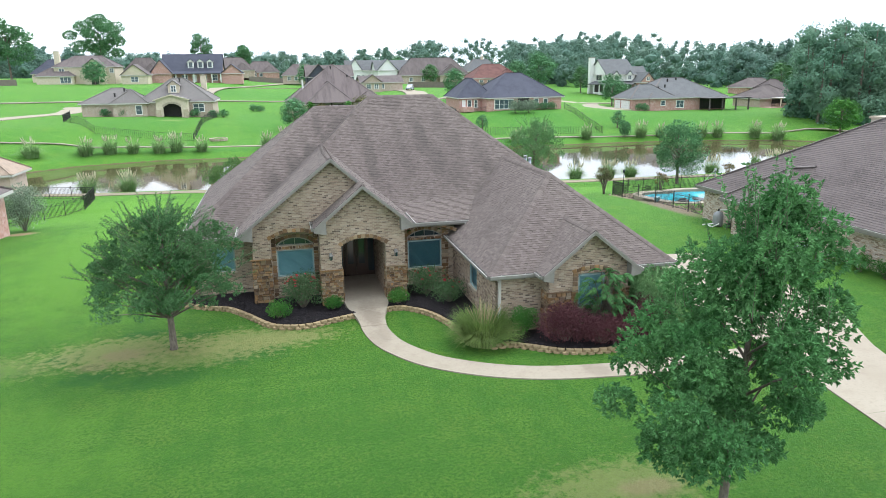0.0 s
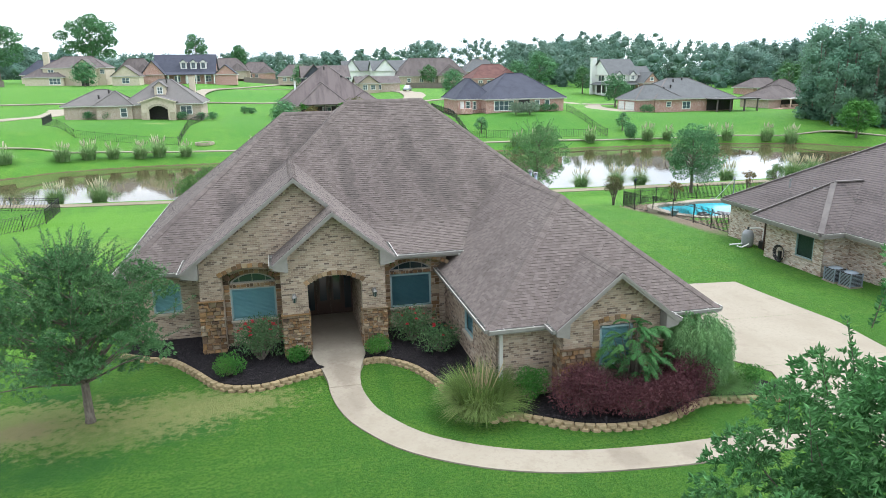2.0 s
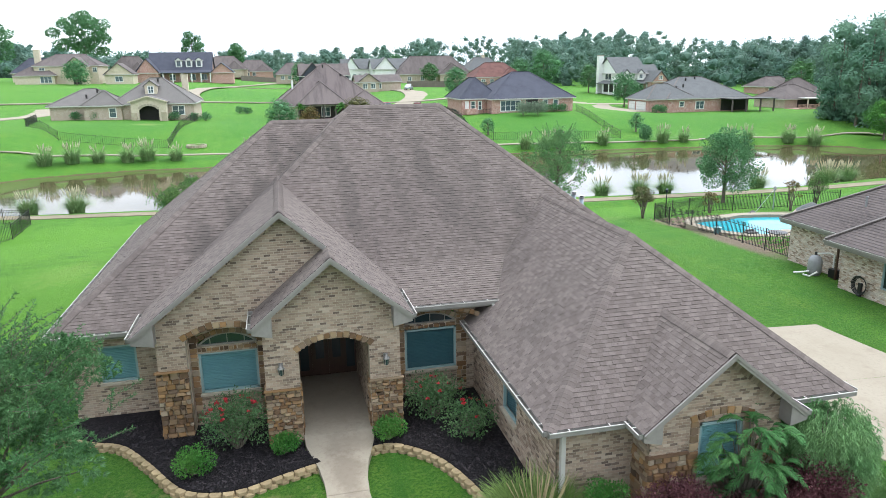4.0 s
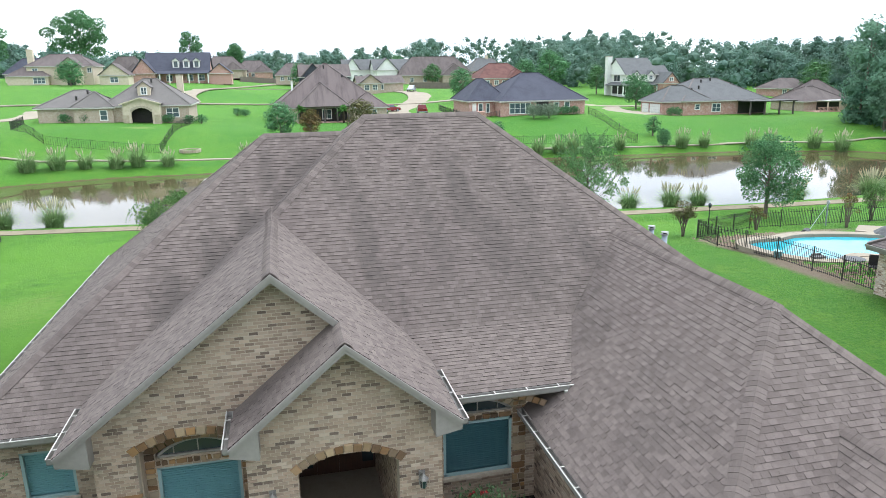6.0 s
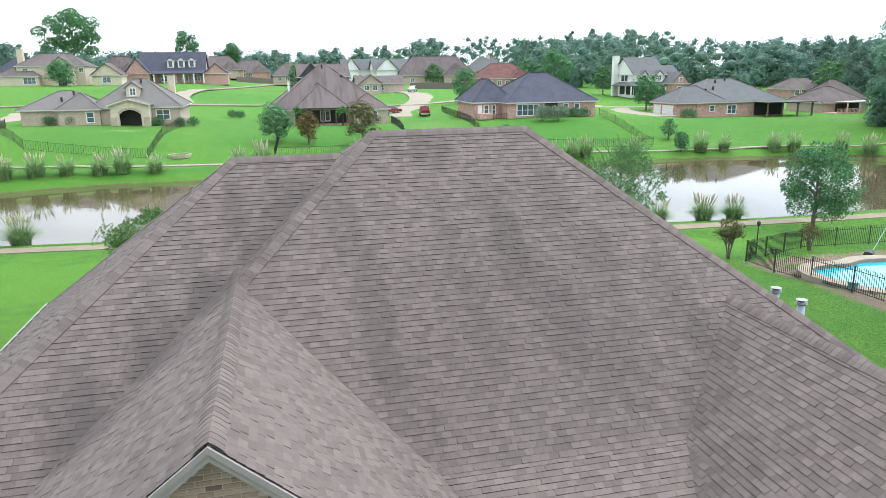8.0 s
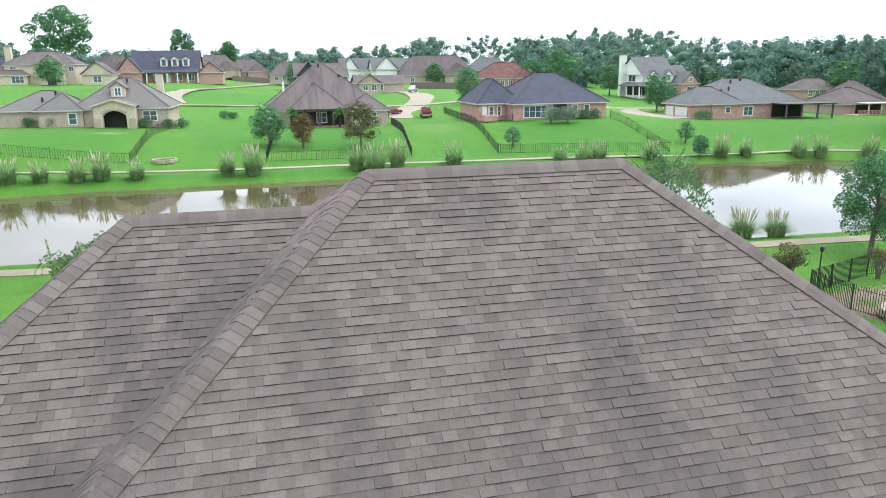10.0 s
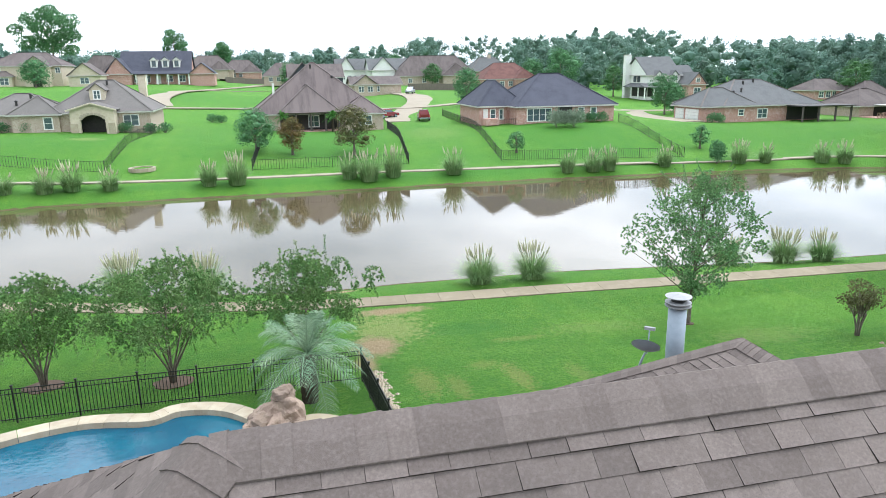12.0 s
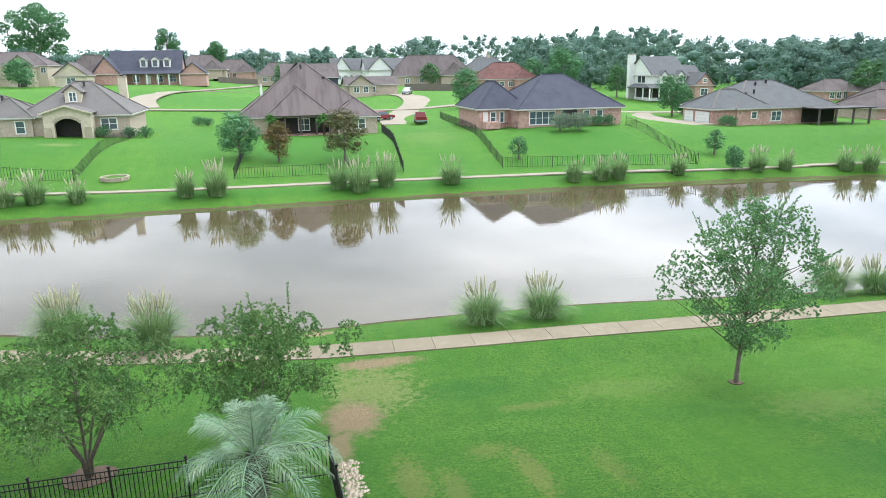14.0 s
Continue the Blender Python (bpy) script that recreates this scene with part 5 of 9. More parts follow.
def sprig(geo, p, d, size, n, rng, aspect=0.34, spread=0.9, droop=0.0):
    """A twig tip: leaves fanned round the direction d."""
    d = Vector(d).normalized()
    s = d.cross(Vector((0.3, 0.2, 0.93)))
    s = s.normalized() if s.length > 1e-3 else Vector((1, 0, 0))
    u = s.cross(d)
    a0 = rng.uniform(0, 6.283)
    for k in range(n):
        a = a0 + 2.4 * k
        q = (d * rng.uniform(0.5, 1.1) + (s * math.cos(a) + u * math.sin(a)) * spread * rng.uniform(0.6, 1.1) - Vector((0, 0, droop))).normalized()
        b = q.cross(Vector((rng.uniform(-1, 1), rng.uniform(-1, 1), rng.uniform(-0.4, 0.4)))).normalized()
        l = size * rng.uniform(0.7, 1.25)
        o = Vector(p) - d * l * 0.4 * rng.random()
        w = b * l * aspect * 0.5
        n_ = q.cross(b) * l * 0.1
        geo.add([o, o + q * l * 0.45 + w + n_, o + q * l, o + q * l * 0.45 - w + n_], [(0, 1, 2, 3)])


def broad_tree(name, label, at, rows, trunk_r, fork, clumps, sprigs, leaf, per, mat_leaf, seed, clump=0.62, aspect=0.34, droop=0.15, shoots=0, flat=0.8, sway=(0.0, 0.0), hang=0, lumpy=0.26, fan=0.0, skew=0.0, lop=0.0):
    """A tree whose crown follows rows of (height, radius): limbs end in lumpy clumps of leafy twigs, with loose shoots above."""
    rng = random.Random(seed)
    root = thing(name, label, "tree", at)
    wood, crown = Geo(), Geo()
    z0, z1 = rows[0][0], rows[-1][0]
    top = Vector((sway[0], sway[1], z1 * 0.9))
    ax = lambda z: Vector((sway[0] * (z / z1) ** 1.5, sway[1] * (z / z1) ** 1.5, z))
    wood.tube([(0, 0, -0.15), (0, 0, 0.12), ax(fork * 0.55), ax(fork), ax((fork + z1) / 2), top], [trunk_r * 1.5, trunk_r * 1.1, trunk_r * 0.95, trunk_r * 0.85, trunk_r * 0.5, trunk_r * 0.12], 10)
    area, acc = [], 0.0
    for k in range(40):
        z = z0 + (z1 - z0) * (k + 0.5) / 40
        acc += lerp(rows, z) + 0.12
        area.append((z, acc))
    for k in range(clumps):
        pick = (k + rng.random()) / clumps * acc
        z = next(q for q, s in area if s >= pick)
        a = k * 2.39996 + rng.uniform(-0.6, 0.6)
        lump = 0.86 + lumpy * noise.noise(Vector((math.cos(a) * 1.3, math.sin(a) * 1.3, z * 0.7 + seed)))
        rr = clump * rng.uniform(0.7, 1.3)
        R = max(0.05, lerp(rows, z) * lump * (1.0 if k % 3 else rng.uniform(0.3, 0.75)) * 1.1 - rr * 0.75)
        c = ax(z) + Vector((math.cos(a) * R + lop + skew * ((z - z0) / (z1 - z0) - 0.5), math.sin(a) * R, 0))
        if k % 2 == 0:
            st = ax(max(fork * 0.8, z - R * 0.75))
            wood.tube([st, st.lerp(c, 0.55) + Vector((0, 0, 0.08)), c], [trunk_r * 0.36, trunk_r * 0.2, trunk_r * 0.07], 5, cap=False)
        for _ in range(sprigs):
            d = Vector((rng.gauss(0, 1), rng.gauss(0, 1), rng.gauss(0.25, 1))).normalized()
            q = 0.45 + 0.6 * rng.random() ** 0.7
            out = (d + Vector((math.cos(a), math.sin(a), 0.15)) * 0.5)
            p = c + Vector((d.x * rr, d.y * rr, d.z * rr * flat)) * q
            sprig(crown, p, out, leaf, per, rng, aspect, droop=droop)
        for _ in range(hang):
            d = Vector((math.cos(a + rng.uniform(-1, 1)), math.sin(a + rng.uniform(-1, 1)), 0))
            p = c + d * rr * rng.uniform(0.5, 1.0) + Vector((0, 0, rng.uniform(-0.4, 0.3) * rr))
            for j in range(6):
                p = p + d * 0.07 * (1 - j / 7) + Vector((0, 0, -0.03 - 0.018 * j))
                sprig(crown, p, d - Vector((0, 0, 0.8)), leaf * 0.85, 3, rng, aspect, droop=0.4)
    for k in range(shoots):
        a, z = rng.uniform(0, 6.283), rng.uniform(0.62 - 0.2 * fan, 0.97) * z1
        R = lerp(rows, z) * rng.uniform(0.2, 0.95)
        p = ax(z) + Vector((math.cos(a) * R, math.sin(a) * R, 0))
        o = rng.uniform(0.1, 0.9) * fan
        tip = p + Vector((math.cos(a) * o + rng.uniform(-0.25, 0.25), math.sin(a) * o + rng.uniform(-0.25, 0.25), rng.uniform(0.5, 1.15) * (1 - 0.6 * fan * o)))
        wood.tube([p, tip], [0.009, 0.003], 4, cap=False)
        for j in range(12):
            sprig(crown, p.lerp(tip, 0.1 + j / 12.2), (rng.uniform(-0.7, 0.7) + math.cos(a) * o, rng.uniform(-0.7, 0.7) + math.sin(a) * o, 0.8), leaf * 0.9, 4, rng, aspect)
    wood.make("trunk", BARK, root, smooth=True)
    crown.make("crown", mat_leaf, root)
    return root


OAK = leafmat("tree_leaves", (0.1, 0.265, 0.115), (0.165, 0.355, 0.155))
OAK_NEAR = leafmat("oak_leaves", (0.09, 0.26, 0.085), (0.155, 0.36, 0.128), 0.25)
FINE = leafmat("elm_leaves", (0.085, 0.215, 0.08), (0.14, 0.285, 0.115), 0.2)
# distance haze painted into the far woods' leaf colour: paler and bluer
WOODS = leafmat("hazy_woodland_leaves", (0.14, 0.265, 0.205), (0.22, 0.34, 0.255), 0.35, 0.18, 0.07)
OLIVE = leafmat("olive_brown_leaves", (0.13, 0.15, 0.06), (0.19, 0.17, 0.075))
MYRTLE = leafmat("crape_myrtle_leaves", (0.115, 0.255, 0.075), (0.19, 0.31, 0.1), 0.25)
BOX = leafmat("boxwood_leaves", (0.065, 0.232, 0.043), (0.116, 0.304, 0.058))
ROSE = leafmat("rose_leaves", (0.1, 0.21, 0.085), (0.15, 0.25, 0.11))
PLUM = leafmat("burgundy_leaves", (0.115, 0.042, 0.05), (0.17, 0.064, 0.072), 0.12)
PETAL = mat("red_petals", (0.5, 0.02, 0.03), 0.6, rand=0.2)
BLADE = leafmat("fountain_grass_blades", (0.17, 0.28, 0.07), (0.27, 0.36, 0.115))
REED = leafmat("pampas_blades", (0.19, 0.35, 0.125), (0.31, 0.44, 0.19))
PLUME = mat("cream_plumes", (0.56, 0.54, 0.36), 0.9, rand=0.2)
PALM = leafmat("blue_green_palm_leaves", (0.24, 0.4, 0.25), (0.37, 0.48, 0.31))
DEAD = leafmat("rust_leaves", (0.232, 0.145, 0.058), (0.160, 0.174, 0.065))
SILVER = leafmat("silver_green_leaves", (0.232, 0.319, 0.217), (0.319, 0.406, 0.290))
g0 = lambda x, y, dz=0.0: (x, y, ground(x, y) + dz)


def blade(geo, base, out, length, width, bend, rng):
    """A grass blade that rises and arches over."""
    side = Vector((-out.y, out.x, 0))
    pts = []
    for k in range(5):
        t = k / 4
        p = Vector(base) + out * (length * bend * t ** 2) + Vector((0, 0, length * (t - 0.75 * min(bend, 1.0) * t ** 2.4)))
        w = width * (1 - t * 0.9)
        pts += [p - side * w, p + side * w]
    geo.add(pts, [(2 * k, 2 * k + 1, 2 * k + 3, 2 * k + 2) for k in range(4)])
    return p


def pampas(label, at, r, h, seed, plumes, blades=520, width=0.016, group="", fat=0.05, name="pampas_grass", category="pampas grass", mat_b=None, mat_p=None, tuft=0.4):
    """A tussock: a fountain of arching blades and upright stalks with fat feathery plumes among the tips."""
    rng = random.Random(seed)
    root = thing(name, label, category, at, group=group)
    g, p = Geo(), Geo()
    for _ in range(blades):
        a, q = rng.uniform(0, 6.283), r * tuft * math.sqrt(rng.random())
        out = Vector((math.cos(a + rng.uniform(-0.5, 0.5)), math.sin(a + rng.uniform(-0.5, 0.5)), 0))
        k = rng.random() ** 0.65
        ln = h * (1.1 - 0.42 * k) * rng.uniform(0.85, 1.08)
        blade(g, (math.cos(a) * q, math.sin(a) * q, -0.05), out, ln, width * rng.uniform(0.7, 1.4), r * (0.12 + 0.8 * math.sqrt(k)) / ln, rng)
    tagged(g.make("blade", mat_b or REED, root), kind="stuff")
    for _ in range(plumes):
        a, q = rng.uniform(0, 6.283), r * 0.62 * math.sqrt(rng.random())
        b = Vector((math.cos(a) * q * 0.6, math.sin(a) * q * 0.6, h * 0.45))
        t = Vector((math.cos(a) * q * 1.15, math.sin(a) * q * 1.15, h * rng.uniform(0.78, 1.05)))
        f = rng.uniform(0.7, 1.2) * fat
        p.tube([b, b.lerp(t, 0.5), b.lerp(t, 0.62), b.lerp(t, 0.8), t], [0.006, 0.008, f, f * 0.85, 0.006], 5, cap=False)
        for _k in range(12):
            c = b.lerp(t, rng.uniform(0.5, 1.0))
            d = Vector((rng.uniform(-1, 1), rng.uniform(-1, 1), rng.uniform(0.4, 1.6))).normalized() * fat * 2.6
            s = Vector((rng.uniform(-1, 1), rng.uniform(-1, 1), 0)) * fat * 0.5
            p.add([c - s, c + s, c + d], [(0, 1, 2)])
    if plumes:
        tagged(p.make("plume", mat_p or PLUME, root, "feathery pale seed plumes"), kind="stuff")
    return root


def weeping_bush(label, at, r, h, strands, mat_l, seed):
    """A mound of long thin drooping twigs set with narrow leaves."""
    rng = random.Random(seed)
    root = thing("weeping_bush", label, "shrub", at)
    g, st = Geo(), Geo()
    for k in range(7):
        a = k * 0.9
        st.tube([(0, 0, -0.05), (math.cos(a) * r * 0.15, math.sin(a) * r * 0.15, h * 0.5), (math.cos(a) * r * 0.3, math.sin(a) * r * 0.3, h * 0.85)], [0.03, 0.02, 0.008], 5, cap=False)
    for k in range(strands):
        a = rng.uniform(0, 6.283)
        d = Vector((math.cos(a), math.sin(a), 0))
        q0 = r * 0.7 * math.sqrt(rng.random())
        top = h * (1.0 - 0.28 * (q0 / r) ** 2) * rng.uniform(0.82, 1.04) * (0.45 + 0.55 * rng.random() ** 0.5)
        p = Vector((math.cos(a) * q0, math.sin(a) * q0, top))
        fall = rng.uniform(0.5, 1.1)
        n = 15
        for j in range(n):
            t = j / n
            p = p + d * 0.055 * (1 - t) ** 1.2 * r + Vector((rng.uniform(-0.012, 0.012), rng.uniform(-0.012, 0.012), (0.03 - 0.125 * t ** 0.6) * fall))
            if p.z < 0.05:
                break
            for s in range(3):
                v = Vector((rng.uniform(-1, 1), rng.uniform(-1, 1), -rng.uniform(0.4, 1.6))) + d * 0.4
                v = v.normalized() * rng.uniform(0.09, 0.15)
                w = v.cross(Vector((rng.uniform(-1, 1), rng.uniform(-1, 1), 0.3))).normalized() * 0.007
                g.add([p, p + v * 0.5 + w, p + v, p + v * 0.5 - w], [(0, 1, 2, 3)])
    st.make("stem", BARK, root)
    g.make("foliage", mat_l, root)
    return root


def shrub(name, label, at, r, count, leaf, mat_l, seed, flowers=0, clumps=9, category="shrub", group=""):
    """A bush: short stems, clumps of leaves over an uneven dome."""
    rng = random.Random(seed)
    root = thing(name, label, category, at, group=group)
    g, st = Geo(), Geo()
    for k in range(clumps):
        a = k * 2.39996
        q = math.sqrt((k + 0.3) / clumps) * 0.68
        c = Vector((math.cos(a) * q * r[0], math.sin(a) * q * r[1], r[2] * (0.62 - 0.34 * q * q) * rng.uniform(0.75, 1.25) + r[2] * 0.1))
        st.tube([(0, 0, -0.05), c * 0.5, c], [0.025, 0.015, 0.006], 5, cap=False)
        leaf_cloud(g, c, (r[0] * 0.42, r[1] * 0.42, r[2] * 0.42), count // clumps, leaf, rng, 0.0, 0.5)
    st.make("stem", BARK, root)
    g.make("foliage", mat_l, root)
    if flowers:
        for _ in range(flowers):
            a, q = rng.uniform(0, 6.283), rng.uniform(0.2, 0.9)
            c = Vector((math.cos(a) * q * r[0], math.sin(a) * q * r[1], r[2] * (1.05 - 0.5 * q * q)))
            f = Geo()
            for _k in range(9):
                d = Vector((rng.uniform(-1, 1), rng.uniform(-1, 1), rng.uniform(0, 1))).normalized() * 0.075
                s = d.cross(Vector((rng.uniform(-1, 1), rng.uniform(-1, 1), 1))).normalized() * 0.035
                f.add([c, c + d * 0.6 + s, c + d, c + d * 0.6 - s], [(0, 1, 2, 3)])
            f.make("flower", PETAL, root, "small red rose bloom")
    return root


def myrtle(label, at, height, spread, seed, leaves=9000, mat_l=None, stems=5, leaf=0.1, group="", base=0.34, droop=0.5, name="tree", clumps=34, flat=0.7):
    """A small tree on several splayed stems with airy drooping sprays."""
    rng = random.Random(seed)
    root = thing(name, label, "tree", at, group=group)
    crown, wood = Geo(), Geo()
    tips = []
    for k in range(clumps):
        a = k * 2.39996 + rng.uniform(-0.4, 0.4)
        h = rng.uniform(0.0, 1.0)
        q = spread * math.sqrt(rng.random()) * (1.0 - 0.45 * h)
        tips.append(Vector((math.cos(a) * q, math.sin(a) * q, height * (base + (1 - base) * (0.22 + 0.7 * h)))))
    for s in range(stems):
        a = 6.283 * s / stems + rng.uniform(-0.3, 0.3)
        d = Vector((math.cos(a), math.sin(a), 0))
        kn = d * spread * 0.16 + Vector((0, 0, height * base * 0.8))
        bend = d * spread * 0.3 + Vector((0, 0, height * base * 1.25))
        wood.tube([d * 0.05 + Vector((0, 0, -0.1)), d * 0.07 + Vector((0, 0, height * base * 0.35)), kn, bend], [0.055, 0.05, 0.04, 0.025], 7)
        for t in tips[s::stems]:
            wood.tube([kn.lerp(bend, 0.4), (bend + t) / 2 + Vector((0, 0, 0.1)), t], [0.025, 0.016, 0.006], 5, cap=False)
    for t in tips:
        rr = spread * 0.27 * rng.uniform(0.7, 1.3)
        leaf_cloud(crown, t, (rr, rr, rr * flat), leaves // clumps, leaf, rng, droop, 0.35)
    wood.make("trunk", BARK, root, smooth=True)
    crown.make("crown", mat_l or MYRTLE, root)
    return root


def frond(geo, base, yaw, rise, length, rng, leaflets=26, width=0.016, droop=1.0, comb=0.34):
    """A palm frond: an arching midrib with two rows of narrow leaflets."""
    d = Vector((math.cos(yaw), math.sin(yaw), 0))
    side = Vector((-d.y, d.x, 0))
    pts = []
    for k in range(9):
        t = k / 8
        pts.append(Vector(base) + d * length * (t * math.cos(rise)) + Vector((0, 0, length * (t * math.sin(rise) - droop * 0.62 * t ** 2.2))))
    geo.tube(pts, [0.02 * (1 - 0.085 * k) for k in range(9)], 4, cap=False)
    for k in range(leaflets):
        t = 0.12 + 0.87 * k / leaflets
        q = t * 8
        i = min(int(q), 7)
        p = pts[i].lerp(pts[i + 1], q - i)
        along = (pts[i + 1] - pts[i]).normalized()
        ln = length * comb * math.sin(math.pi * (0.12 + 0.8 * t)) * rng.uniform(0.85, 1.1)
        for s in (-1, 1):
            v = (side * s * 0.8 + along * 0.65 + Vector((0, 0, rng.uniform(-0.1, 0.25)))).normalized() * ln
            w = along * width
            tip = p + v + Vector((0, 0, -ln * 0.3))
            m = p + v * 0.55
            geo.add([p - w * 0.6, p + w * 0.6, m + w, m - w, tip], [(0, 1, 2, 3), (3, 2, 4)])


PALMBARK = mat("dark_fibrous_bark", (0.09, 0.07, 0.052), 0.95, var=[(14, (0.05, 0.038, 0.03), 0.4, 0.65)], bump=[(40, 0.7, 0.02)], spec=0.1)


def palm(label, at, trunk_h, frond_l, count, seed, mat_l, trunk_r=0.24, name="palm_tree", group=""):
    rng = random.Random(seed)
    root = thing(name, label, "palm tree", at, group=group)
    wood = Geo()
    wood.tube([(0, 0, -0.2), (0, 0, trunk_h * 0.5), (0, 0, trunk_h)], [trunk_r, trunk_r * 1.1, trunk_r * 0.8], 10)
    for k in range(90):
        a, z = k * 2.39996, trunk_h * (0.05 + 0.93 * k / 90)
        d = Vector((math.cos(a), math.sin(a), 0))
        s = Vector((-d.y, d.x, 0)) * 0.06
        p = d * trunk_r * 0.95 + Vector((0, 0, z))
        wood.add([p - s, p + s, p + d * 0.09 + Vector((0, 0, 0.14))], [(0, 1, 2)])
    wood.make("trunk", PALMBARK, root)
    for k in range(count):
        f = Geo()
        h = k / count
        frond(f, (0, 0, trunk_h), k * 2.39996, 1.35 - 1.35 * h + rng.uniform(-0.12, 0.12), frond_l * rng.uniform(0.85, 1.1), rng, leaflets=56, width=0.009, droop=0.5 + 0.75 * h, comb=0.27)
        f.make("frond", mat_l, root)
    return root


# ---- front garden ----
broad_tree("tree", "young oak with dense blue-green lobed leaves on the lawn", g0(5.0, -17.4), [(2.35, 0.5), (2.8, 1.3), (3.3, 2.0), (3.9, 2.25), (4.6, 1.95), (5.2, 1.55), (5.9, 1.35), (6.6, 1.15), (7.1, 0.75), (7.45, 0.3)], 0.1, 2.0, 78, 125, 0.1, 7, OAK_NEAR, 5, clump=0.47, aspect=0.4, shoots=60, sway=(0.5, 0.0), lumpy=0.55, skew=1.3, lop=-0.3)
broad_tree("tree", "small broad tree with fine feathery green leaves", g0(-7.28, -2.85), [(1.7, 0.8), (2.1, 2.2), (2.6, 2.8), (3.2, 2.7), (3.8, 2.2), (4.3, 1.55), (4.8, 0.8), (5.05, 0.2)], 0.12, 1.5, 110, 66, 0.1, 8, FINE, 8, clump=0.42, aspect=0.26, droop=0.1, shoots=300, flat=0.6, lumpy=0.75, fan=1.0)


def mulch_bed(pts, z, label):
    tagged(Geo().prism(pts, -0.15, z).make("ground", MULCH), label, "flower bed", kind="structure")


EDGE_A = smooth_line([(-7.3, 1.9), (-6.4, 1.35), (-5.5, 0.9), (-4.7, -0.15), (-3.8, -1.5), (-3.0, -1.9), (-2.26, -1.87), (-1.5, -1.55), (-0.5, -1.2)], 6)
EDGE_B = smooth_line([(0.62, -0.95), (1.0, -0.75), (1.6, -0.85), (2.43, -1.7), (2.97, -3.05), (3.3, -4.6), (3.75, -5.65), (4.6, -5.75), (5.2, -6.15), (6.3, -6.85), (7.7, -7.1), (8.9, -6.85), (10.2, -6.3), (11.5, -6.5), (12.8, -6.75)], 6)
mulch_bed([tuple(p) for p in EDGE_A] + [(-0.86, -0.6), (-0.86, 0.4), (-1.7, 0.9), (-1.7, 1.6), (-4.4, 1.6), (-4.4, 2.8), (-7.1, 2.8)], 0.2, "dark mulch flower bed before the house")
mulch_bed([tuple(p) for p in EDGE_B[:37]] + [(4.4, -4.7), (4.4, 1.9), (1.78, 1.9), (1.78, 0.1), (1.0, 0.1)], 0.2, "dark mulch bed in the nook beside the porch")
mulch_bed([tuple(p) for p in EDGE_B[36:]] + [(12.9, -6.2), (12.2, -5.0), (11.2, -4.2), (9.2, -4.9), (4.3, -4.9)], 0.196, "dark mulch bed before the garage wing")

BEDS = [[tuple(p) for p in EDGE_A] + [(-0.9, -0.5), (-0.9, 0.8), (-4.3, 0.9), (-4.4, 2.6), (-7.0, 2.6)], [tuple(p) for p in EDGE_B] + [(12.1, -5.0), (11.2, -4.7), (9.4, -5.4), (6.1, -5.4), (4.3, -4.7), (4.3, 1.7), (1.9, 1.7), (1.9, 0.1), (1.0, 0.1)]]
chips, r5 = Geo(), random.Random(51)
for _ in range(26000):
    x, y = r5.uniform(-7.3, 12.9), r5.uniform(-7.1, 2.6)
    if any(inside(b, x, y) for b in BEDS):
        a, l, w, t = r5.uniform(0, 6.283), r5.uniform(0.025, 0.06), r5.uniform(0.008, 0.018), r5.uniform(-0.02, 0.02)
        c, s = math.cos(a), math.sin(a)
        z = 0.212 + r5.random() * 0.02
        chips.add([(x - c * l - s * w, y - s * l + c * w, z - t), (x - c * l + s * w, y - s * l - c * w, z - t), (x + c * l + s * w, y + s * l - c * w, z + t), (x + c * l - s * w, y + s * l + c * w, z + t)], [(0, 1, 2, 3)])
tagged(chips.make("mulch_chip", mat("bark_chip", (0.06, 0.05, 0.052), 0.9, var=[(5, (0.035, 0.03, 0.033), 0.4, 0.6)], rand=0.5, spec=0.15)), "loose dark bark chips on the flower beds", "mulch", kind="stuff")

BLOCK = mat("tan_wall_block", (0.42, 0.32, 0.18), 0.92, var=[(5, (0.33, 0.25, 0.14), 0.4, 0.65), (60, (0.5, 0.4, 0.25), 0.5, 0.8)], bump=[(50, 0.5, 0.01)], rand=0.15, spec=0.15)


def block_mesh(w, d, h):
    c = 0.03
    me = bpy.data.meshes.new("block")
    v = [(-w / 2, 0, 0), (-w / 2, -d * 0.55, 0), (-w * 0.28, -d, 0), (w * 0.28, -d, 0), (w / 2, -d * 0.55, 0), (w / 2, 0, 0)]
    top = [(x * 0.97, y * 0.97, h - 0.012) for x, y, z in v]
    lid = [(x * 0.86, y * 0.86 - 0.01, h) for x, y, z in v]
    n = 6
    f = [(k, (k + 1) % n, n + (k + 1) % n, n + k) for k in range(n)] + [(n + k, n + (k + 1) % n, 2 * n + (k + 1) % n, 2 * n + k) for k in range(n)] + [tuple(range(2 * n, 3 * n))]
    me.from_pydata(v + top + lid, [], [q[::-1] for q in f])
    me.materials.append(BLOCK)
    return me


BLOCKS = [block_mesh(0.285, 0.2, 0.1), block_mesh(0.275, 0.19, 0.095)]


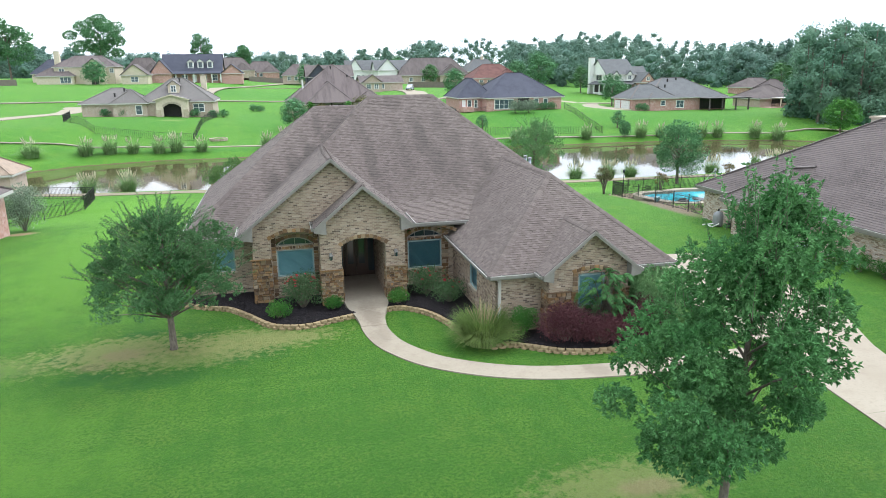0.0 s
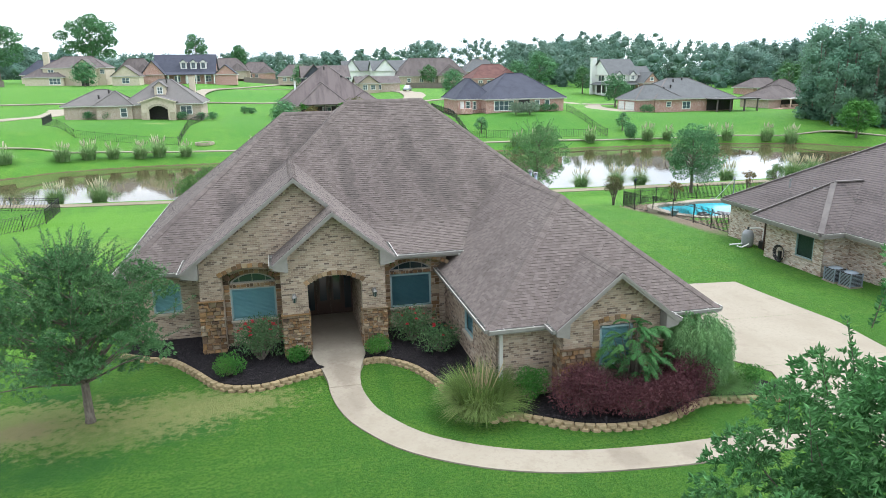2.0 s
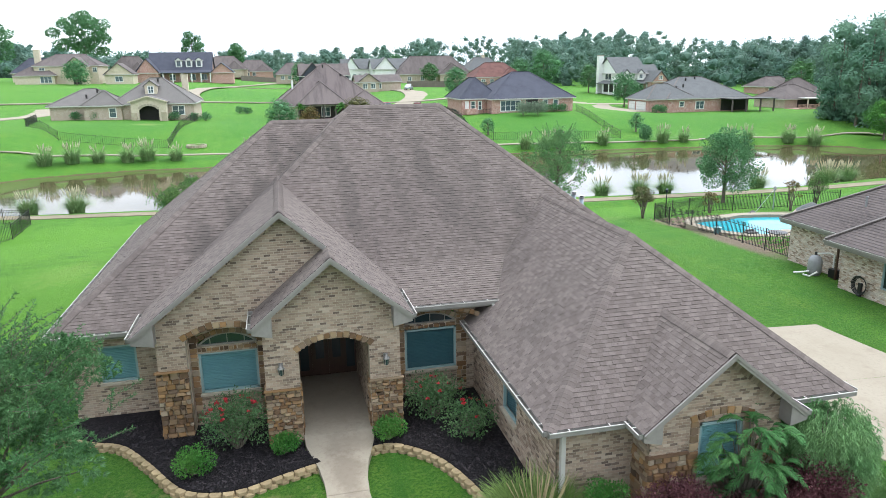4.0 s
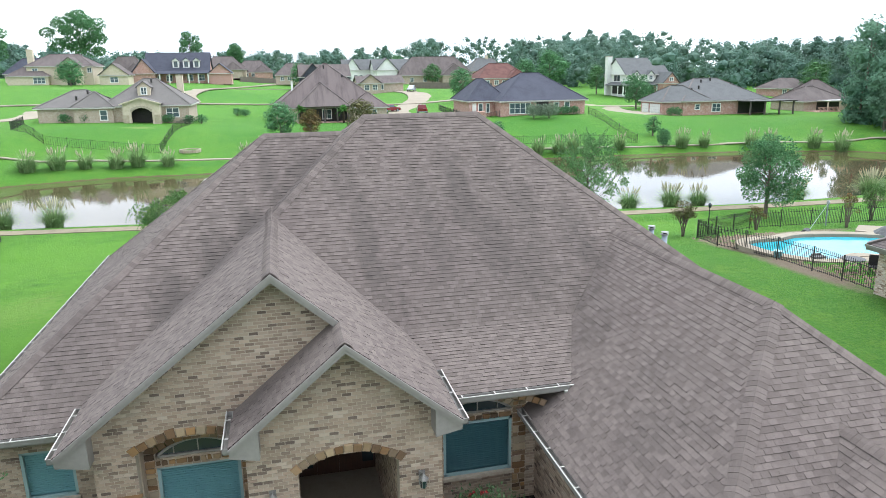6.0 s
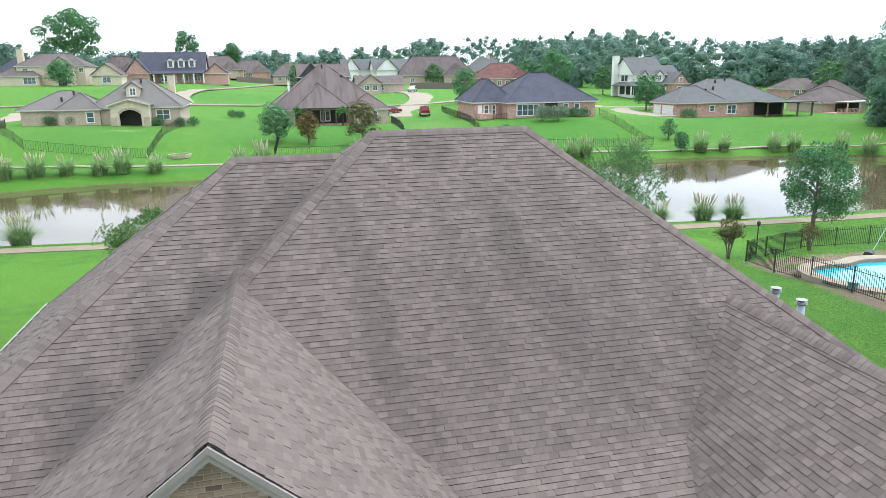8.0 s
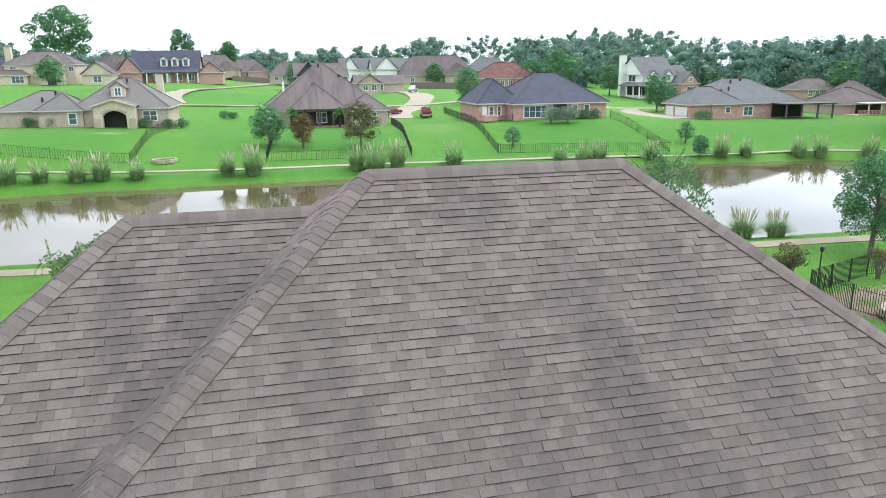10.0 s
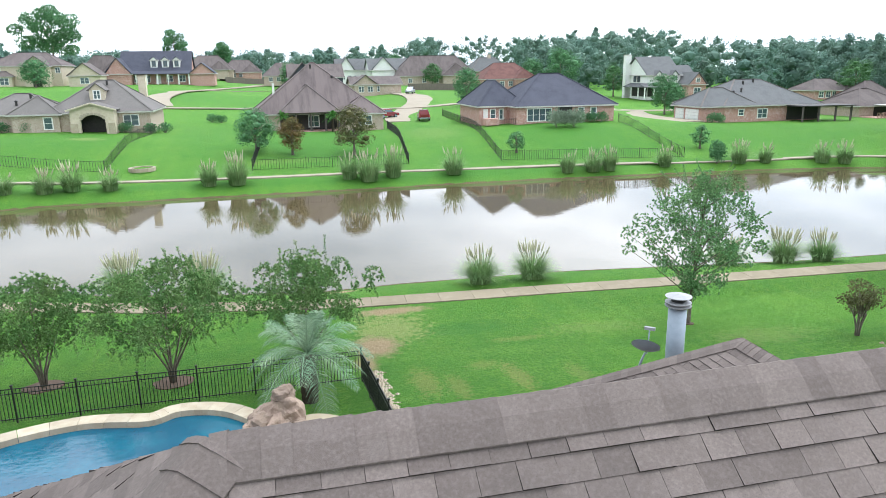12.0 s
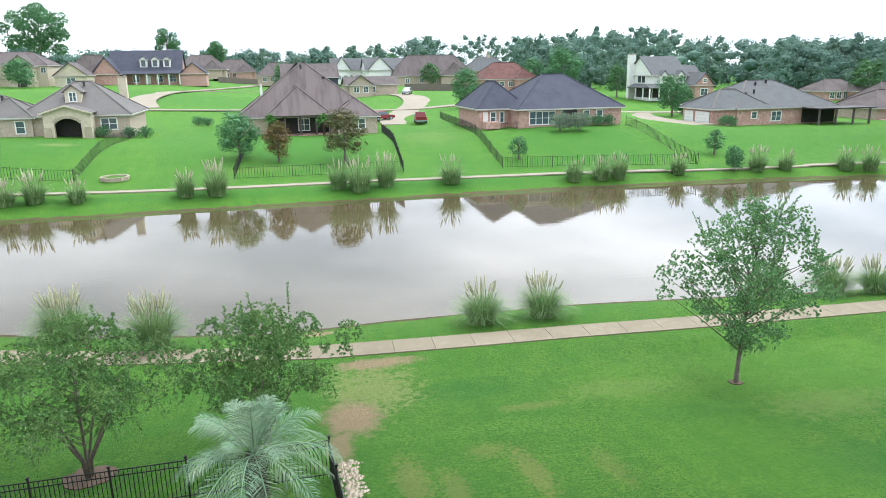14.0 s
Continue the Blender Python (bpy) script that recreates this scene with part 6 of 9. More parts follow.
def edging(line, label, flip=1):
    """Two courses of rounded blocks along a bed's rim."""
    root = thing("garden_edging", label, "garden edging")
    dist, acc = [0.0], 0.0
    for a, b in zip(line, line[1:]):
        acc += (b - a).length
        dist.append(acc)

    def at(s):
        for k in range(len(line) - 1):
            if s <= dist[k + 1]:
                return line[k].lerp(line[k + 1], (s - dist[k]) / (dist[k + 1] - dist[k])), (line[k + 1] - line[k]).normalized()
    for course in range(2):
        s = 0.15 if course else 0.01
        while s < acc - 0.1:
            p, d = at(s)
            ob = new("block", BLOCKS[rng.randrange(2)])
            ob.parent = root
            z = ground(p.x, p.y) - 0.02 + course * 0.1
            ob.matrix_basis = pose(p.x, p.y, z, rng.uniform(-1.5, 1.5), rng.uniform(-1.5, 1.5), math.degrees(math.atan2(d.y, d.x)) + rng.uniform(-4, 4)) @ Matrix.Translation((0, 0.02 * course, 0))
            s += 0.29


rng = random.Random(21)
edging(EDGE_A, "two courses of tan blocks edging the flower bed")
edging(EDGE_B, "two courses of tan blocks edging the long bed")

for x, y, r, s in ((-3.55, -1.0, 0.55, 1), (-1.35, -0.55, 0.42, 2), (1.35, -0.55, 0.5, 3)):
    shrub("shrub", "rounded bright green boxwood in dark mulch", (x, y, 0.15), (r, r * 0.9, r * 1.15), 2600, 0.055, BOX, s, group="boxwoods")
shrub("rose_bush", "loose rose bush with red blooms under the window", (-2.55, 0.0, 0.15), (0.95, 0.75, 1.4), 3600, 0.075, ROSE, 4, flowers=20, clumps=22, category="rose bush", group="rose bushes")
shrub("rose_bush", "loose rose bush with a few red blooms in the nook", (2.75, 0.35, 0.15), (0.95, 0.8, 1.15), 2800, 0.075, ROSE, 6, flowers=11, clumps=22, category="rose bush", group="rose bushes")
shrub("rose_bush", "sprawling rose bush beside the wing wall", (3.5, -0.9, 0.15), (0.75, 0.9, 0.95), 2000, 0.075, ROSE, 7, flowers=8, clumps=18, category="rose bush", group="rose bushes")
STRAW = mat("straw_seed_heads", (0.46, 0.36, 0.2), 0.9, rand=0.2)
pampas("large fountain of yellow-green ornamental grass", (3.75, -5.15, 0.1), 0.95, 1.45, 9, 30, 3400, 0.014, fat=0.012, tuft=0.8, name="ornamental_grass", category="ornamental grass", mat_b=BLADE, mat_p=STRAW)
shrub("shrub", "glossy mid-green shrub against the brick wall", (5.2, -5.3, 0.15), (0.6, 0.45, 0.95), 2600, 0.065, BOX, 10)
for x, y, rx, ry, rz, n, s in ((6.5, -6.2, 1.1, 0.8, 1.3, 8500, 11), (7.7, -6.72, 1.15, 0.66, 1.0, 8500, 12), (8.9, -6.62, 1.1, 0.7, 1.05, 8500, 13), (9.75, -6.15, 0.95, 0.75, 1.3, 8000, 14)):
    shrub("shrub", "dense burgundy-leaved shrub in the mulch bed", (x, y, 0.12), (rx, ry, rz), n, 0.065, PLUM, s, clumps=24, group="burgundy shrubs")


def pinnate_bush(label, at, seed):
    """An open bush of long feather-shaped leaves."""
    r = random.Random(seed)
    root = thing("shrub", label, "shrub", at)
    g, st = Geo(), Geo()
    for k in range(84):
        a, h = k * 2.39996, r.uniform(0.5, 2.45)
        q = r.uniform(0.1, 1.0) * (1.15 - 0.22 * h)
        top = (math.cos(a) * q, math.sin(a) * q, h)
        st.tube([(0, 0, 0), (top[0] * 0.5, top[1] * 0.5, h * 0.6), top], [0.022, 0.016, 0.008], 5, cap=False)
        for _ in range(2):
            frond(g, top, a + r.uniform(-1.2, 1.2), r.uniform(0.0, 0.7), r.uniform(0.34, 0.6), r, leaflets=14, width=0.014, droop=1.1)
    st.make("stem", BARK, root)
    g.make("foliage", leafmat("pinnate_leaves", (0.062, 0.2, 0.058), (0.11, 0.27, 0.08)), root)


pinnate_bush("open shrub with long feathery green leaves before the window", (8.2, -5.8, 0.15), 31)
weeping_bush("tall weeping bush of fine grey-green foliage", (10.4, -5.5, 0.1), 1.0, 2.45, 1000, leafmat("weeping_leaves", (0.17, 0.36, 0.14), (0.25, 0.44, 0.18)), 15)
pampas("low mound of arching green grass", (11.25, -5.8, 0.1), 0.85, 0.95, 16, 0, 3000, 0.006, name="ornamental_grass", category="ornamental grass", mat_b=leafmat("green_grass_blades", (0.16, 0.34, 0.1), (0.25, 0.4, 0.15)))
shrub("shrub", "low bright green shrub at the bed's end", (12.0, -6.0, 0.15), (0.5, 0.45, 0.6), 1500, 0.06, BOX, 17)

# ---- back garden ----
POOLWATER = mat("pool_water", (0.0, 0.085, 0.15), 0.04, var=[(0.7, (0.0, 0.12, 0.19), 0.4, 0.65)], bump=[(4.0, 0.25, 0.05), (11, 0.15, 0.02)], spec=0.6)
POOLBRIGHT = mat("bright_pool_water", (0.03, 0.42, 0.52), 0.05, var=[(0.5, (0.05, 0.5, 0.58), 0.4, 0.65)], bump=[(5.0, 0.15, 0.03)], spec=0.5)
COPING = mat("flagstone", (0.52, 0.45, 0.33), 0.9, var=[(2, (0.44, 0.36, 0.25), 0.4, 0.65), (40, (0.58, 0.52, 0.4), 0.5, 0.8)], bump=[(40, 0.35, 0.006)], rand=0.12)
PEBBLE = mat("pebble_deck", (0.44, 0.37, 0.25), 0.95, var=[(60, (0.35, 0.29, 0.19), 0.45, 0.7), (1.2, (0.48, 0.41, 0.29), 0.4, 0.7)], bump=[(120, 0.5, 0.006)])
ROCK = mat("red_brown_rock", (0.36, 0.26, 0.2), 0.9, var=[(3, (0.36, 0.27, 0.2), 0.42, 0.62), (25, (0.18, 0.12, 0.09), 0.5, 0.75)], bump=[(9, 0.6, 0.05), (60, 0.4, 0.01)], rand=0.2)


def pool(label, outline, z, water, deck_w, deck_mat, group=""):
    """A shell with water, and a rim of flat stones."""
    root = thing("swimming_pool", label, "swimming pool", group=group)
    n = len(outline)
    inn = offset_loop(outline, 0.05)
    mesh_ob("water", [(x, y, z - 0.14) for x, y in inn], [tuple(range(n))], water, root)
    v = [(x, y, z) for x, y in inn] + [(x, y, z - 1.6) for x, y in inn]
    mesh_ob("shell", v, [(k, (k + 1) % n, n + (k + 1) % n, n + k) for k in range(n)] + [tuple(range(n, 2 * n))], water, root)
    out = offset_loop(outline, deck_w)
    for k in range(0, n, 2):
        g = Geo()
        a, b = k, (k + 2) % n
        m = (k + 1) % n
        pts = [outline[a], outline[m], outline[b], out[b], out[m], out[a]]
        c = Vector((sum(p[0] for p in pts) / 6, sum(p[1] for p in pts) / 6))
        pts = [tuple(c + (Vector(p) - c) * 0.985) for p in pts]
        g.prism(pts, z - 0.3, z + 0.05 + rng.uniform(-0.006, 0.006))
        g.make("coping_stone", deck_mat, root)
    return root


ZPL = ground(-3, 24) + 0.12
pool("deep blue curved pool with a pale flagstone rim", pool_l, ZPL, POOLWATER, 0.55, COPING)
rk = thing("rock_waterfall", "stacked red-brown boulders at the pool's end", "rock", (1.35, 25.35, ZPL))
r4 = random.Random(4)
for x, y, z, sx, sy, sz, turn in ((-0.25, 0.05, 0.25, 0.62, 0.5, 0.5, 20), (0.35, 0.05, 0.42, 0.5, 0.42, 0.62, -35), (0.1, -0.25, 0.2, 0.55, 0.38, 0.36, 60), (0.3, 0.1, 0.95, 0.36, 0.32, 0.3, 10), (-0.6, -0.15, 0.12, 0.34, 0.36, 0.26, 80), (0.62, -0.3, 0.14, 0.3, 0.3, 0.28, 0)):
    bm = bmesh.new()
    bmesh.ops.create_icosphere(bm, subdivisions=4, radius=1.0)
    off = Vector((r4.uniform(0, 9), r4.uniform(0, 9), r4.uniform(0, 9)))
    for v in bm.verts:
        c = v.co.copy()
        k2 = 1 + 0.3 * noise.noise(c * 1.1 + off) + 0.16 * noise.noise(c * 2.7 + off) + 0.07 * noise.noise(c * 7 + off)
        ledge = 0.06 * math.sin(9 * c.z + 3 * noise.noise(c * 1.5 + off))
        v.co = Vector((c.x * sx, c.y * sy, c.z * sz)) * (k2 + ledge)
    bmesh.ops.transform(bm, matrix=pose(x, y, z, r4.uniform(-18, 18), r4.uniform(-18, 18), turn), verts=bm.verts)
    part("boulder", bm, ROCK, rk)
deck = smooth_loop([(1.9, 25.7), (2.6, 25.9), (3.4, 25.4), (3.85, 24.5), (3.9, 23.0), (3.6, 21.0), (3.0, 19.2), (2.4, 20.5), (2.55, 22.2), (2.35, 23.6), (1.9, 24.7)], 5)
tagged(Geo().prism(deck, ZPL - 0.2, ZPL + 0.02).make("pavement", PEBBLE), "rounded tan pebble-finish deck by the pool", "pool deck", kind="structure")
fr = thing("garden_frog", "small pale stone garden ornament on the deck", "ornament", (2.75, 24.6, ZPL + 0.02))
Geo().tube([(0, 0, 0), (0, 0, 0.06), (0.02, 0, 0.16), (0.04, 0, 0.22)], [0.12, 0.15, 0.11, 0.03], 10).make("body", COPING, fr, smooth=True)
Geo().tube([(0.06, 0, 0.16), (0.1, 0, 0.2), (0.14, 0, 0.24)], [0.08, 0.09, 0.03], 8).make("head", COPING, fr, smooth=True)
for a in (-0.1, 0.1):
    Geo().tube([(0.02, a, 0), (0.1, a * 1.6, 0.03)], [0.05, 0.03], 6).make("foot", COPING, fr)


def iron_fence(label, pts, h=1.25, post_every=1.85, picket=0.11, rails=(0.12, 0.95, 0.82), group="", simple=False, zf=None, spikes=False):
    """Iron railings along a line: posts with caps, rails, pickets."""
    zf = zf or ground
    root = thing("fence", label, "fence", group=group)
    rest, count, bar = Geo(), 0, None
    if not simple:
        bar = bpy.data.meshes.new("picket")
        w, t = 0.009, h * (1.02 if spikes else 0.95) - 0.06
        bar.from_pydata([(-w, -w, 0), (w, -w, 0), (w, w, 0), (-w, w, 0), (-w, -w, t), (w, -w, t), (w, w, t), (-w, w, t), (0, 0, t + (0.05 if spikes else 0.004))], [], BOXF[:1] + BOXF[2:] + [(4, 5, 8), (5, 6, 8), (6, 7, 8), (7, 4, 8)])
        bar.materials.append(BLACK)
    for (ax, ay), (bx, by) in zip(pts, pts[1:]):
        A, B = Vector((ax, ay)), Vector((bx, by))
        L = (B - A).length
        n = max(1, round(L / post_every))
        for k in range(n):
            p, q = A.lerp(B, k / n), A.lerp(B, (k + 1) / n)
            zp, zq = zf(p.x, p.y), zf(q.x, q.y)
            g = Geo()
            g.box(p.x - 0.025, p.y - 0.025, zp - 0.2, p.x + 0.025, p.y + 0.025, zp + h + 0.04)
            g.box(p.x - 0.04, p.y - 0.04, zp + h + 0.04, p.x + 0.04, p.y + 0.04, zp + h + 0.07)
            g.make("post", BLACK, root)
            for f in rails:
                Geo().beam((p.x, p.y, zp + h * f), (q.x, q.y, zq + h * f), 0.022, 0.026).make("rail", BLACK, root)
            m = max(1, round((q - p).length / picket))
            for j in range(1, m):
                c, z = p.lerp(q, j / m), zp + (zq - zp) * j / m
                if simple or count >= 300:
                    w = 0.014
                    rest.box(c.x - w, c.y - w, z + 0.06, c.x + w, c.y + w, z + h * 0.95)
                else:
                    count += 1
                    ob = new("picket", bar)
                    ob.parent = root
                    ob.matrix_basis = pose(c.x, c.y, z + 0.06)
    if rest.v:
        tagged(rest.make("picket", BLACK, root), kind="stuff")
    x, y = pts[-1]
    Geo().box(x - 0.03, y - 0.03, zf(x, y) - 0.2, x + 0.03, y + 0.03, zf(x, y) + h + 0.06).make("post", BLACK, root)
    return root


iron_fence("black iron railings round the blue pool", [(-8.6, 29.1), (4.35, 29.3), (4.5, 24.0), (4.6, 19.0)])
palm("squat palm with drooping blue-green feather fronds", g0(2.45, 27.9), 1.7, 2.4, 24, 41, PALM, 0.27)
CM = [(1.55, 0.9), (2.0, 1.8), (2.6, 2.55), (3.2, 2.6), (3.65, 1.8), (4.0, 0.6)]


def crape(label, at, k, seed, n=56, sp=46):
    myrtle_rows = [(z * k, r * k) for z, r in CM]
    return broad_tree("tree", label, at, myrtle_rows, 0.035 * k, 0.5 * k, n, sp, 0.115, 6, MYRTLE, seed, clump=0.5 * k, aspect=0.4, droop=0.25, shoots=9, flat=0.7, hang=2, lumpy=0.45)


for lab, x, y, k, s in (("crape myrtle with several pale stems and airy leaves", -2.35, 31.5, 1.12, 51), ("crape myrtle with splayed stems in a mulch ring", -7.0, 32.6, 1.0, 52), ("crape myrtle with long shoots behind the palm", 2.6, 32.2, 1.05, 53)):
    tr = tagged(crape(lab, g0(x, y), k, s), lab, "tree", "crape myrtles")
    r = random.Random(s)
    for q in range(6):
        a = q * 1.047 + r.uniform(-0.35, 0.35)
        d = Vector((math.cos(a), math.sin(a), 0))
        e = r.uniform(0.8, 1.3) * k
        Geo().tube([d * 0.06 + Vector((0, 0, -0.1)), d * 0.13 + Vector((0, 0, 0.5 * k)), d * e * 0.5 + Vector((0, 0, 1.3 * k)), d * e + Vector((0, 0, 2.3 * k))], [0.05, 0.042, 0.032, 0.012], 6).make("stem", BARK, tr, smooth=True)
myrtle("small olive-leaved crape myrtle near the railings", g0(25.0, 28.6), 2.4, 0.9, 54, 2600, mat_l=OLIVE, group="crape myrtles", leaf=0.09)
broad_tree("tree", "slender tree with sparse bright leaves by the path", g0(19.6, 32.5), [(1.4, 0.4), (1.9, 1.3), (2.8, 2.0), (3.8, 2.5), (5.0, 2.7), (5.6, 2.2), (6.3, 1.3), (6.8, 0.5)], 0.085, 1.6, 120, 40, 0.09, 5, leafmat("birch_leaves", (0.15, 0.33, 0.13), (0.23, 0.41, 0.17), 0.3), 55, clump=0.45, aspect=0.6, droop=0.0, shoots=70, sway=(0.5, 0.0), lumpy=0.75, fan=0.8)
for x, y, r in ((-2.35, 31.5, 0.7), (-7.0, 32.6, 0.7), (19.6, 32.5, 0.26)):
    tagged(Geo().prism([(x + r * math.cos(k * 0.3142) * rng.uniform(0.85, 1.1), y + r * math.sin(k * 0.3142) * rng.uniform(0.85, 1.1)) for k in range(20)], lambda a, b: ground(a, b) - 0.1, lambda a, b: ground(a, b) + 0.03).make("ground", mat("brown_mulch", (0.12, 0.075, 0.05), 0.95, var=[(25, (0.18, 0.11, 0.07), 0.45, 0.7)], bump=[(60, 0.7, 0.02)])), "ring of brown mulch round a tree", "mulch", kind="structure")
peb = Geo()
for _ in range(420):
    x, y = 4.85 + rng.gauss(0, 0.16), rng.uniform(26.2, 30.2)
    r = rng.uniform(0.04, 0.1)
    peb.add([(x + r * c, y + r * s, ground(x, y) + zz * r) for c, s, zz in ((1, 0, 0.2), (0.2, 0.9, 0.3), (-0.9, 0.2, 0.2), (0, -0.8, 0.25), (0.05, 0.05, 0.9), (0, 0, -0.5))], [(0, 1, 4), (1, 2, 4), (2, 3, 4), (3, 0, 4)])
tagged(peb.make("pebble", COPING), "strip of pale loose stones along the railings", "stones", kind="stuff")

for k, (x, y, r, h, pl) in enumerate(((12.4, 41.4, 1.1, 2.0, 10), (15.5, 41.5, 1.15, 2.0, 12), (31.6, 41.0, 1.1, 2.1, 16), (34.0, 40.6, 1.0, 1.9, 12), (-6.6, 45.2, 1.2, 2.5, 22), (-2.2, 42.3, 1.15, 2.5, 22), (-18.5, 47.6, 1.2, 2.3, 16), (-22.5, 48.4, 1.2, 2.2, 18), (45.0, 42.0, 1.2, 2.2, 14), (53.5, 42.4, 1.3, 2.4, 18), (56.5, 43.0, 1.2, 2.2, 14), (28.0, 41.6, 1.1, 1.9, 8))):
    pampas("tall pampas grass with cream plumes on the bank", g0(x, y), r * 1.3, h * 1.04, 60 + k, pl * 2, 1000, width=0.018, group="pampas grass on the near bank")

# roof fittings
GALV = mat("galvanised_metal", (0.36, 0.42, 0.47), 0.45, metal=0.3, var=[(4, (0.3, 0.36, 0.41), 0.4, 0.65)])
WHITECAP = mat("white_metal_cap", (0.34, 0.345, 0.345), 0.5, var=[(7, (0.28, 0.285, 0.28), 0.45, 0.7)])


def flue(at, r, h, group=""):
    root = thing("flue_pipe", "grey metal flue with a white storm cap", "flue", at, group=group)
    Geo().tube([(0, 0, -0.7), (0, 0, h)], [r, r], 24).make("pipe", GALV, root, smooth=True)
    Geo().tube([(0, 0, -0.5), (0, 0, -0.02), (0, 0, 0.0)], [r * 1.9, r * 1.08, r * 1.03], 20).make("flashing", GALV, root)
    Geo().tube([(0, 0, 0.02), (0, 0, 0.05), (0, 0, 0.07)], [r * 1.55, r * 1.45, r * 1.02], 24).make("storm_collar", WHITECAP, root)
    Geo().tube([(0, 0, h), (0, 0, h + r * 1.3)], [r * 0.75, r * 0.75], 20).make("throat", BLACK, root)
    for z in (0.05, 0.42):
        Geo().tube([(0, 0, h + r * z), (0, 0, h + r * (z + 0.1)), (0, 0, h + r * (z + 0.2))], [r * 1.4, r * 1.45, r * 1.1], 24).make("baffle", WHITECAP, root)
    Geo().tube([(0, 0, h + r * 1.1), (0, 0, h + r * 1.2), (0, 0, h + r * 1.5)], [r * 1.35, r * 1.45, r * 0.05], 24).make("cap", WHITECAP, root)


flue((8.48, 16.43, 4.55), 0.155, 1.12)
flue((9.14, 5.6, 4.4), 0.072, 0.9, "small flues")
flue((9.1, 4.85, 4.4), 0.072, 0.9, "small flues")
dish = thing("satellite_dish", "small grey satellite dish on a roof mast", "satellite dish", (7.75, 16.2, 4.33))
Geo().tube([(-0.1, 0, -0.3), (-0.1, 0, 0.3), (-0.06, 0.0, 0.48), (0.02, 0.0, 0.66)], [0.022, 0.022, 0.022, 0.02], 8).make("mast", GALV, dish)
dg = Geo()
dc, ax1 = Vector((0.04, 0.04, 0.7)), Vector((0.42, 0.5, 0.75)).normalized()
ax2 = ax1.cross(Vector((0, 0, 1))).normalized()
ax3 = ax2.cross(ax1)
rings = [[dc + (ax2 * math.cos(a) * 0.24 + ax3 * math.sin(a) * 0.27) * q + ax1 * 0.07 * q * q for a in [6.283 * k / 20 for k in range(20)]] for q in (0.01, 0.4, 0.75, 1.0)]
for lv in (0, 0.012):
    o = len(dg.v)
    dg.v += [tuple(p - ax1 * lv) for r_ in rings for p in r_]
    dg.f += [(o + i * 20 + k, o + i * 20 + (k + 1) % 20, o + (i + 1) * 20 + (k + 1) % 20, o + (i + 1) * 20 + k) for i in range(3) for k in range(20)]
dg.make("reflector", GALV, dish, smooth=True)
Geo().beam(dc - ax3 * 0.25, dc - ax3 * 0.1 + ax1 * 0.42, 0.02, 0.02).make("arm", GALV, dish)
Geo().beam(dc - ax3 * 0.1 + ax1 * 0.42 - ax2 * 0.09, dc - ax3 * 0.1 + ax1 * 0.42 + ax2 * 0.09, 0.06, 0.05).make("receiver", WHITECAP, dish)


# ---------- neighbouring houses ----------
PINK = mat("red_brick_far", (0.44, 0.25, 0.205), 0.9, tone=0.95, var=[(2.2, (0.54, 0.38, 0.335), 0.46, 0.62), (6, (0.3, 0.155, 0.125), 0.5, 0.66), (11, (0.55, 0.4, 0.35), 0.54, 0.7)], bump=[(14, 0.2, 0.01)], spec=0.2)
TANB = mat("tan_brick_far", (0.46, 0.375, 0.3), 0.9, tone=0.9, var=[(2.2, (0.53, 0.45, 0.375), 0.46, 0.62), (6, (0.33, 0.245, 0.19), 0.5, 0.66), (0.6, (0.48, 0.38, 0.3), 0.5, 0.75)], bump=[(14, 0.2, 0.01)], spec=0.2)
CREAM = mat("cream_stucco", (0.55, 0.48, 0.37), 0.9, tone=1.0, var=[(2, (0.48, 0.41, 0.31), 0.4, 0.65)], spec=0.2)
WHITE = mat("white_siding", (0.72, 0.72, 0.68), 0.7, tone=1.0, var=[(3, (0.64, 0.64, 0.61), 0.4, 0.65)], spec=0.3)
SLATE = mat("slate_blue_shingle", (0.085, 0.09, 0.115), 0.92, var=[(0.6, (0.065, 0.068, 0.09), 0.4, 0.65), (7, (0.11, 0.115, 0.145), 0.45, 0.7)], bump=[(9, 0.3, 0.02)], spec=0.2)
GREYR = mat("grey_shingle", (0.16, 0.165, 0.165), 0.92, var=[(0.6, (0.13, 0.135, 0.135), 0.4, 0.65), (7, (0.2, 0.2, 0.2), 0.45, 0.7)], bump=[(9, 0.3, 0.02)], spec=0.2)
BROWNR = mat("brown_shingle", (0.165, 0.14, 0.133), 0.92, var=[(0.5, (0.115, 0.098, 0.094), 0.42, 0.62, (1.5, 0.5, 0.5)), (7, (0.21, 0.17, 0.155), 0.45, 0.7)], bump=[(9, 0.3, 0.02)], spec=0.2)
REDR = mat("red_brown_shingle", (0.2, 0.1, 0.085), 0.92, var=[(0.6, (0.15, 0.075, 0.065), 0.4, 0.65)], bump=[(9, 0.3, 0.02)], spec=0.2)
# near-black: sheets of it paint porch shade; also the colour of dark fittings
SHADE = mat("shade_and_dark_parts", (0.03, 0.027, 0.025), 0.7, var=[(3, (0.045, 0.04, 0.035), 0.4, 0.6)])
PANE = mat("far_window_pane", (0.1, 0.15, 0.17), 0.1, spec=0.8)


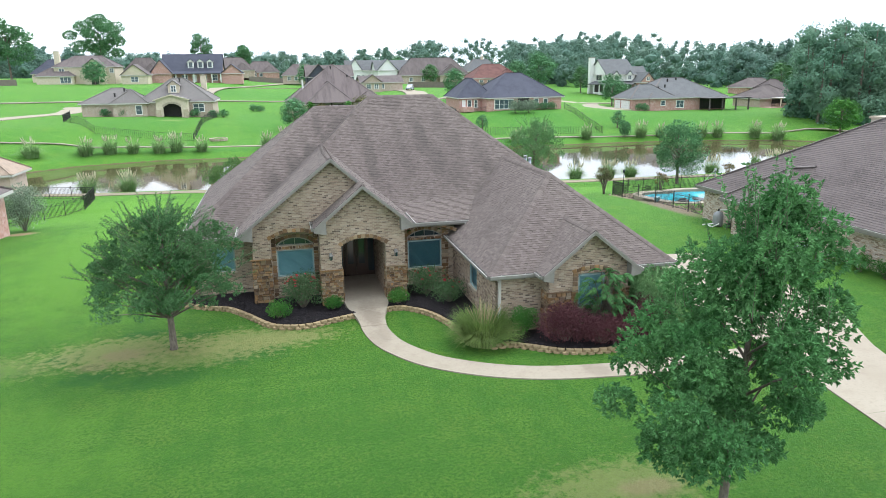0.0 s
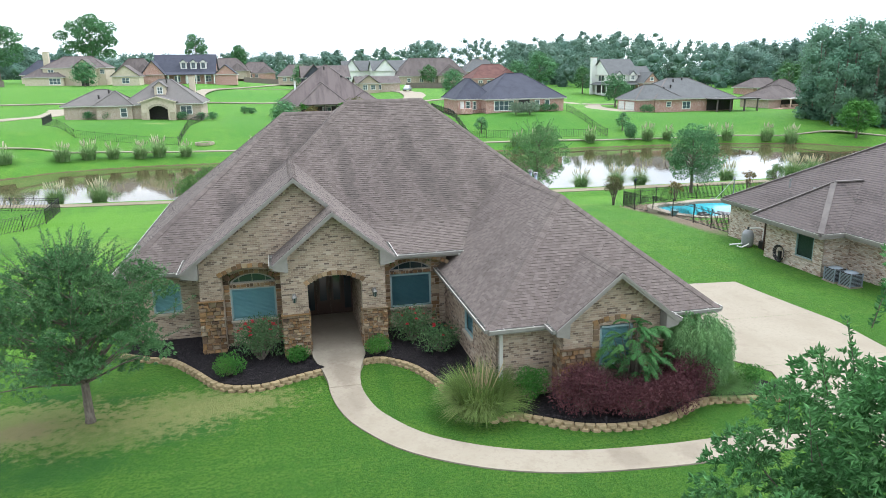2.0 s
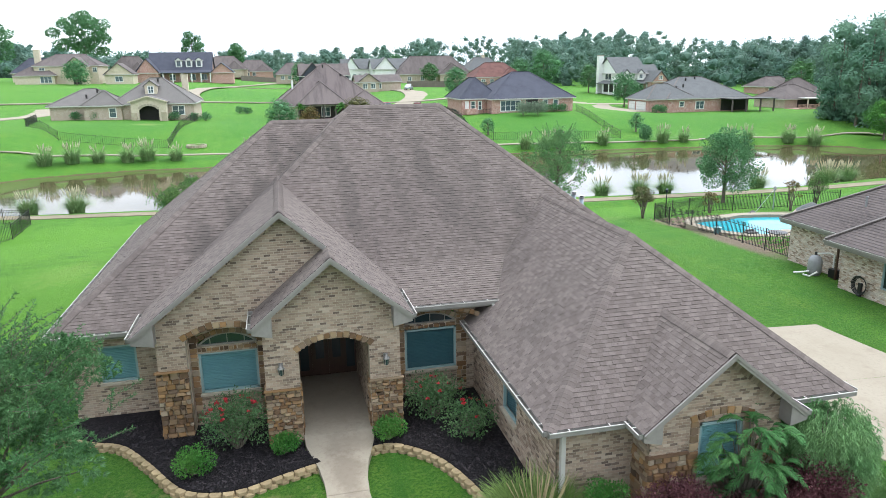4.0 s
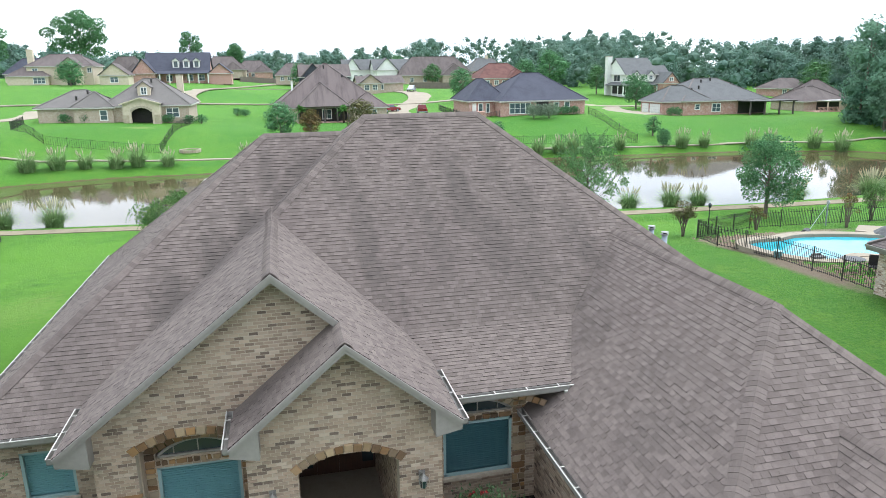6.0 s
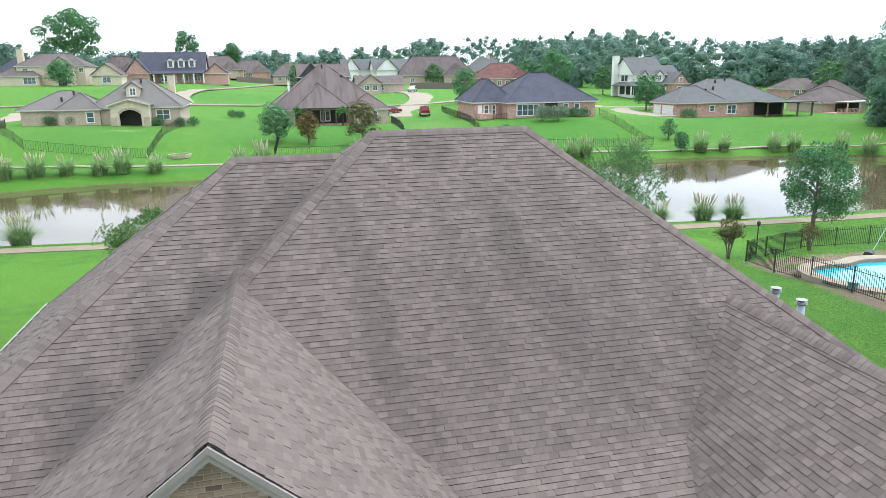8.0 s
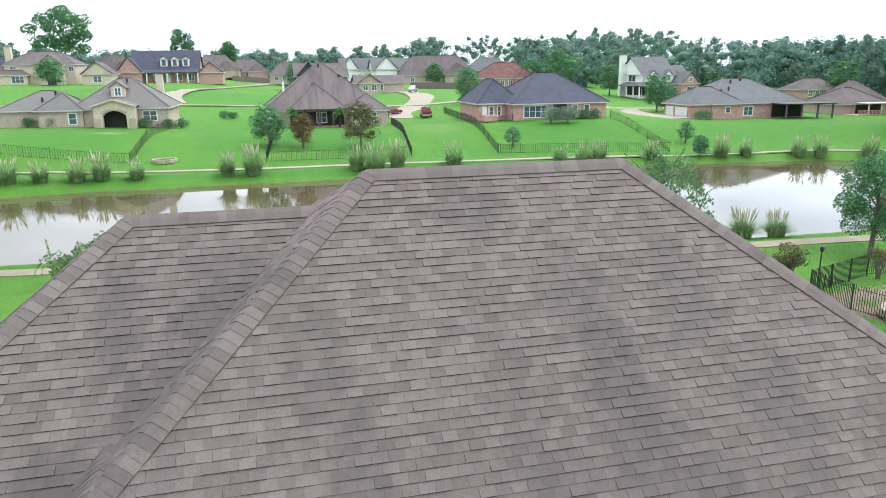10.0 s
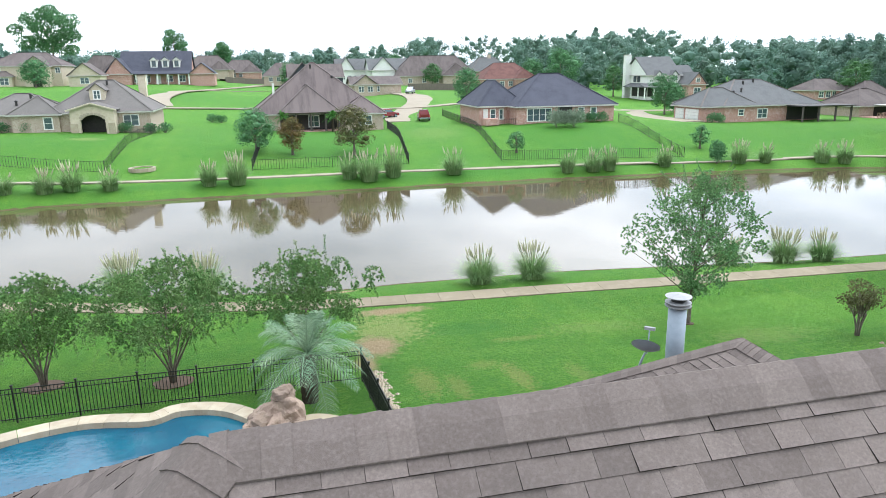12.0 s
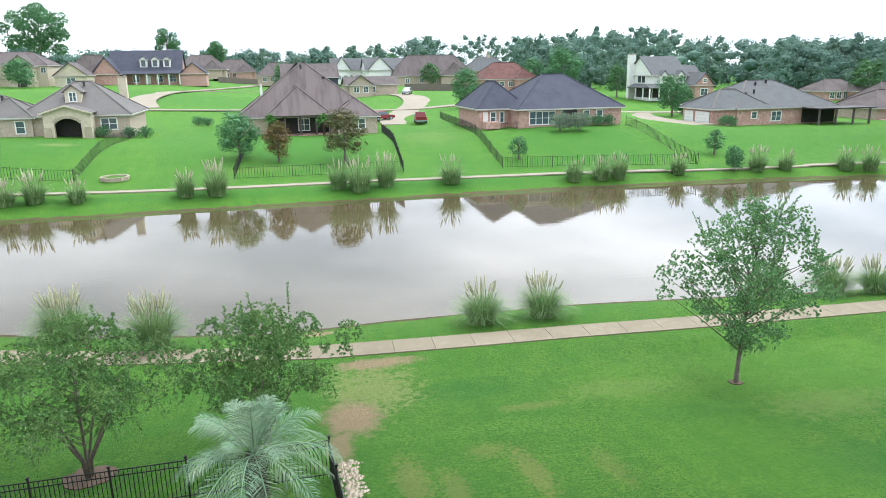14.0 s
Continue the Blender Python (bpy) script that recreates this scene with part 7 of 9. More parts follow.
def hip_faces(x0, y0, x1, y1, wh, zr, ridge="x", ins=None):
    cx, cy = (x0 + x1) / 2, (y0 + y1) / 2
    if ridge == "x":
        k = (y1 - y0) / 2 if ins is None else ins
        a, b = (x0 + k, cy, zr), (x1 - k, cy, zr)
        return [[a, b, (x1, y0, wh), (x0, y0, wh)], [b, a, (x0, y1, wh), (x1, y1, wh)], [a, (x0, y0, wh), (x0, y1, wh)], [b, (x1, y1, wh), (x1, y0, wh)]]
    k = (x1 - x0) / 2 if ins is None else ins
    a, b = (cx, y0 + k, zr), (cx, y1 - k, zr)
    return [[a, b, (x0, y1, wh), (x0, y0, wh)], [b, a, (x1, y0, wh), (x1, y1, wh)], [a, (x0, y0, wh), (x1, y0, wh)], [b, (x1, y1, wh), (x0, y1, wh)]]


CAPS = mat("ridge_shingle", (0.225, 0.2, 0.185), 0.92, var=[(1.2, (0.17, 0.15, 0.14), 0.4, 0.65)], spec=0.2)


def hip_caps(root, e, wh, zr, roofm, ridge="x", ins=None):
    """Cap shingles along the ridge and the four hips of a hipped roof."""
    a, b = hip_faces(*e, wh, zr, ridge, ins)[0][:2]
    x0, y0, x1, y1 = e
    near, far_ = ((x0, y0), (x0, y1)) if ridge == "x" else ((x0, y0), (x1, y0))
    other = ((x1, y0), (x1, y1)) if ridge == "x" else ((x0, y1), (x1, y1))
    Geo().beam((a[0], a[1], a[2] + 0.03), (b[0], b[1], b[2] + 0.03), 0.3, 0.07).make("ridge_cap", roofm, root)
    for p in (near, far_):
        Geo().beam((*p, wh + 0.03), (a[0], a[1], a[2] + 0.03), 0.28, 0.06).make("ridge_cap", roofm, root)
    for p in other:
        Geo().beam((*p, wh + 0.03), (b[0], b[1], b[2] + 0.03), 0.28, 0.06).make("ridge_cap", roofm, root)


def block(root, x0, y0, x1, y1, wh, zr, wall, roofm, ridge="x", ins=None, over=0.45, gable=False, lo=-0.8):
    """One wing of a house: brick box, fascia and hipped (or gabled) roof of courses."""
    Geo().box(x0, y0, lo, x1, y1, wh).make("wall", wall, root)
    e = (x0 - over, y0 - over, x1 + over, y1 + over)
    if gable:
        cx, cy = (x0 + x1) / 2, (y0 + y1) / 2
        if ridge == "x":
            fs = [[(e[0], cy, zr), (e[2], cy, zr), (e[2], e[1], wh), (e[0], e[1], wh)], [(e[2], cy, zr), (e[0], cy, zr), (e[0], e[3], wh), (e[2], e[3], wh)]]
            tri = [((x, y0, wh), (x, y1, wh), (x, cy, zr - 0.15)) for x in (x0, x1)]
        else:
            fs = [[(cx, e[1], zr), (cx, e[3], zr), (e[0], e[3], wh), (e[0], e[1], wh)], [(cx, e[3], zr), (cx, e[1], zr), (e[2], e[1], wh), (e[2], e[3], wh)]]
            tri = [((x0, y, wh), (x1, y, wh), (cx, y, zr - 0.15)) for y in (y0, y1)]
        for t in tri:
            mesh_ob("gable", t, [(0, 1, 2)], wall, root)
    else:
        fs = hip_faces(*e, wh, zr, ridge, ins)
        hip_caps(root, e, wh, zr, CAPS if roofm == GREYR else roofm, ridge, ins)
    for q in fs:
        Geo().slab(q, 0.16).make("roof", roofm, root)
    g = Geo()
    for a, b in (((e[0], e[1]), (e[2], e[1])), ((e[2], e[1]), (e[2], e[3])), ((e[0], e[1]), (e[0], e[3]))):
        g.beam((*a, wh - 0.12), (*b, wh - 0.12), 0.06, 0.2)
    g.make("fascia", GUTTER, root)
    Geo().box(e[0] + 0.02, e[1] + 0.02, wh - 0.22, e[2] - 0.02, e[3] - 0.02, wh - 0.17).make("soffit", TRIM, root)


def far_window(root, u0, u1, z0, z1, at, face="S", cols=2, rows=2, frame_m=None, pane_m=None):
    """A window with frame, panes and glazing bars on a wall facing south (-y) or west (-x)."""
    P = (lambda u, z, d: (u, at - d, z)) if face == "S" else (lambda u, z, d: (at - d, u, z))
    t = 0.07
    rim = [P(u, z, d) for d in (-0.03, 0.09) for k in (t, -t) for u, z in ((u0 - k, z0 - k), (u1 + k, z0 - k), (u1 + k, z1 + k), (u0 - k, z1 + k))]
    fs = []
    for k in range(4):
        n = (k + 1) % 4
        fs += [(k, n, 8 + n, 8 + k), (12 + k, 12 + n, 4 + n, 4 + k), (8 + k, 8 + n, 12 + n, 12 + k), (k, 4 + k, 4 + n, n)]
    w = mesh_ob("window", rim, fs, frame_m or WHITE, root)
    for k in range(1, cols):
        a = u0 + (u1 - u0) * k / cols
        Geo().beam(P(a, z0, 0.03), P(a, z1, 0.03), 0.09, 0.08, up=(0.6, 0.8, 0)).make("glazing_bar", frame_m or WHITE, w)
    for k in range(1, rows):
        z = z0 + (z1 - z0) * k / rows
        Geo().beam(P(u0, z, 0.03), P(u1, z, 0.03), 0.08, 0.05).make("glazing_bar", frame_m or WHITE, w)
    v = [P(u0, z0, 0.02), P(u1, z0, 0.02), P(u1, z1, 0.02), P(u0, z1, 0.02)]
    mesh_ob("pane", v, [(0, 1, 2, 3)], pane_m or PANE, w)


def chimney(root, x, y, z0, z1, w, m):
    Geo().box(x - w / 2, y - w / 2, z0, x + w / 2, y + w / 2, z1).make("chimney", m, root)
    Geo().box(x - w / 2 - 0.08, y - w / 2 - 0.08, z1, x + w / 2 + 0.08, y + w / 2 + 0.08, z1 + 0.15).make("chimney_cap", MORTAR, root)


def roof_vent(root, x, y, z):
    Geo().tube([(x, y, z - 0.4), (x, y, z + 0.15), (x, y, z + 0.2), (x, y, z + 0.35)], [0.16, 0.16, 0.28, 0.05], 8).make("roof_vent", SHADE, root)


def house_at(label, x, y, base=None):
    return thing("house", label, "house", (0, 0, ground(x, y) if base is None else base))


# steep brown-roofed house across the pond
h = house_at("brown-roofed brick house with a dark back porch", 8, 115, 0.9)
MAUVE = mat("mauve_shingle", (0.185, 0.15, 0.142), 0.92, var=[(0.5, (0.115, 0.094, 0.092), 0.46, 0.64, (1.8, 0.3, 0.3)), (7, (0.225, 0.185, 0.175), 0.45, 0.7)], bump=[(9, 0.3, 0.02)], spec=0.2)
block(h, -1.0, 117.0, 18.4, 135.0, 2.6, 10.3, TANB, MAUVE, "x", 9.9)
block(h, 12.6, 113.6, 18.4, 120.0, 2.6, 5.0, TANB, MAUVE, "x", 3.2)
for q in hip_faces(2.6, 113.2, 12.0, 126.0, 2.9, 6.9, "y", 5.0):
    Geo().slab(q, 0.16).make("roof", MAUVE, h)
hip_caps(h, (2.6, 113.2, 12.0, 126.0), 2.9, 6.9, BROWNR, "y", 5.0)
# dark sheet before the wall paints the porch's shade
Geo().box(2.9, 117.0 - 0.06, 0.0, 11.6, 117.0 - 0.02, 2.75).make("porch_screen", SHADE, h, "dark sheet painted as shade at the porch's back")
for x in (3.0, 5.2, 7.4, 9.6, 11.6):
    Geo().tube([(x, 113.7, -0.3), (x, 113.7, 2.75)], [0.16, 0.14], 8).make("column", BROWNR, h)
Geo().box(2.6, 113.3, -0.4, 12.0, 117, 0.1).make("porch_floor", PINK, h)
far_window(h, 14.6, 16.6, 0.8, 2.2, 113.6)
far_window(h, 7.2, 8.8, 0.5, 2.2, 116.93)
chimney(h, 2.2, 121, 4.0, 7.2, 0.35, WHITE)
roof_vent(h, 8.3, 124, 9.7)
roof_vent(h, 11.6, 123, 7.9)
roof_vent(h, 7.4, 119, 6.2)

# slate-roofed red brick house
h = house_at("red brick house with a slate-blue hipped roof", 40, 103, 1.9)
block(h, 31.9, 107.0, 38.9, 118.0, 2.5, 6.2, PINK, SLATE, "y", 4.0)
block(h, 36.6, 103.6, 52.1, 118.0, 2.5, 7.1, PINK, SLATE, "x", 6.6)
far_window(h, 38.2, 42.0, 0.3, 2.1, 103.6, cols=4)
Geo().box(43.0, 103.52, 0.0, 45.3, 103.6, 2.3).make("porch_screen", SHADE, h)
far_window(h, 46.3, 47.2, 0.4, 2.1, 103.6, cols=1)
far_window(h, 48.3, 49.2, 0.4, 2.1, 103.6, cols=1)
far_window(h, 35.0, 35.6, 0.5, 2.0, 107.0, cols=1)
far_window(h, 33.6, 34.4, 0.5, 2.0, 107.0, cols=1)
Geo().box(32.5, 106.93, 0.0, 33.2, 107.0, 2.05).make("door", WHITE, h)
Geo().box(32.2, 104.6, -0.2, 34.2, 106.4, 0.75).make("hot_tub", PINK, h, "red-brown wooden tub surround")
iron_fence("black railings at a patio edge", [(34.4, 104.3), (36.5, 104.0)], 1.0, 1.5, 0.25, simple=True)

# grey-roofed house with garage
h = house_at("red brick house with a white garage door and grey roof", 75, 106, 0.95)
block(h, 68.9, 106.3, 79.0, 114.2, 2.5, 5.3, PINK, GREYR, "x", 4.2)
block(h, 73.0, 106.1, 91.0, 120.5, 2.52, 6.5, PINK, GREYR, "x", 7.0)
for a, b in ((107.0, 110.6), (111.2, 113.6)):
    door_g = Geo().box(68.8, a, -0.1, 68.9, b, 2.0).make("garage_door", WHITE, h)
    for k in range(1, 4):
        Geo().box(68.78, a, 0.5 * k - 0.02, 68.8, b, 0.5 * k + 0.01).make("seam", GUTTER, door_g)
far_window(h, 75.6, 76.6, 0.9, 1.9, 106.1, cols=1)
far_window(h, 79.2, 81.0, 0.4, 1.9, 106.1)
Geo().box(84.2, 101.6, 2.25, 94.2, 106.0, 2.42).make("patio_roof", SHADE, h, "flat dark patio roof")
# shade under the patio roof, painted as a dark sheet on the wall
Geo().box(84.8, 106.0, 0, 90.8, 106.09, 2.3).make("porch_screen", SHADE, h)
for x in (84.6, 87.6, 90.8, 93.8):
    Geo().box(x - 0.12, 102.0, -0.3, x + 0.12, 102.24, 2.3).make("post", BROWNR, h)
for x, y, z in ((82.6, 112.4, 6.3), (80.2, 111.8, 6.0), (78.3, 109.5, 4.9), (76.5, 109.0, 4.5)):
    roof_vent(h, x, y, z)

# tan house with arched porch
h = house_at("tan brick house with an arched stone porch and dormer", -25, 113, 2.05)
TAUPE = mat("taupe_shingle", (0.2, 0.185, 0.172), 0.92, var=[(0.6, (0.165, 0.152, 0.142), 0.4, 0.65), (7, (0.235, 0.218, 0.2), 0.45, 0.7)], bump=[(9, 0.3, 0.02)], spec=0.2)
block(h, -28.4, 113.8, -15.2, 126.5, 2.6, 6.9, TANB, TAUPE, "x", 6.0)
block(h, -38.6, 114.6, -27.5, 125.0, 2.5, 5.2, TANB, TAUPE, "x", 5.0)
block(h, -33.0, 113.4, -27.0, 119.0, 2.5, 5.0, TANB, TAUPE, "y", 3.2)
pc = Geo()
az = arch_z(-22.3, 1.6, 1.6, 0.7)
xs = [-23.9 + 3.2 * k / 16 for k in range(17)]
pc.box(-25.1, 111.4, -0.5, -23.9, 112.0, 3.0).box(-20.7, 111.4, -0.5, -19.5, 112.0, 3.0)
for a, b in zip(xs, xs[1:]):
    z = (az(a) + az(b)) / 2
    pc.box(a, 111.4, z, b, 112.0, 3.0)
pc.box(-25.1, 112.0, -0.5, -24.6, 113.9, 3.0).box(-20.0, 112.0, -0.5, -19.5, 113.9, 3.0)
pc.make("porch", CREAM, h, "cream stone arch")
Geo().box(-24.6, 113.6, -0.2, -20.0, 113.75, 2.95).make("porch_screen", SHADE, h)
mesh_ob("gable", [(-25.1, 111.4, 3.0), (-19.5, 111.4, 3.0), (-22.3, 111.4, 3.8)], [(0, 1, 2)], CREAM, h)
for s_ in (-1, 1):
    Geo().slab([(-22.3, 111.0, 4.0), (-22.3, 117.5, 4.0), (-22.3 + s_ * 3.2, 116.0, 3.02), (-22.3 + s_ * 3.2, 111.0, 3.02)], 0.14).make("roof", TAUPE, h)
    Geo().beam((-22.3, 110.96, 3.9), (-22.3 + s_ * 3.2, 110.96, 2.92), 0.08, 0.2).make("fascia", CREAM, h)
    Geo().box(-22.3 + s_ * 2.4 - 0.45, 111.2, -0.5, -22.3 + s_ * 2.4 + 0.45, 111.38, 1.2).make("pier", COPING, h, "pale stone pier")
for k in range(9):
    a = math.pi * (0.12 + 0.76 * k / 8)
    Geo().box(-22.3 - 1.6 * math.cos(a) - 0.2, 111.3, 1.6 + 0.85 * math.sin(a) - 0.12, -22.3 - 1.6 * math.cos(a) + 0.2, 111.41, 1.6 + 0.85 * math.sin(a) + 0.2).make("arch_stone", MORTAR, h)
dm = Geo().box(-23.3, 115.8, 3.9, -21.3, 119.5, 5.6).make("dormer", CREAM, h)
mesh_ob("gable", [(-23.3, 115.8, 5.6), (-21.3, 115.8, 5.6), (-22.3, 115.8, 6.4)], [(0, 1, 2)], CREAM, h)
for s in (-1, 1):
    Geo().slab([(-22.3, 115.5, 6.55), (-22.3, 120, 6.55), (-22.3 + s * 1.3, 120, 5.5), (-22.3 + s * 1.3, 115.5, 5.5)], 0.1).make("roof", TAUPE, h)
far_window(h, -22.75, -21.85, 4.3, 5.5, 115.8)
far_window(h, -18.8, -16.8, 0.6, 2.1, 113.8)
far_window(h, -29.0, -27.9, 0.4, 2.0, 113.4, cols=1)
chimney(h, -17.5, 124.5, 3.5, 7.3, 1.1, CREAM)
for x, y, z in ((-31.5, 118.0, 4.9), (-21.4, 118.8, 6.6), (-33.0, 116.5, 4.0)):
    roof_vent(h, x, y, z)

# brown-roofed house at the wood's edge
h = house_at("brown-roofed brick house at the wood's edge", 98, 108, 0.8)
block(h, 100.6, 107.5, 110.4, 117.0, 1.95, 4.7, TANB, BROWNR, "x", 4.6)
block(h, 105.5, 111.5, 115.0, 121.0, 2.0, 5.9, TANB, BROWNR, "x", 4.5)
Geo().box(103.4, 104.4, 2.0, 109.6, 107.3, 2.14).make("patio_roof", GUTTER, h, "pale flat patio roof")
for x in (103.8, 106.5, 109.2):
    Geo().box(x - 0.1, 104.6, -0.3, x + 0.1, 104.8, 2.02).make("post", CREAM, h)
Geo().box(103.6, 107.4, 0, 109.2, 107.48, 1.95).make("porch_screen", SHADE, h)
deck = Geo().box(100.6, 103.6, -0.3, 106.0, 107.4, 0.12).make("deck", PINK, h, "red timber deck")
for k in range(19):
    Geo().box(100.65 + k * 0.29, 103.6, 0.12, 100.75 + k * 0.29, 103.66, 0.85).make("baluster", PINK, deck)
Geo().box(100.6, 103.58, 0.85, 106.0, 103.68, 0.95).make("rail", PINK, deck)

# white two-storey house
h = house_at("white two-storey house with a tall chimney", 92, 160, 2.9)
block(h, 88.6, 158.0, 97.2, 170.0, 5.0, 9.3, WHITE, GREYR, "x", gable=True)
block(h, 96.5, 158.6, 102.4, 169.0, 3.2, 7.2, WHITE, GREYR, "x", gable=True)
block(h, 96.4, 153.0, 101.0, 160.0, 2.8, 5.6, PINK, GREYR, "y", gable=True, over=0.35)
Geo().slab([(86.4, 155.4, 2.3), (96.6, 155.4, 2.3), (96.6, 158.0, 3.1), (86.4, 158.0, 3.1)], 0.15).make("roof", GREYR, h)
Geo().slab([(86.4, 155.4, 2.3), (86.4, 166.0, 2.3), (88.6, 166.0, 3.1), (88.6, 158.0, 3.1)], 0.15).make("roof", GREYR, h)
Geo().box(88.7, 157.9, 0, 96.3, 157.98, 2.5).make("porch_screen", SHADE, h)
Geo().box(88.5, 158.2, 0, 88.58, 166.0, 2.5).make("porch_screen", SHADE, h)
for x, y in ((86.6, 155.6), (89.0, 155.6), (91.4, 155.6), (93.8, 155.6), (96.2, 155.6), (86.6, 158.6), (86.6, 162.0), (86.6, 165.6)):
    Geo().box(x - 0.12, y - 0.12, -0.3, x + 0.12, y + 0.12, 2.3).make("column", WHITE, h)
chimney(h, 87.9, 167.0, -0.5, 9.7, 1.4, WHITE)
for y in (161.6, 163.4):
    far_window(h, y, y + 1.2, 3.4, 4.9, 88.6, face="W", frame_m=SHADE)
for x in (90.0, 94.2):
    block(h, x, 157.0, x + 1.8, 161.0, 4.9, 6.1, WHITE, GREYR, "y", gable=True, over=0.25, lo=3.2)
    far_window(h, x + 0.4, x + 1.4, 3.6, 4.7, 157.0)
far_window(h, 97.8, 99.6, 0.5, 2.0, 153.0)
far_window(h, 98.2, 99.2, 3.3, 4.2, 153.0)

# blue-roofed house with three dormers
h = house_at("brick house with a dark blue roof and three white dormers", -31, 236, 6.9)
block(h, -41.0, 233.0, -21.5, 246.0, 3.2, 9.6, PINK, SLATE, "x", gable=True)
block(h, -44.5, 229.0, -37.6, 240.0, 3.0, 7.6, PINK, SLATE, "y", gable=True)
block(h, -21.5, 231.5, -14.5, 240.0, 2.8, 6.0, PINK, SLATE, "y", gable=True)
Geo().slab([(-39.5, 229.8, 2.9), (-21.5, 229.8, 2.9), (-21.5, 233.4, 3.8), (-39.5, 233.4, 3.8)], 0.15).make("roof", SLATE, h)
for k in range(7):
    Geo().box(-39.4 + 2.95 * k - 0.16, 230.0, -0.3, -39.4 + 2.95 * k + 0.16, 230.3, 2.9).make("column", WHITE, h)
for k in range(3):
    x = -32.7 + 3.2 * k
    block(h, x, 234.2, x + 2.0, 238.5, 6.9, 7.9, WHITE, SLATE, "y", gable=True, over=0.25, lo=4.2)
    far_window(h, x + 0.5, x + 1.5, 5.0, 6.6, 234.2, frame_m=GREYR)
for x in (-38.4, -34.8, -28.4, -24.8):
    far_window(h, x, x + 1.8, 0.5, 2.4, 233.0)
Geo().box(-31.4, 232.9, 0, -30.0, 233.0, 2.4).make("door", WHITE, h)

# cream two-storey house
h = house_at("cream stucco two-storey house with a chimney", -64, 221, 6.8)
block(h, -72.0, 222.0, -54.0, 236.0, 5.6, 9.2, CREAM, BROWNR, "x", 5.5)
block(h, -62.5, 219.0, -56.5, 226.0, 5.4, 8.2, CREAM, BROWNR, "y", gable=True)
block(h, -77.0, 220.0, -66.0, 228.0, 2.8, 5.4, CREAM, BROWNR, "x", 4.0)
block(h, -51.5, 218.0, -43.5, 226.0, 2.8, 6.2, CREAM, BROWNR, "y", gable=True)
far_window(h, -70.0, -66.8, 0.6, 2.4, 220.0, cols=3)
far_window(h, -70.5, -69.0, 3.6, 5.0, 222.0)
far_window(h, -55.5, -54.3, 3.6, 5.0, 222.0)
Geo().box(-60.6, 218.9, 0, -58.4, 219.0, 4.2).make("porch_screen", SHADE, h)
far_window(h, -48.6, -46.4, 0.6, 2.2, 218.0)
chimney(h, -71.6, 226, 0, 10.4, 1.6, CREAM)

# further roofs of the estate
FARROWS = [
    ("brown-roofed brick house behind the others", -30, -12, 290, 8.4, 2.6, 8.0, TANB, BROWNR, 0), ("low brown-roofed house on the estate", -17.5, -1.5, 300, 7.4, 2.6, 7.4, PINK, BROWNR, 0),
    ("brown-roofed house with a white garage door", -0.4, 14.4, 262, 6.0, 2.6, 7.0, TANB, BROWNR, 1), ("dark green house with white gable trim", 7.0, 22.5, 215, 4.6, 3.6, 8.4, SLATE, BROWNR, 2),
    ("grey-roofed house with white gables", 25, 37.5, 262, 6.2, 4.0, 9.0, WHITE, GREYR, 2), ("pale grey two-gabled house", 35.3, 52.4, 250, 6.0, 4.0, 9.0, WHITE, GREYR, 2),
    ("tan brick house with a brown roof and carport", 22.2, 35.2, 190, 3.8, 2.6, 5.6, TANB, BROWNR, 2), ("large brown-roofed brick house", 43.5, 70.2, 240, 5.0, 3.0, 9.6, TANB, BROWNR, 0),
    ("grey-roofed house with a chimney", 77.5, 93.4, 270, 6.0, 3.2, 8.4, TANB, GREYR, 0), ("house with a red-brown roof", 62.5, 79, 205, 4.2, 2.8, 7.4, PINK, REDR, 0),
    ("tan-roofed house beside the woods", 101.5, 115.5, 270, 6.8, 3.2, 8.6, TANB, BROWNR, 0), ("brown-roofed house with small dormers", -59.4, -45.5, 262, 7.4, 3.0, 8.6, PINK, BROWNR, 0),
    ("grey-blue roofed house at the estate's edge", -84, -70, 240, 7.4, 3.0, 7.8, CREAM, SLATE, 0), ("brown house deep among the trees", 128.5, 139.5, 150, 1.4, 2.4, 5.0, PINK, BROWNR, 0),
]
for lab, x0, x1, y, base, wh, zr, wl2, rf, kind_ in FARROWS:
    h = house_at(lab, (x0 + x1) / 2, y, base)
    d = min(14.0, (x1 - x0) * 0.8)
    if kind_ == 2:
        block(h, x0, y, x1, y + d, wh, zr - 1.0, wl2, rf, "x", gable=True)
        m = x0 + (x1 - x0) * 0.32
        block(h, x0 + 0.5, y - 2.0, m + (m - x0) * 0.5, y + 5, wh, zr - 0.6, wl2, rf, "y", gable=True)
    else:
        block(h, x0, y, x1, y + d, wh, zr, wl2, rf, "x", d * 0.42)
        block(h, x0 + (x1 - x0) * 0.55, y - 2.5, x0 + (x1 - x0) * 0.92, y + 4, wh, wh + (zr - wh) * 0.6, wl2, rf, "y", 2.6)
    w = x1 - x0
    if kind_ == 1:
        Geo().box(x0 + w * 0.6, y - 2.6, -0.2, x0 + w * 0.86, y - 2.5, 2.0).make("garage_door", WHITE, h)
    for q in (0.12, 0.3, 0.46):
        yy = y if kind_ != 2 or q > 0.45 else y - 2.0
        far_window(h, x0 + w * q, x0 + w * q + 1.3, 0.7, 2.1, yy)
    if lab.endswith("chimney"):
        chimney(h, x0 + w * 0.55, y + d * 0.5, 4, zr + 0.9, 1.2, CREAM)

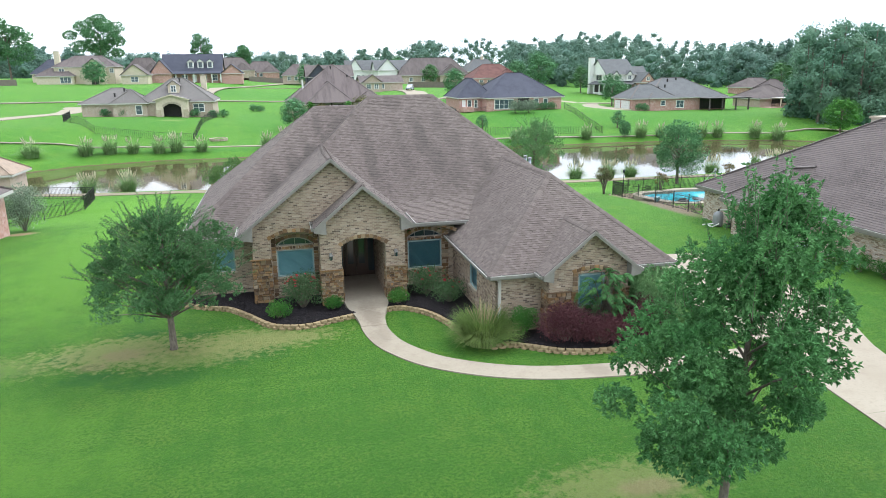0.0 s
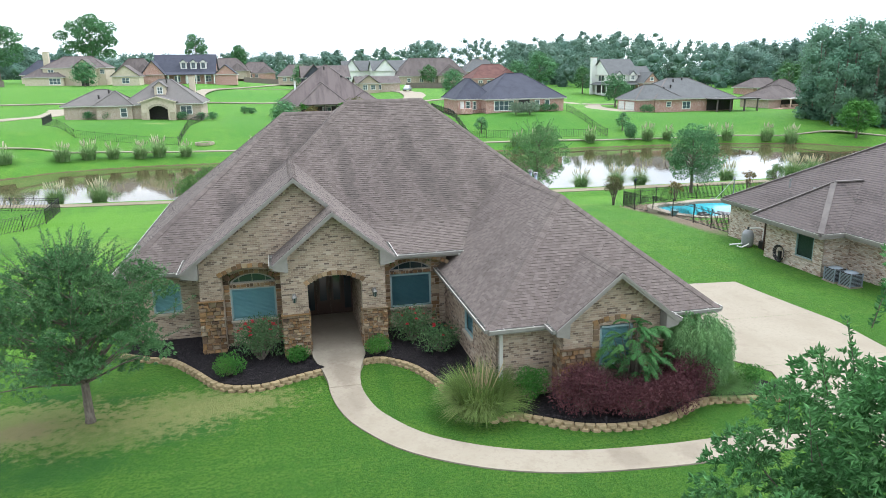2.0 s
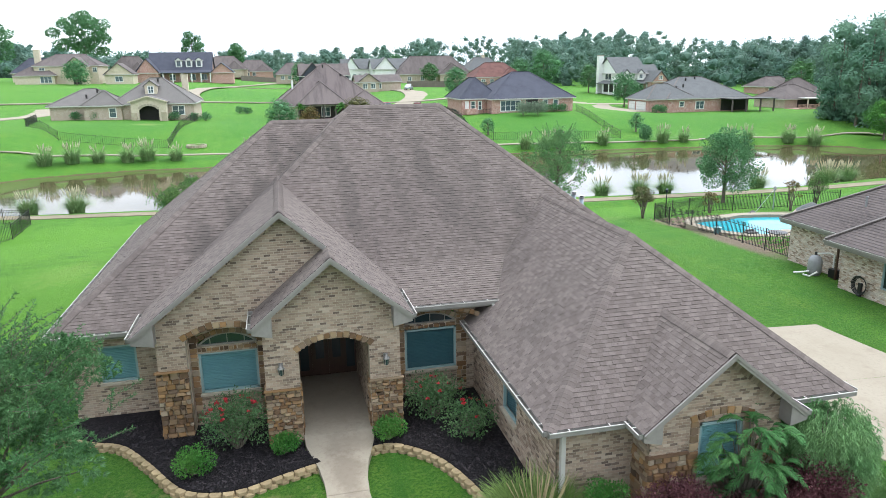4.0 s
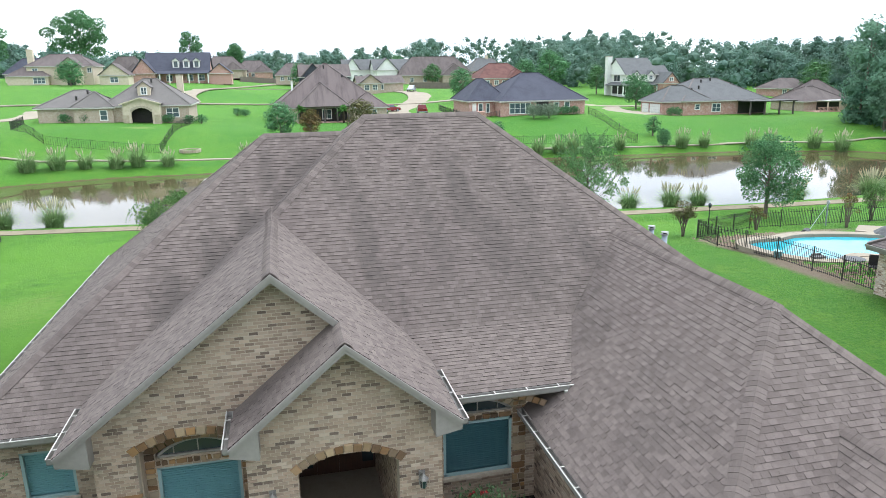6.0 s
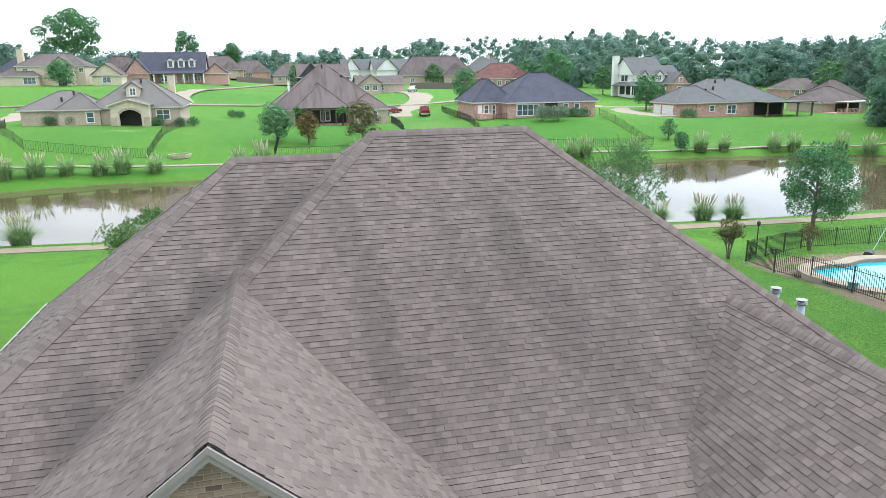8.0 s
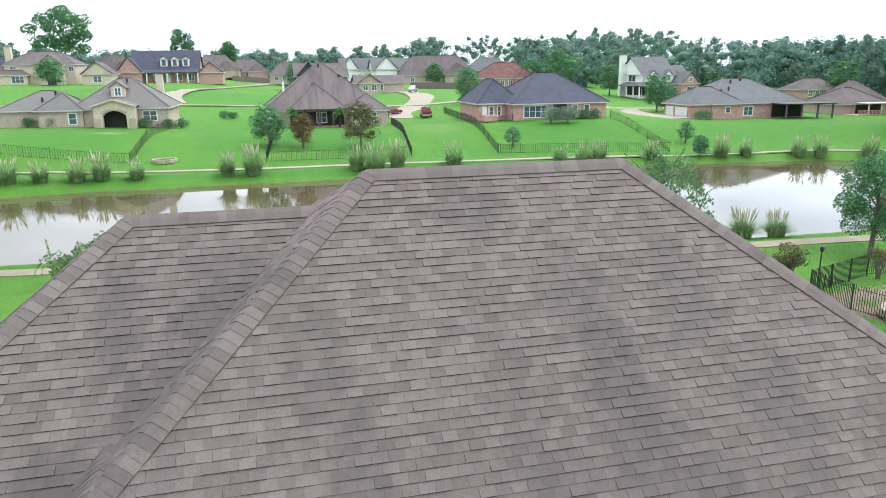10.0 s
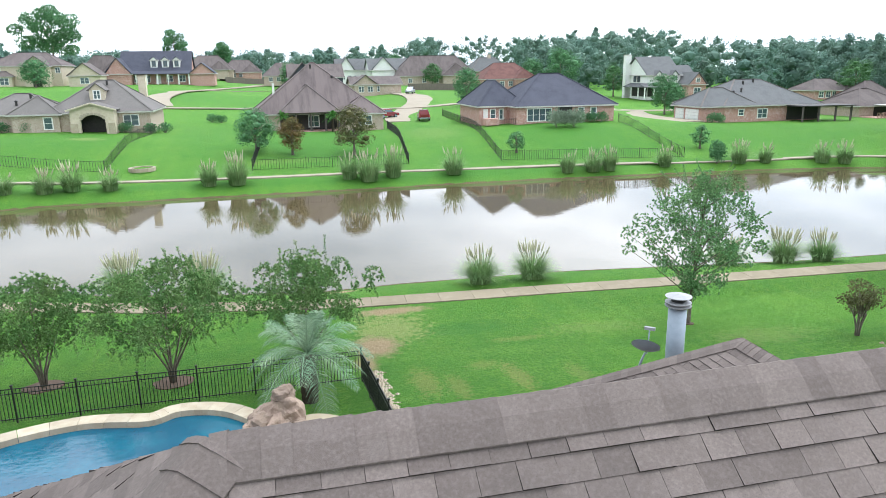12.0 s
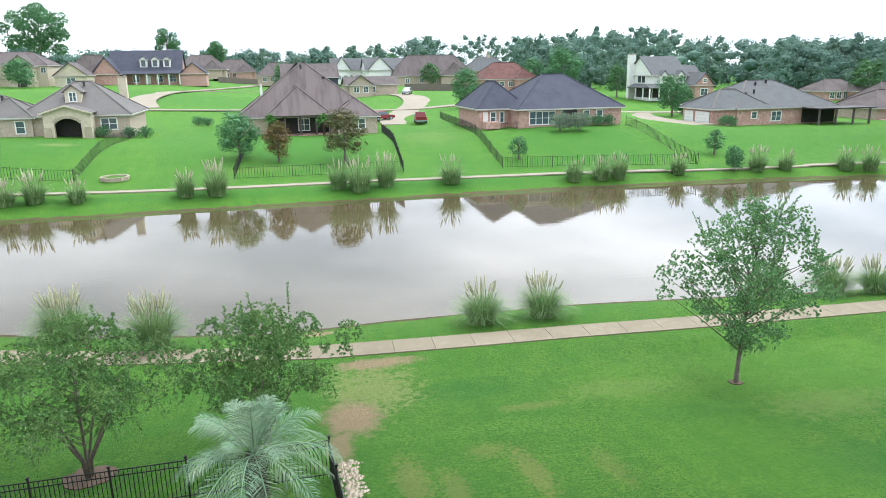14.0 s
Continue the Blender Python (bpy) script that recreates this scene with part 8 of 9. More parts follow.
# ---- the house next door, right of the drive ----
NB = mat("blush_brick", (0.54, 0.45, 0.37), 0.9, tone=0.9, var=[(10, (0.4, 0.3, 0.23), 0.45, 0.7)], rand=0.2, hue=[(0.0, (0.2, 0.13, 0.095)), (0.16, (0.36, 0.25, 0.19)), (0.26, (0.58, 0.5, 0.42)), (0.7, (0.66, 0.6, 0.52)), (0.85, (0.44, 0.3, 0.22)), (1.0, (0.62, 0.54, 0.45))], bump=[(90, 0.3, 0.004)], spec=0.2)
house_main = house
house = thing("house", "pale blush brick house with a grey-brown roof", "house")
NZ = 2.0
for q in ([(32.4, 4.6, 7.4), (24.1, 13.1, NZ), (24.1, -12.0, NZ), (32.4, -4.0, 7.4)], [(32.4, 4.6, 7.4), (40.7, 13.1, NZ), (24.1, 13.1, NZ)], [(32.4, 4.6, 7.4), (32.4, -4.0, 7.4), (40.7, -12, NZ), (40.7, 13.1, NZ)], [(32.4, -4.0, 7.4), (24.1, -12, NZ), (40.7, -12, NZ)],
          [(25.4, 6.1, 3.95), (22.75, 3.65, NZ), (22.75, 8.55, NZ)], [(25.4, 6.1, 3.95), (29, 6.1, 3.95), (29, 3.65, NZ), (22.75, 3.65, NZ)], [(29, 6.1, 3.95), (25.4, 6.1, 3.95), (22.75, 8.55, NZ), (29, 8.55, NZ)]):
    fc = Face(q)
    ob = Geo().slab(q, 0.15).make("roof", BROWNR, house)
    poly = [((p - fc.o).dot(fc.u), (p - fc.o).dot(fc.w)) for p in fc.p]
    wlo, whi = min(p[1] for p in poly), max(p[1] for p in poly)
    g, r = Geo(), 0
    while wlo + r * 0.16 < whi - 0.05:
        w0 = wlo + r * 0.16
        sa, sb = row_span(poly, w0 + 0.003), row_span(poly, min(w0 + 0.16, whi - 0.003))
        if sa and sb:
            u = sa[0]
            while u < sa[1]:
                e = min(u + rng.uniform(0.6, 1.2), sa[1])
                cl = lambda v: min(max(v, sb[0]), sb[1])
                P = lambda a, b, n: fc.o + fc.u * a + fc.w * b + fc.n * n
                g.add([P(u, w0, 0.02), P(e - 0.005, w0, 0.02), P(cl(e - 0.005), w0 + 0.165, 0.004), P(cl(u), w0 + 0.165, 0.004), P(u, w0, 0.0), P(e - 0.005, w0, 0.0)], [(0, 1, 2, 3), (4, 5, 1, 0)])
                u = e
        r += 1
    tagged(g.make("shingle", BROWNR, ob), kind="stuff")
for a, b in (((24.1, 13.1, NZ), (32.4, 4.6, 7.4)), ((40.7, 13.1, NZ), (32.4, 4.6, 7.4)), ((24.1, -12.0, NZ), (32.4, -4.0, 7.4)), ((32.4, -4.0, 7.4), (32.4, 4.6, 7.4)), ((22.75, 3.65, NZ), (25.4, 6.1, 3.95)), ((22.75, 8.55, NZ), (25.4, 6.1, 3.95)), ((25.4, 6.1, 3.95), (27.1, 6.1, 3.95))):
    Geo().beam((a[0], a[1], a[2] + 0.03), (b[0], b[1], b[2] + 0.03), 0.26, 0.05).make("ridge_cap", CAPS, house)
brick_wall((23.45, 0, 0), Y, -X, lambda z: cut([(4.1, 8.2)], 4.75, 5.95) if 0.35 < z < 1.6 else [(4.1, 8.2)], -0.6, 1.85, mat_b=NB)
brick_wall((0, 4.1, 0), X, -Y, lambda z: [(23.45, 25.0)], -0.6, 1.85, mat_b=NB)
brick_wall((0, 8.2, 0), X, Y, lambda z: [(23.45, 25.0)], -0.6, 1.85, mat_b=NB)
brick_wall((24.55, 0, 0), Y, -X, lambda z: [(8.2, 12.8)], -0.7, 1.85, mat_b=NB)
brick_wall((24.9, 0, 0), Y, -X, lambda z: [(-11.5, 4.1)], -0.6, 1.85, mat_b=NB)
Geo().box(25.1, 12.6, -0.8, 40, 12.8, 1.9).make("wall", NB, house)
window((23.45, 0, 0), Y, -X, 4.75, 5.95, 0.37, 1.58, mat("green_screen", (0.03, 0.07, 0.055), 0.5))
for a, b, out in (((22.75, 3.65, NZ), (22.75, 8.55, NZ), (-1, 0, 0)), ((22.75, 3.65, NZ), (24.1, 3.65, NZ), (0, -1, 0)), ((24.1, 8.6, NZ), (24.1, 13.1, NZ), (-1, 0, 0)), ((24.1, -12, NZ), (24.1, 3.6, NZ), (-1, 0, 0))):
    gutter(a, b, out)
    Geo().beam(Vector(a) - Vector((0, 0, 0.14)), Vector(b) - Vector((0, 0, 0.14)), 0.05, 0.22).make("fascia", TRIM, house)
for x0, y0, x1, y1 in ((22.78, 3.68, 23.5, 8.5), (24.12, 8.5, 24.7, 13.0), (24.12, -11.9, 25.0, 4.2)):
    Geo().box(x0, y0, 1.83, x1, y1, 1.86).make("soffit", TRIM, house)
Geo().box(34.2, 8.6, 3.6, 35.6, 9.8, 6.3).make("chimney", NB, house)
Geo().box(34.1, 8.5, 6.3, 35.7, 9.9, 6.45).make("chimney_cap", MORTAR, house)
for x, y in ((25.8, 9.6), (25.0, 6.9)):
    Geo().tube([(x, y, 2.3), (x, y, 3.6)], [0.05, 0.05], 8).make("vent_pipe", WHITECAP, house)
Geo().beam((24.2, 9.2, -0.4), (24.2, 9.2, 1.85), 0.08, 0.08, up=(1, 0, 0)).make("downspout", DOOR, house)
house = house_main

# by its wall

def condenser(x, y):
    z = ground(x, y)
    root = thing("air_conditioner", "grey slatted outdoor cooling unit on a slab", "air conditioner", (x, y, z), group="cooling units")
    k_ = 0.74
    root.matrix_world = pose(x, y, z) @ Matrix.Scale(k_, 4)
    Geo().box(-0.5, -0.5, -0.2, 0.5, 0.5, 0.08).make("pad", CONCRETE, root)
    Geo().box(-0.4, -0.4, 0.08, 0.4, 0.4, 0.88).make("coil", SHADE, root)
    for k in range(9):
        zz = 0.14 + 0.085 * k
        g = Geo()
        for a, b in (((-0.43, -0.43), (0.43, -0.43)), ((0.43, -0.43), (0.43, 0.43)), ((0.43, 0.43), (-0.43, 0.43)), ((-0.43, 0.43), (-0.43, -0.43))):
            g.beam((*a, zz), (*b, zz), 0.02, 0.035)
        g.make("slat", GALV, root)
    for a in (-0.43, 0.43):
        for b in (-0.43, 0.43):
            Geo().box(a - 0.03, b - 0.03, 0.08, a + 0.03, b + 0.03, 0.92).make("corner_post", GALV, root)
    Geo().tube([(0, 0, 0.9), (0, 0, 0.94)], [0.42, 0.36], 20).make("fan_guard", GALV, root)


for x, y, sd in ((24.2, 0.6, 1), (24.2, -0.9, 2), (24.2, -2.4, 3), (24.2, -3.9, 4)):
    shrub("shrub", "low clipped green hedge shrub along the brick wall", (x, y, ground(x, y) - 0.02), (0.5, 0.85, 0.8), 1500, 0.075, BOX, 400 + sd, clumps=10, group="hedge beside the brick house")
condenser(23.55, 3.35)
condenser(23.6, 2.45)
z = ground(24.0, 10.3)
pf = thing("pool_filter", "pale tank filter with white pipes by the wall", "pool filter", (23.9, 10.2, z))
Geo().tube([(0, 0, 0.0), (0, 0, 0.15), (0, 0, 0.7), (0, 0, 0.9), (0, 0, 0.98)], [0.26, 0.32, 0.32, 0.24, 0.08], 16).make("tank", WHITECAP, pf, smooth=True)
Geo().tube([(0, 0, 0.98), (0, 0, 1.14)], [0.07, 0.05], 8).make("valve", BLACK, pf)
for pts in ([(0, 0, 1.05), (0.5, -0.3, 1.1), (0.6, -0.5, 1.05), (0.6, -0.5, 0.0)], [(-0.3, 0, 0.2), (-0.6, 0.1, 0.15), (-0.9, 0.3, 0.1)], [(-0.2, -0.4, 0.25), (-0.7, -0.5, 0.12), (-0.7, -0.1, 0.1)]):
    Geo().tube(pts, [0.04] * len(pts), 8).make("pipe", WHITE, pf)
Geo().box(0.35, -1.0, 0, 0.75, -0.5, 0.42).make("pump", BLACK, pf)
hr = thing("hose_reel", "coil of dark garden hose against the wall", "hose", (23.32, 6.9, ground(23.4, 6.9) + 0.5))
for k in range(4):
    n = 28
    Geo().tube([(0.03 * k - 0.04, math.cos(a) * (0.4 - 0.03 * k), math.sin(a) * (0.42 - 0.03 * k)) for a in [6.2832 * j / n for j in range(n + 1)]], [0.02] * (n + 1), 6, cap=False).make("coil", BLACK, hr)
Geo().box(0.0, -0.08, -0.5, 0.1, 0.08, 0.1).make("bracket", BLACK, hr)

# its pool and railings
ZPR = ground(29, 20) + 0.12
pool("turquoise curved pool with a pale concrete rim", pool_r, ZPR, POOLBRIGHT, 0.7, CONCRETE)
iron_fence("black iron railings round the turquoise pool", [(24.75, 12.95), (24.6, 16.6), (24.65, 19.2), (24.4, 24.0), (25.2, 27.3), (31, 29.8), (38, 29.2), (42, 28.3)], 1.2, 2.3, 0.125, rails=(0.1, 0.88), spikes=True)
gv2 = Geo()
r9 = random.Random(9)
for _ in range(2600):
    x, y = r9.uniform(23.4, 31), r9.uniform(13.2, 27.5)
    if inside(offset_loop(pool_r, 0.75), x, y) or x < 24.85 or not (y > 22.5 + (x - 25) * 0.3 or x < 25.6 or y < 17.2):
        continue
    r = r9.uniform(0.05, 0.13)
    zz = ground(x, y)
    gv2.add([(x + r, y, zz), (x + 0.2 * r, y + r, zz), (x - r, y + 0.2 * r, zz), (x, y - r, zz), (x, y, zz + r * 0.7)], [(0, 1, 4), (1, 2, 4), (2, 3, 4), (3, 0, 4)])
tagged(gv2.make("pebble", ROCK), "loose brown stones round the turquoise pool", "stones", kind="stuff")
tagged(Geo().prism([(27.0, 13.6), (36.5, 14.0), (37.5, 23.0), (35, 24.6), (33.6, 23.4), (35.1, 21.4), (34.9, 18.2), (32.2, 17.0), (29.2, 18.2), (27.7, 17.5)], lambda x, y: ground(x, y) - 0.2, lambda x, y: ZPR + 0.02).make("pavement", CONCRETE), "concrete terrace beside the turquoise pool", "terrace", kind="structure")
tb = thing("patio_table", "dark metal patio table with an umbrella pole", "table", (26.3, 15.9, ZPR + 0.02))
Geo().tube([(0, 0, 0.7), (0, 0, 0.73)], [0.55, 0.55], 16).make("tabletop", BLACK, tb)
for k in range(4):
    a = 0.785 + 1.571 * k
    Geo().tube([(0.4 * math.cos(a), 0.4 * math.sin(a), 0), (0.3 * math.cos(a), 0.3 * math.sin(a), 0.7)], [0.02, 0.02], 6).make("leg", BLACK, tb)
um = thing("patio_umbrella", "half-folded dark grey umbrella over the terrace", "umbrella", (28.4, 15.9, ZPR + 0.02))
Geo().tube([(0, 0, 0), (0, 0, 2.3)], [0.025, 0.025], 8).make("pole", GALV, um)
Geo().tube([(0, 0, 1.85), (0, 0, 2.1), (0, 0, 2.35)], [0.85, 0.5, 0.03], 8).make("canopy", GREYR, um)
Geo().tube([(0, 0, 0), (0, 0, 0.1)], [0.28, 0.24], 12).make("base", BLACK, um)
ur = thing("planter", "teal bucket planter at the railings", "planter", (25.05, 19.6, ground(25.05, 19.6)))
Geo().tube([(0, 0, 0), (0, 0, 0.38), (0, 0, 0.4)], [0.18, 0.24, 0.26], 12).make("pot", TEAL, ur)
gl = thing("garden_lamp", "slim black lamp post near the railings", "lamp post", g0(27.0, 28.8))
Geo().tube([(0, 0, -0.1), (0, 0, 1.8)], [0.035, 0.03], 8).make("post", BLACK, gl)
Geo().tube([(0, 0, 1.8), (0, 0, 1.85), (0, 0, 2.05), (0, 0, 2.15)], [0.05, 0.1, 0.12, 0.02], 6).make("lantern", GLASS, gl)
make_tree("tree", "round-crowned dark green tree beyond the pool", g0(36.0, 34.6), 5.9, 2.4, 0.15, 34, 12000, 0.17, OAK, 71, base=0.3, clump_r=0.34)
gl2 = thing("garden_lamp", "slim lamp post beside the pool railings", "lamp post", g0(36.2, 28.6))
Geo().tube([(0, 0, -0.1), (0, 0, 1.5)], [0.05, 0.04], 8).make("post", GALV, gl2)
Geo().tube([(0, 0, 1.5), (0, 0, 1.55), (0, 0, 1.75), (0, 0, 1.85)], [0.06, 0.12, 0.12, 0.03], 8).make("lantern", WHITECAP, gl2)
pn = thing("pool_net", "long pool net leaning on the railings", "pool net", (32.8, 26.3, ground(32.8, 26.3)))
Geo().tube([(0, 0, 0.12), (3.4, 2.2, 1.5)], [0.02, 0.018], 6).make("pole", GALV, pn)
Geo().tube([(-0.4, -0.2, 0.02), (-0.2, -0.1, 0.18), (0, 0, 0.2)], [0.3, 0.22, 0.04], 8).make("net", GREYR, pn)
for x, y, s in ((30.9, 29.0, 1), (36.6, 27.2, 2)):
    myrtle("young shrub with sparse reddish leaves by the pool", g0(x, y), 1.7 if s == 1 else 2.5, 0.7, 90 + s, 900, mat_l=DEAD, leaf=0.09, group="reddish shrubs", name="shrub", clumps=14)
ch = thing("patio_chair", "dark mesh patio chair beside the table", "chair", (27.0, 15.3, ZPR + 0.02), -40)
Geo().box(-0.25, -0.25, 0.4, 0.25, 0.25, 0.44).make("seat", BLACK, ch)
Geo().box(-0.25, 0.23, 0.44, 0.25, 0.27, 0.95).make("backrest", BLACK, ch)
for a in (-0.22, 0.22):
    for b in (-0.22, 0.22):
        Geo().box(a - 0.015, b - 0.015, 0, a + 0.015, b + 0.015, 0.4).make("leg", BLACK, ch)
rf = thing("pool_float", "small grey float at the pool's rim", "pool float", (26.7, 18.6, ZPR + 0.05))
Geo().box(-0.35, -0.22, 0, 0.35, 0.22, 0.1).box(-0.28, 0.1, 0.1, 0.28, 0.2, 0.2).make("body", GREYR, rf)
myrtle("small crape myrtle by the pool railings", g0(41, 29.6), 2.6, 1.0, 72, 2400, leaf=0.1, group="crape myrtles")

# ---- left side ----
h = thing("house", "red brick house beside the lawn", "house", (0, 0, -0.3))
block(h, -36.0, 6.0, -21.0, 22.4, 2.7, 6.6, PINK, BROWNR, "x", 7.0)
shrub("shrub", "large silvery green shrub at the house corner", g0(-20.8, 24.6), (1.6, 1.5, 2.8), 7000, 0.11, SILVER, 81, clumps=24)
h = thing("boathouse", "low shed with a tan shingle roof at the pond's end", "shed", (0, 0, -1.4))
block(h, -42.0, 48.6, -29.6, 53.4, 1.6, 3.6, TANB, mat("tan_shingle", (0.4, 0.3, 0.22), 0.9, var=[(2, (0.33, 0.25, 0.18), 0.4, 0.65)], bump=[(9, 0.3, 0.02)]), "x", 3.0)
iron_fence("black railings of a neighbour's lawn", [(-31, 30.2), (-23.2, 31.2), (-20.0, 36.8), (-20.4, 42.0), (-31, 45.5)], 1.25, 2.4, 0.13)

# ---- far lawns: railings, drives, cars ----
for lab, pts in (("long black railings across the far lawns", [(-31, 90), (-16.3, 87.6)]), ("black railings running up the lawn", [(-16.3, 87.6), (-15.9, 98), (-14.6, 112.6)]), ("black railings round the porch lawn", [(0.2, 99.5), (-0.8, 86.6), (17.1, 86.5), (18.4, 100), (19.2, 115)]),
                 ("black railings round the brick house lawn", [(32.0, 131), (30.4, 108), (28.4, 86), (51.2, 82.8), (52.0, 101.8)]), ("black railings beside the tan house lawn", [(-31, 90), (-38, 100), (-40, 112)])):
    iron_fence(lab, pts, 1.3, 3.0, 0.3, simple=True, rails=(0.1, 0.92))


def road(pts, w, label):
    ribbon("road", [tuple(p) for p in smooth_line(pts, 6)], w, label, "drive", joint=500, rise=0.08, thick=0.2)


road([(-70, 150), (-45, 152), (-20, 153.5), (-2, 158), (14, 158), (30, 151), (45, 152), (60, 150), (74, 139), (90, 136)], 5.0, "pale concrete estate road")
road([(-20, 155), (-22, 168), (-19, 190), (-12, 225), (-4, 258), (4, 288)], 5.5, "pale concrete road between the lawns")
road([(-18, 200), (-2, 222), (12, 238)], 3.0, "pale concrete drive crossing the lawn")
road([(24, 126), (25, 134), (29, 146), (34, 160), (36, 176), (35, 190)], 6.0, "pale concrete drive with parked cars")
road([(73, 138), (68, 126), (65.0, 116), (65.5, 104.5)], 6.0, "pale concrete drive to the white garage")
road([(-46, 141), (-45, 128), (-49, 118), (-52, 108)], 5.0, "pale concrete drive to the tan house")
road([(-75, 132), (-60, 118), (-53, 108)], 3.5, "pale concrete road over the far lawn")
GREYWOOD = mat("weathered_fence_boards", (0.24, 0.2, 0.17), 0.9, var=[(4, (0.18, 0.15, 0.125), 0.4, 0.65, (1, 1, 0.2))])


def board_fence(label, pts, h=1.8):
    root = thing("board_fence", label, "fence", group="board fences")
    for (ax, ay), (bx, by) in zip(pts, pts[1:]):
        A, B = Vector((ax, ay)), Vector((bx, by))
        n = max(2, int((B - A).length / 2.4))
        for k in range(n):
            p, q = A.lerp(B, k / n), A.lerp(B, (k + 0.985) / n)
            d = (q - p).normalized()
            s = Vector((-d.y, d.x)) * 0.05
            Geo().prism([tuple(p - s), tuple(q - s), tuple(q + s), tuple(p + s)], ground(p.x, p.y) - 0.3, ground(p.x, p.y) + h).make("panel", GREYWOOD, root)


board_fence("grey weathered board fence behind the drive", [(40, 206), (52, 196), (62, 190)])
board_fence("grey weathered board fence among the houses", [(-14, 276), (2, 284), (10, 282)])
board_fence("brown board fence at the estate's edge", [(-96, 205), (-80, 212)])
PAINTR = mat("dark_red_car_paint", (0.22, 0.012, 0.015), 0.25, spec=0.7)
PAINTS = mat("silver_car_paint", (0.5, 0.52, 0.54), 0.25, spec=0.7, metal=0.3)
TYRE = mat("tyre_rubber", (0.02, 0.02, 0.02), 0.8)


def car(label, x, y, turn, paint, truck=False):
    """A car from its side outline: body, glass house, wheels with rims, lights."""
    root = thing("car" if not truck else "pickup_truck", label, "car" if not truck else "truck", (x, y, ground(x, y) + 0.1), turn)
    L, W = (5.4, 1.9) if truck else (4.7, 1.85)

    def shell(pts, w0, w1, name, m, parent):
        n = len(pts)
        zt = max(p[1] for p in pts)
        zb = min(p[1] for p in pts)
        v = []
        for s in (-1, 1):
            for a, z in pts:
                k = (z - zb) / (zt - zb)
                v.append((a, s * (w0 + (w1 - w0) * k) / 2, z))
        f = [tuple(range(n)), tuple(range(n, 2 * n))[::-1]] + [(k, n + k, n + (k + 1) % n, (k + 1) % n) for k in range(n)]
        return mesh_ob(name, v, [q[::-1] for q in f], m, parent)
    if truck:
        body = shell([(-L / 2, 0.45), (L / 2, 0.45), (L / 2, 0.95), (L / 2 - 0.2, 1.08), (0.9, 1.12), (-L / 2, 1.12)], W, W * 0.96, "body", paint, root)
        shell([(-0.95, 1.1), (1.35, 1.1), (0.6, 1.78), (-0.75, 1.8)], W * 0.94, W * 0.76, "cabin", paint, root)
        g = shell([(-0.9, 1.2), (1.2, 1.2), (0.62, 1.7), (-0.78, 1.7)], W * 0.955, W * 0.79, "glass", GLASS, root)
    else:
        body = shell([(-L / 2, 0.4), (L / 2, 0.4), (L / 2, 0.75), (L / 2 - 0.25, 0.9), (1.1, 1.0), (-1.9, 1.05), (-L / 2, 0.95)], W, W * 0.94, "body", paint, root)
        shell([(-2.0, 1.02), (1.2, 0.98), (0.4, 1.62), (-1.6, 1.65)], W * 0.92, W * 0.72, "cabin", paint, root)
        g = shell([(-1.95, 1.08), (1.08, 1.06), (0.42, 1.54), (-1.62, 1.54)], W * 0.935, W * 0.75, "glass", GLASS, root)
    for a in (-L * 0.3, L * 0.31):
        for s in (-1, 1):
            t = Geo().tube([(a, s * (W / 2 - 0.22), 0.36), (a, s * (W / 2 + 0.01), 0.36)], [0.36, 0.36], 16).make("wheel", TYRE, root)
            Geo().tube([(a, s * (W / 2), 0.36), (a, s * (W / 2 + 0.025), 0.36)], [0.22, 0.2], 12).make("rim", GALV, t)
    for s in (-1, 1):
        Geo().box(L / 2 - 0.05, s * 0.7 - 0.2, 0.68, L / 2 + 0.02, s * 0.7 + 0.2, 0.84).make("headlight", WHITECAP, root)
        Geo().box(-L / 2 - 0.02, s * 0.8 - 0.1, 0.7, -L / 2 + 0.05, s * 0.8 + 0.1, 0.95).make("tail_light", PETAL, root)
    Geo().box(L / 2 - 0.1, -W / 2 + 0.05, 0.42, L / 2 + 0.08, W / 2 - 0.05, 0.6).make("bumper", GALV, root)
    Geo().box(-L / 2 - 0.08, -W / 2 + 0.05, 0.42, -L / 2 + 0.1, W / 2 - 0.05, 0.6).make("bumper", GALV, root)


car("dark red pickup truck parked on the drive", 27.2, 125.0, 82, PAINTR, True)
car("red car parked beside the porch house", 22.3, 135.0, 30, PAINTR)
car("silver car parked on the far drive", 36.3, 183.3, -110, PAINTS)

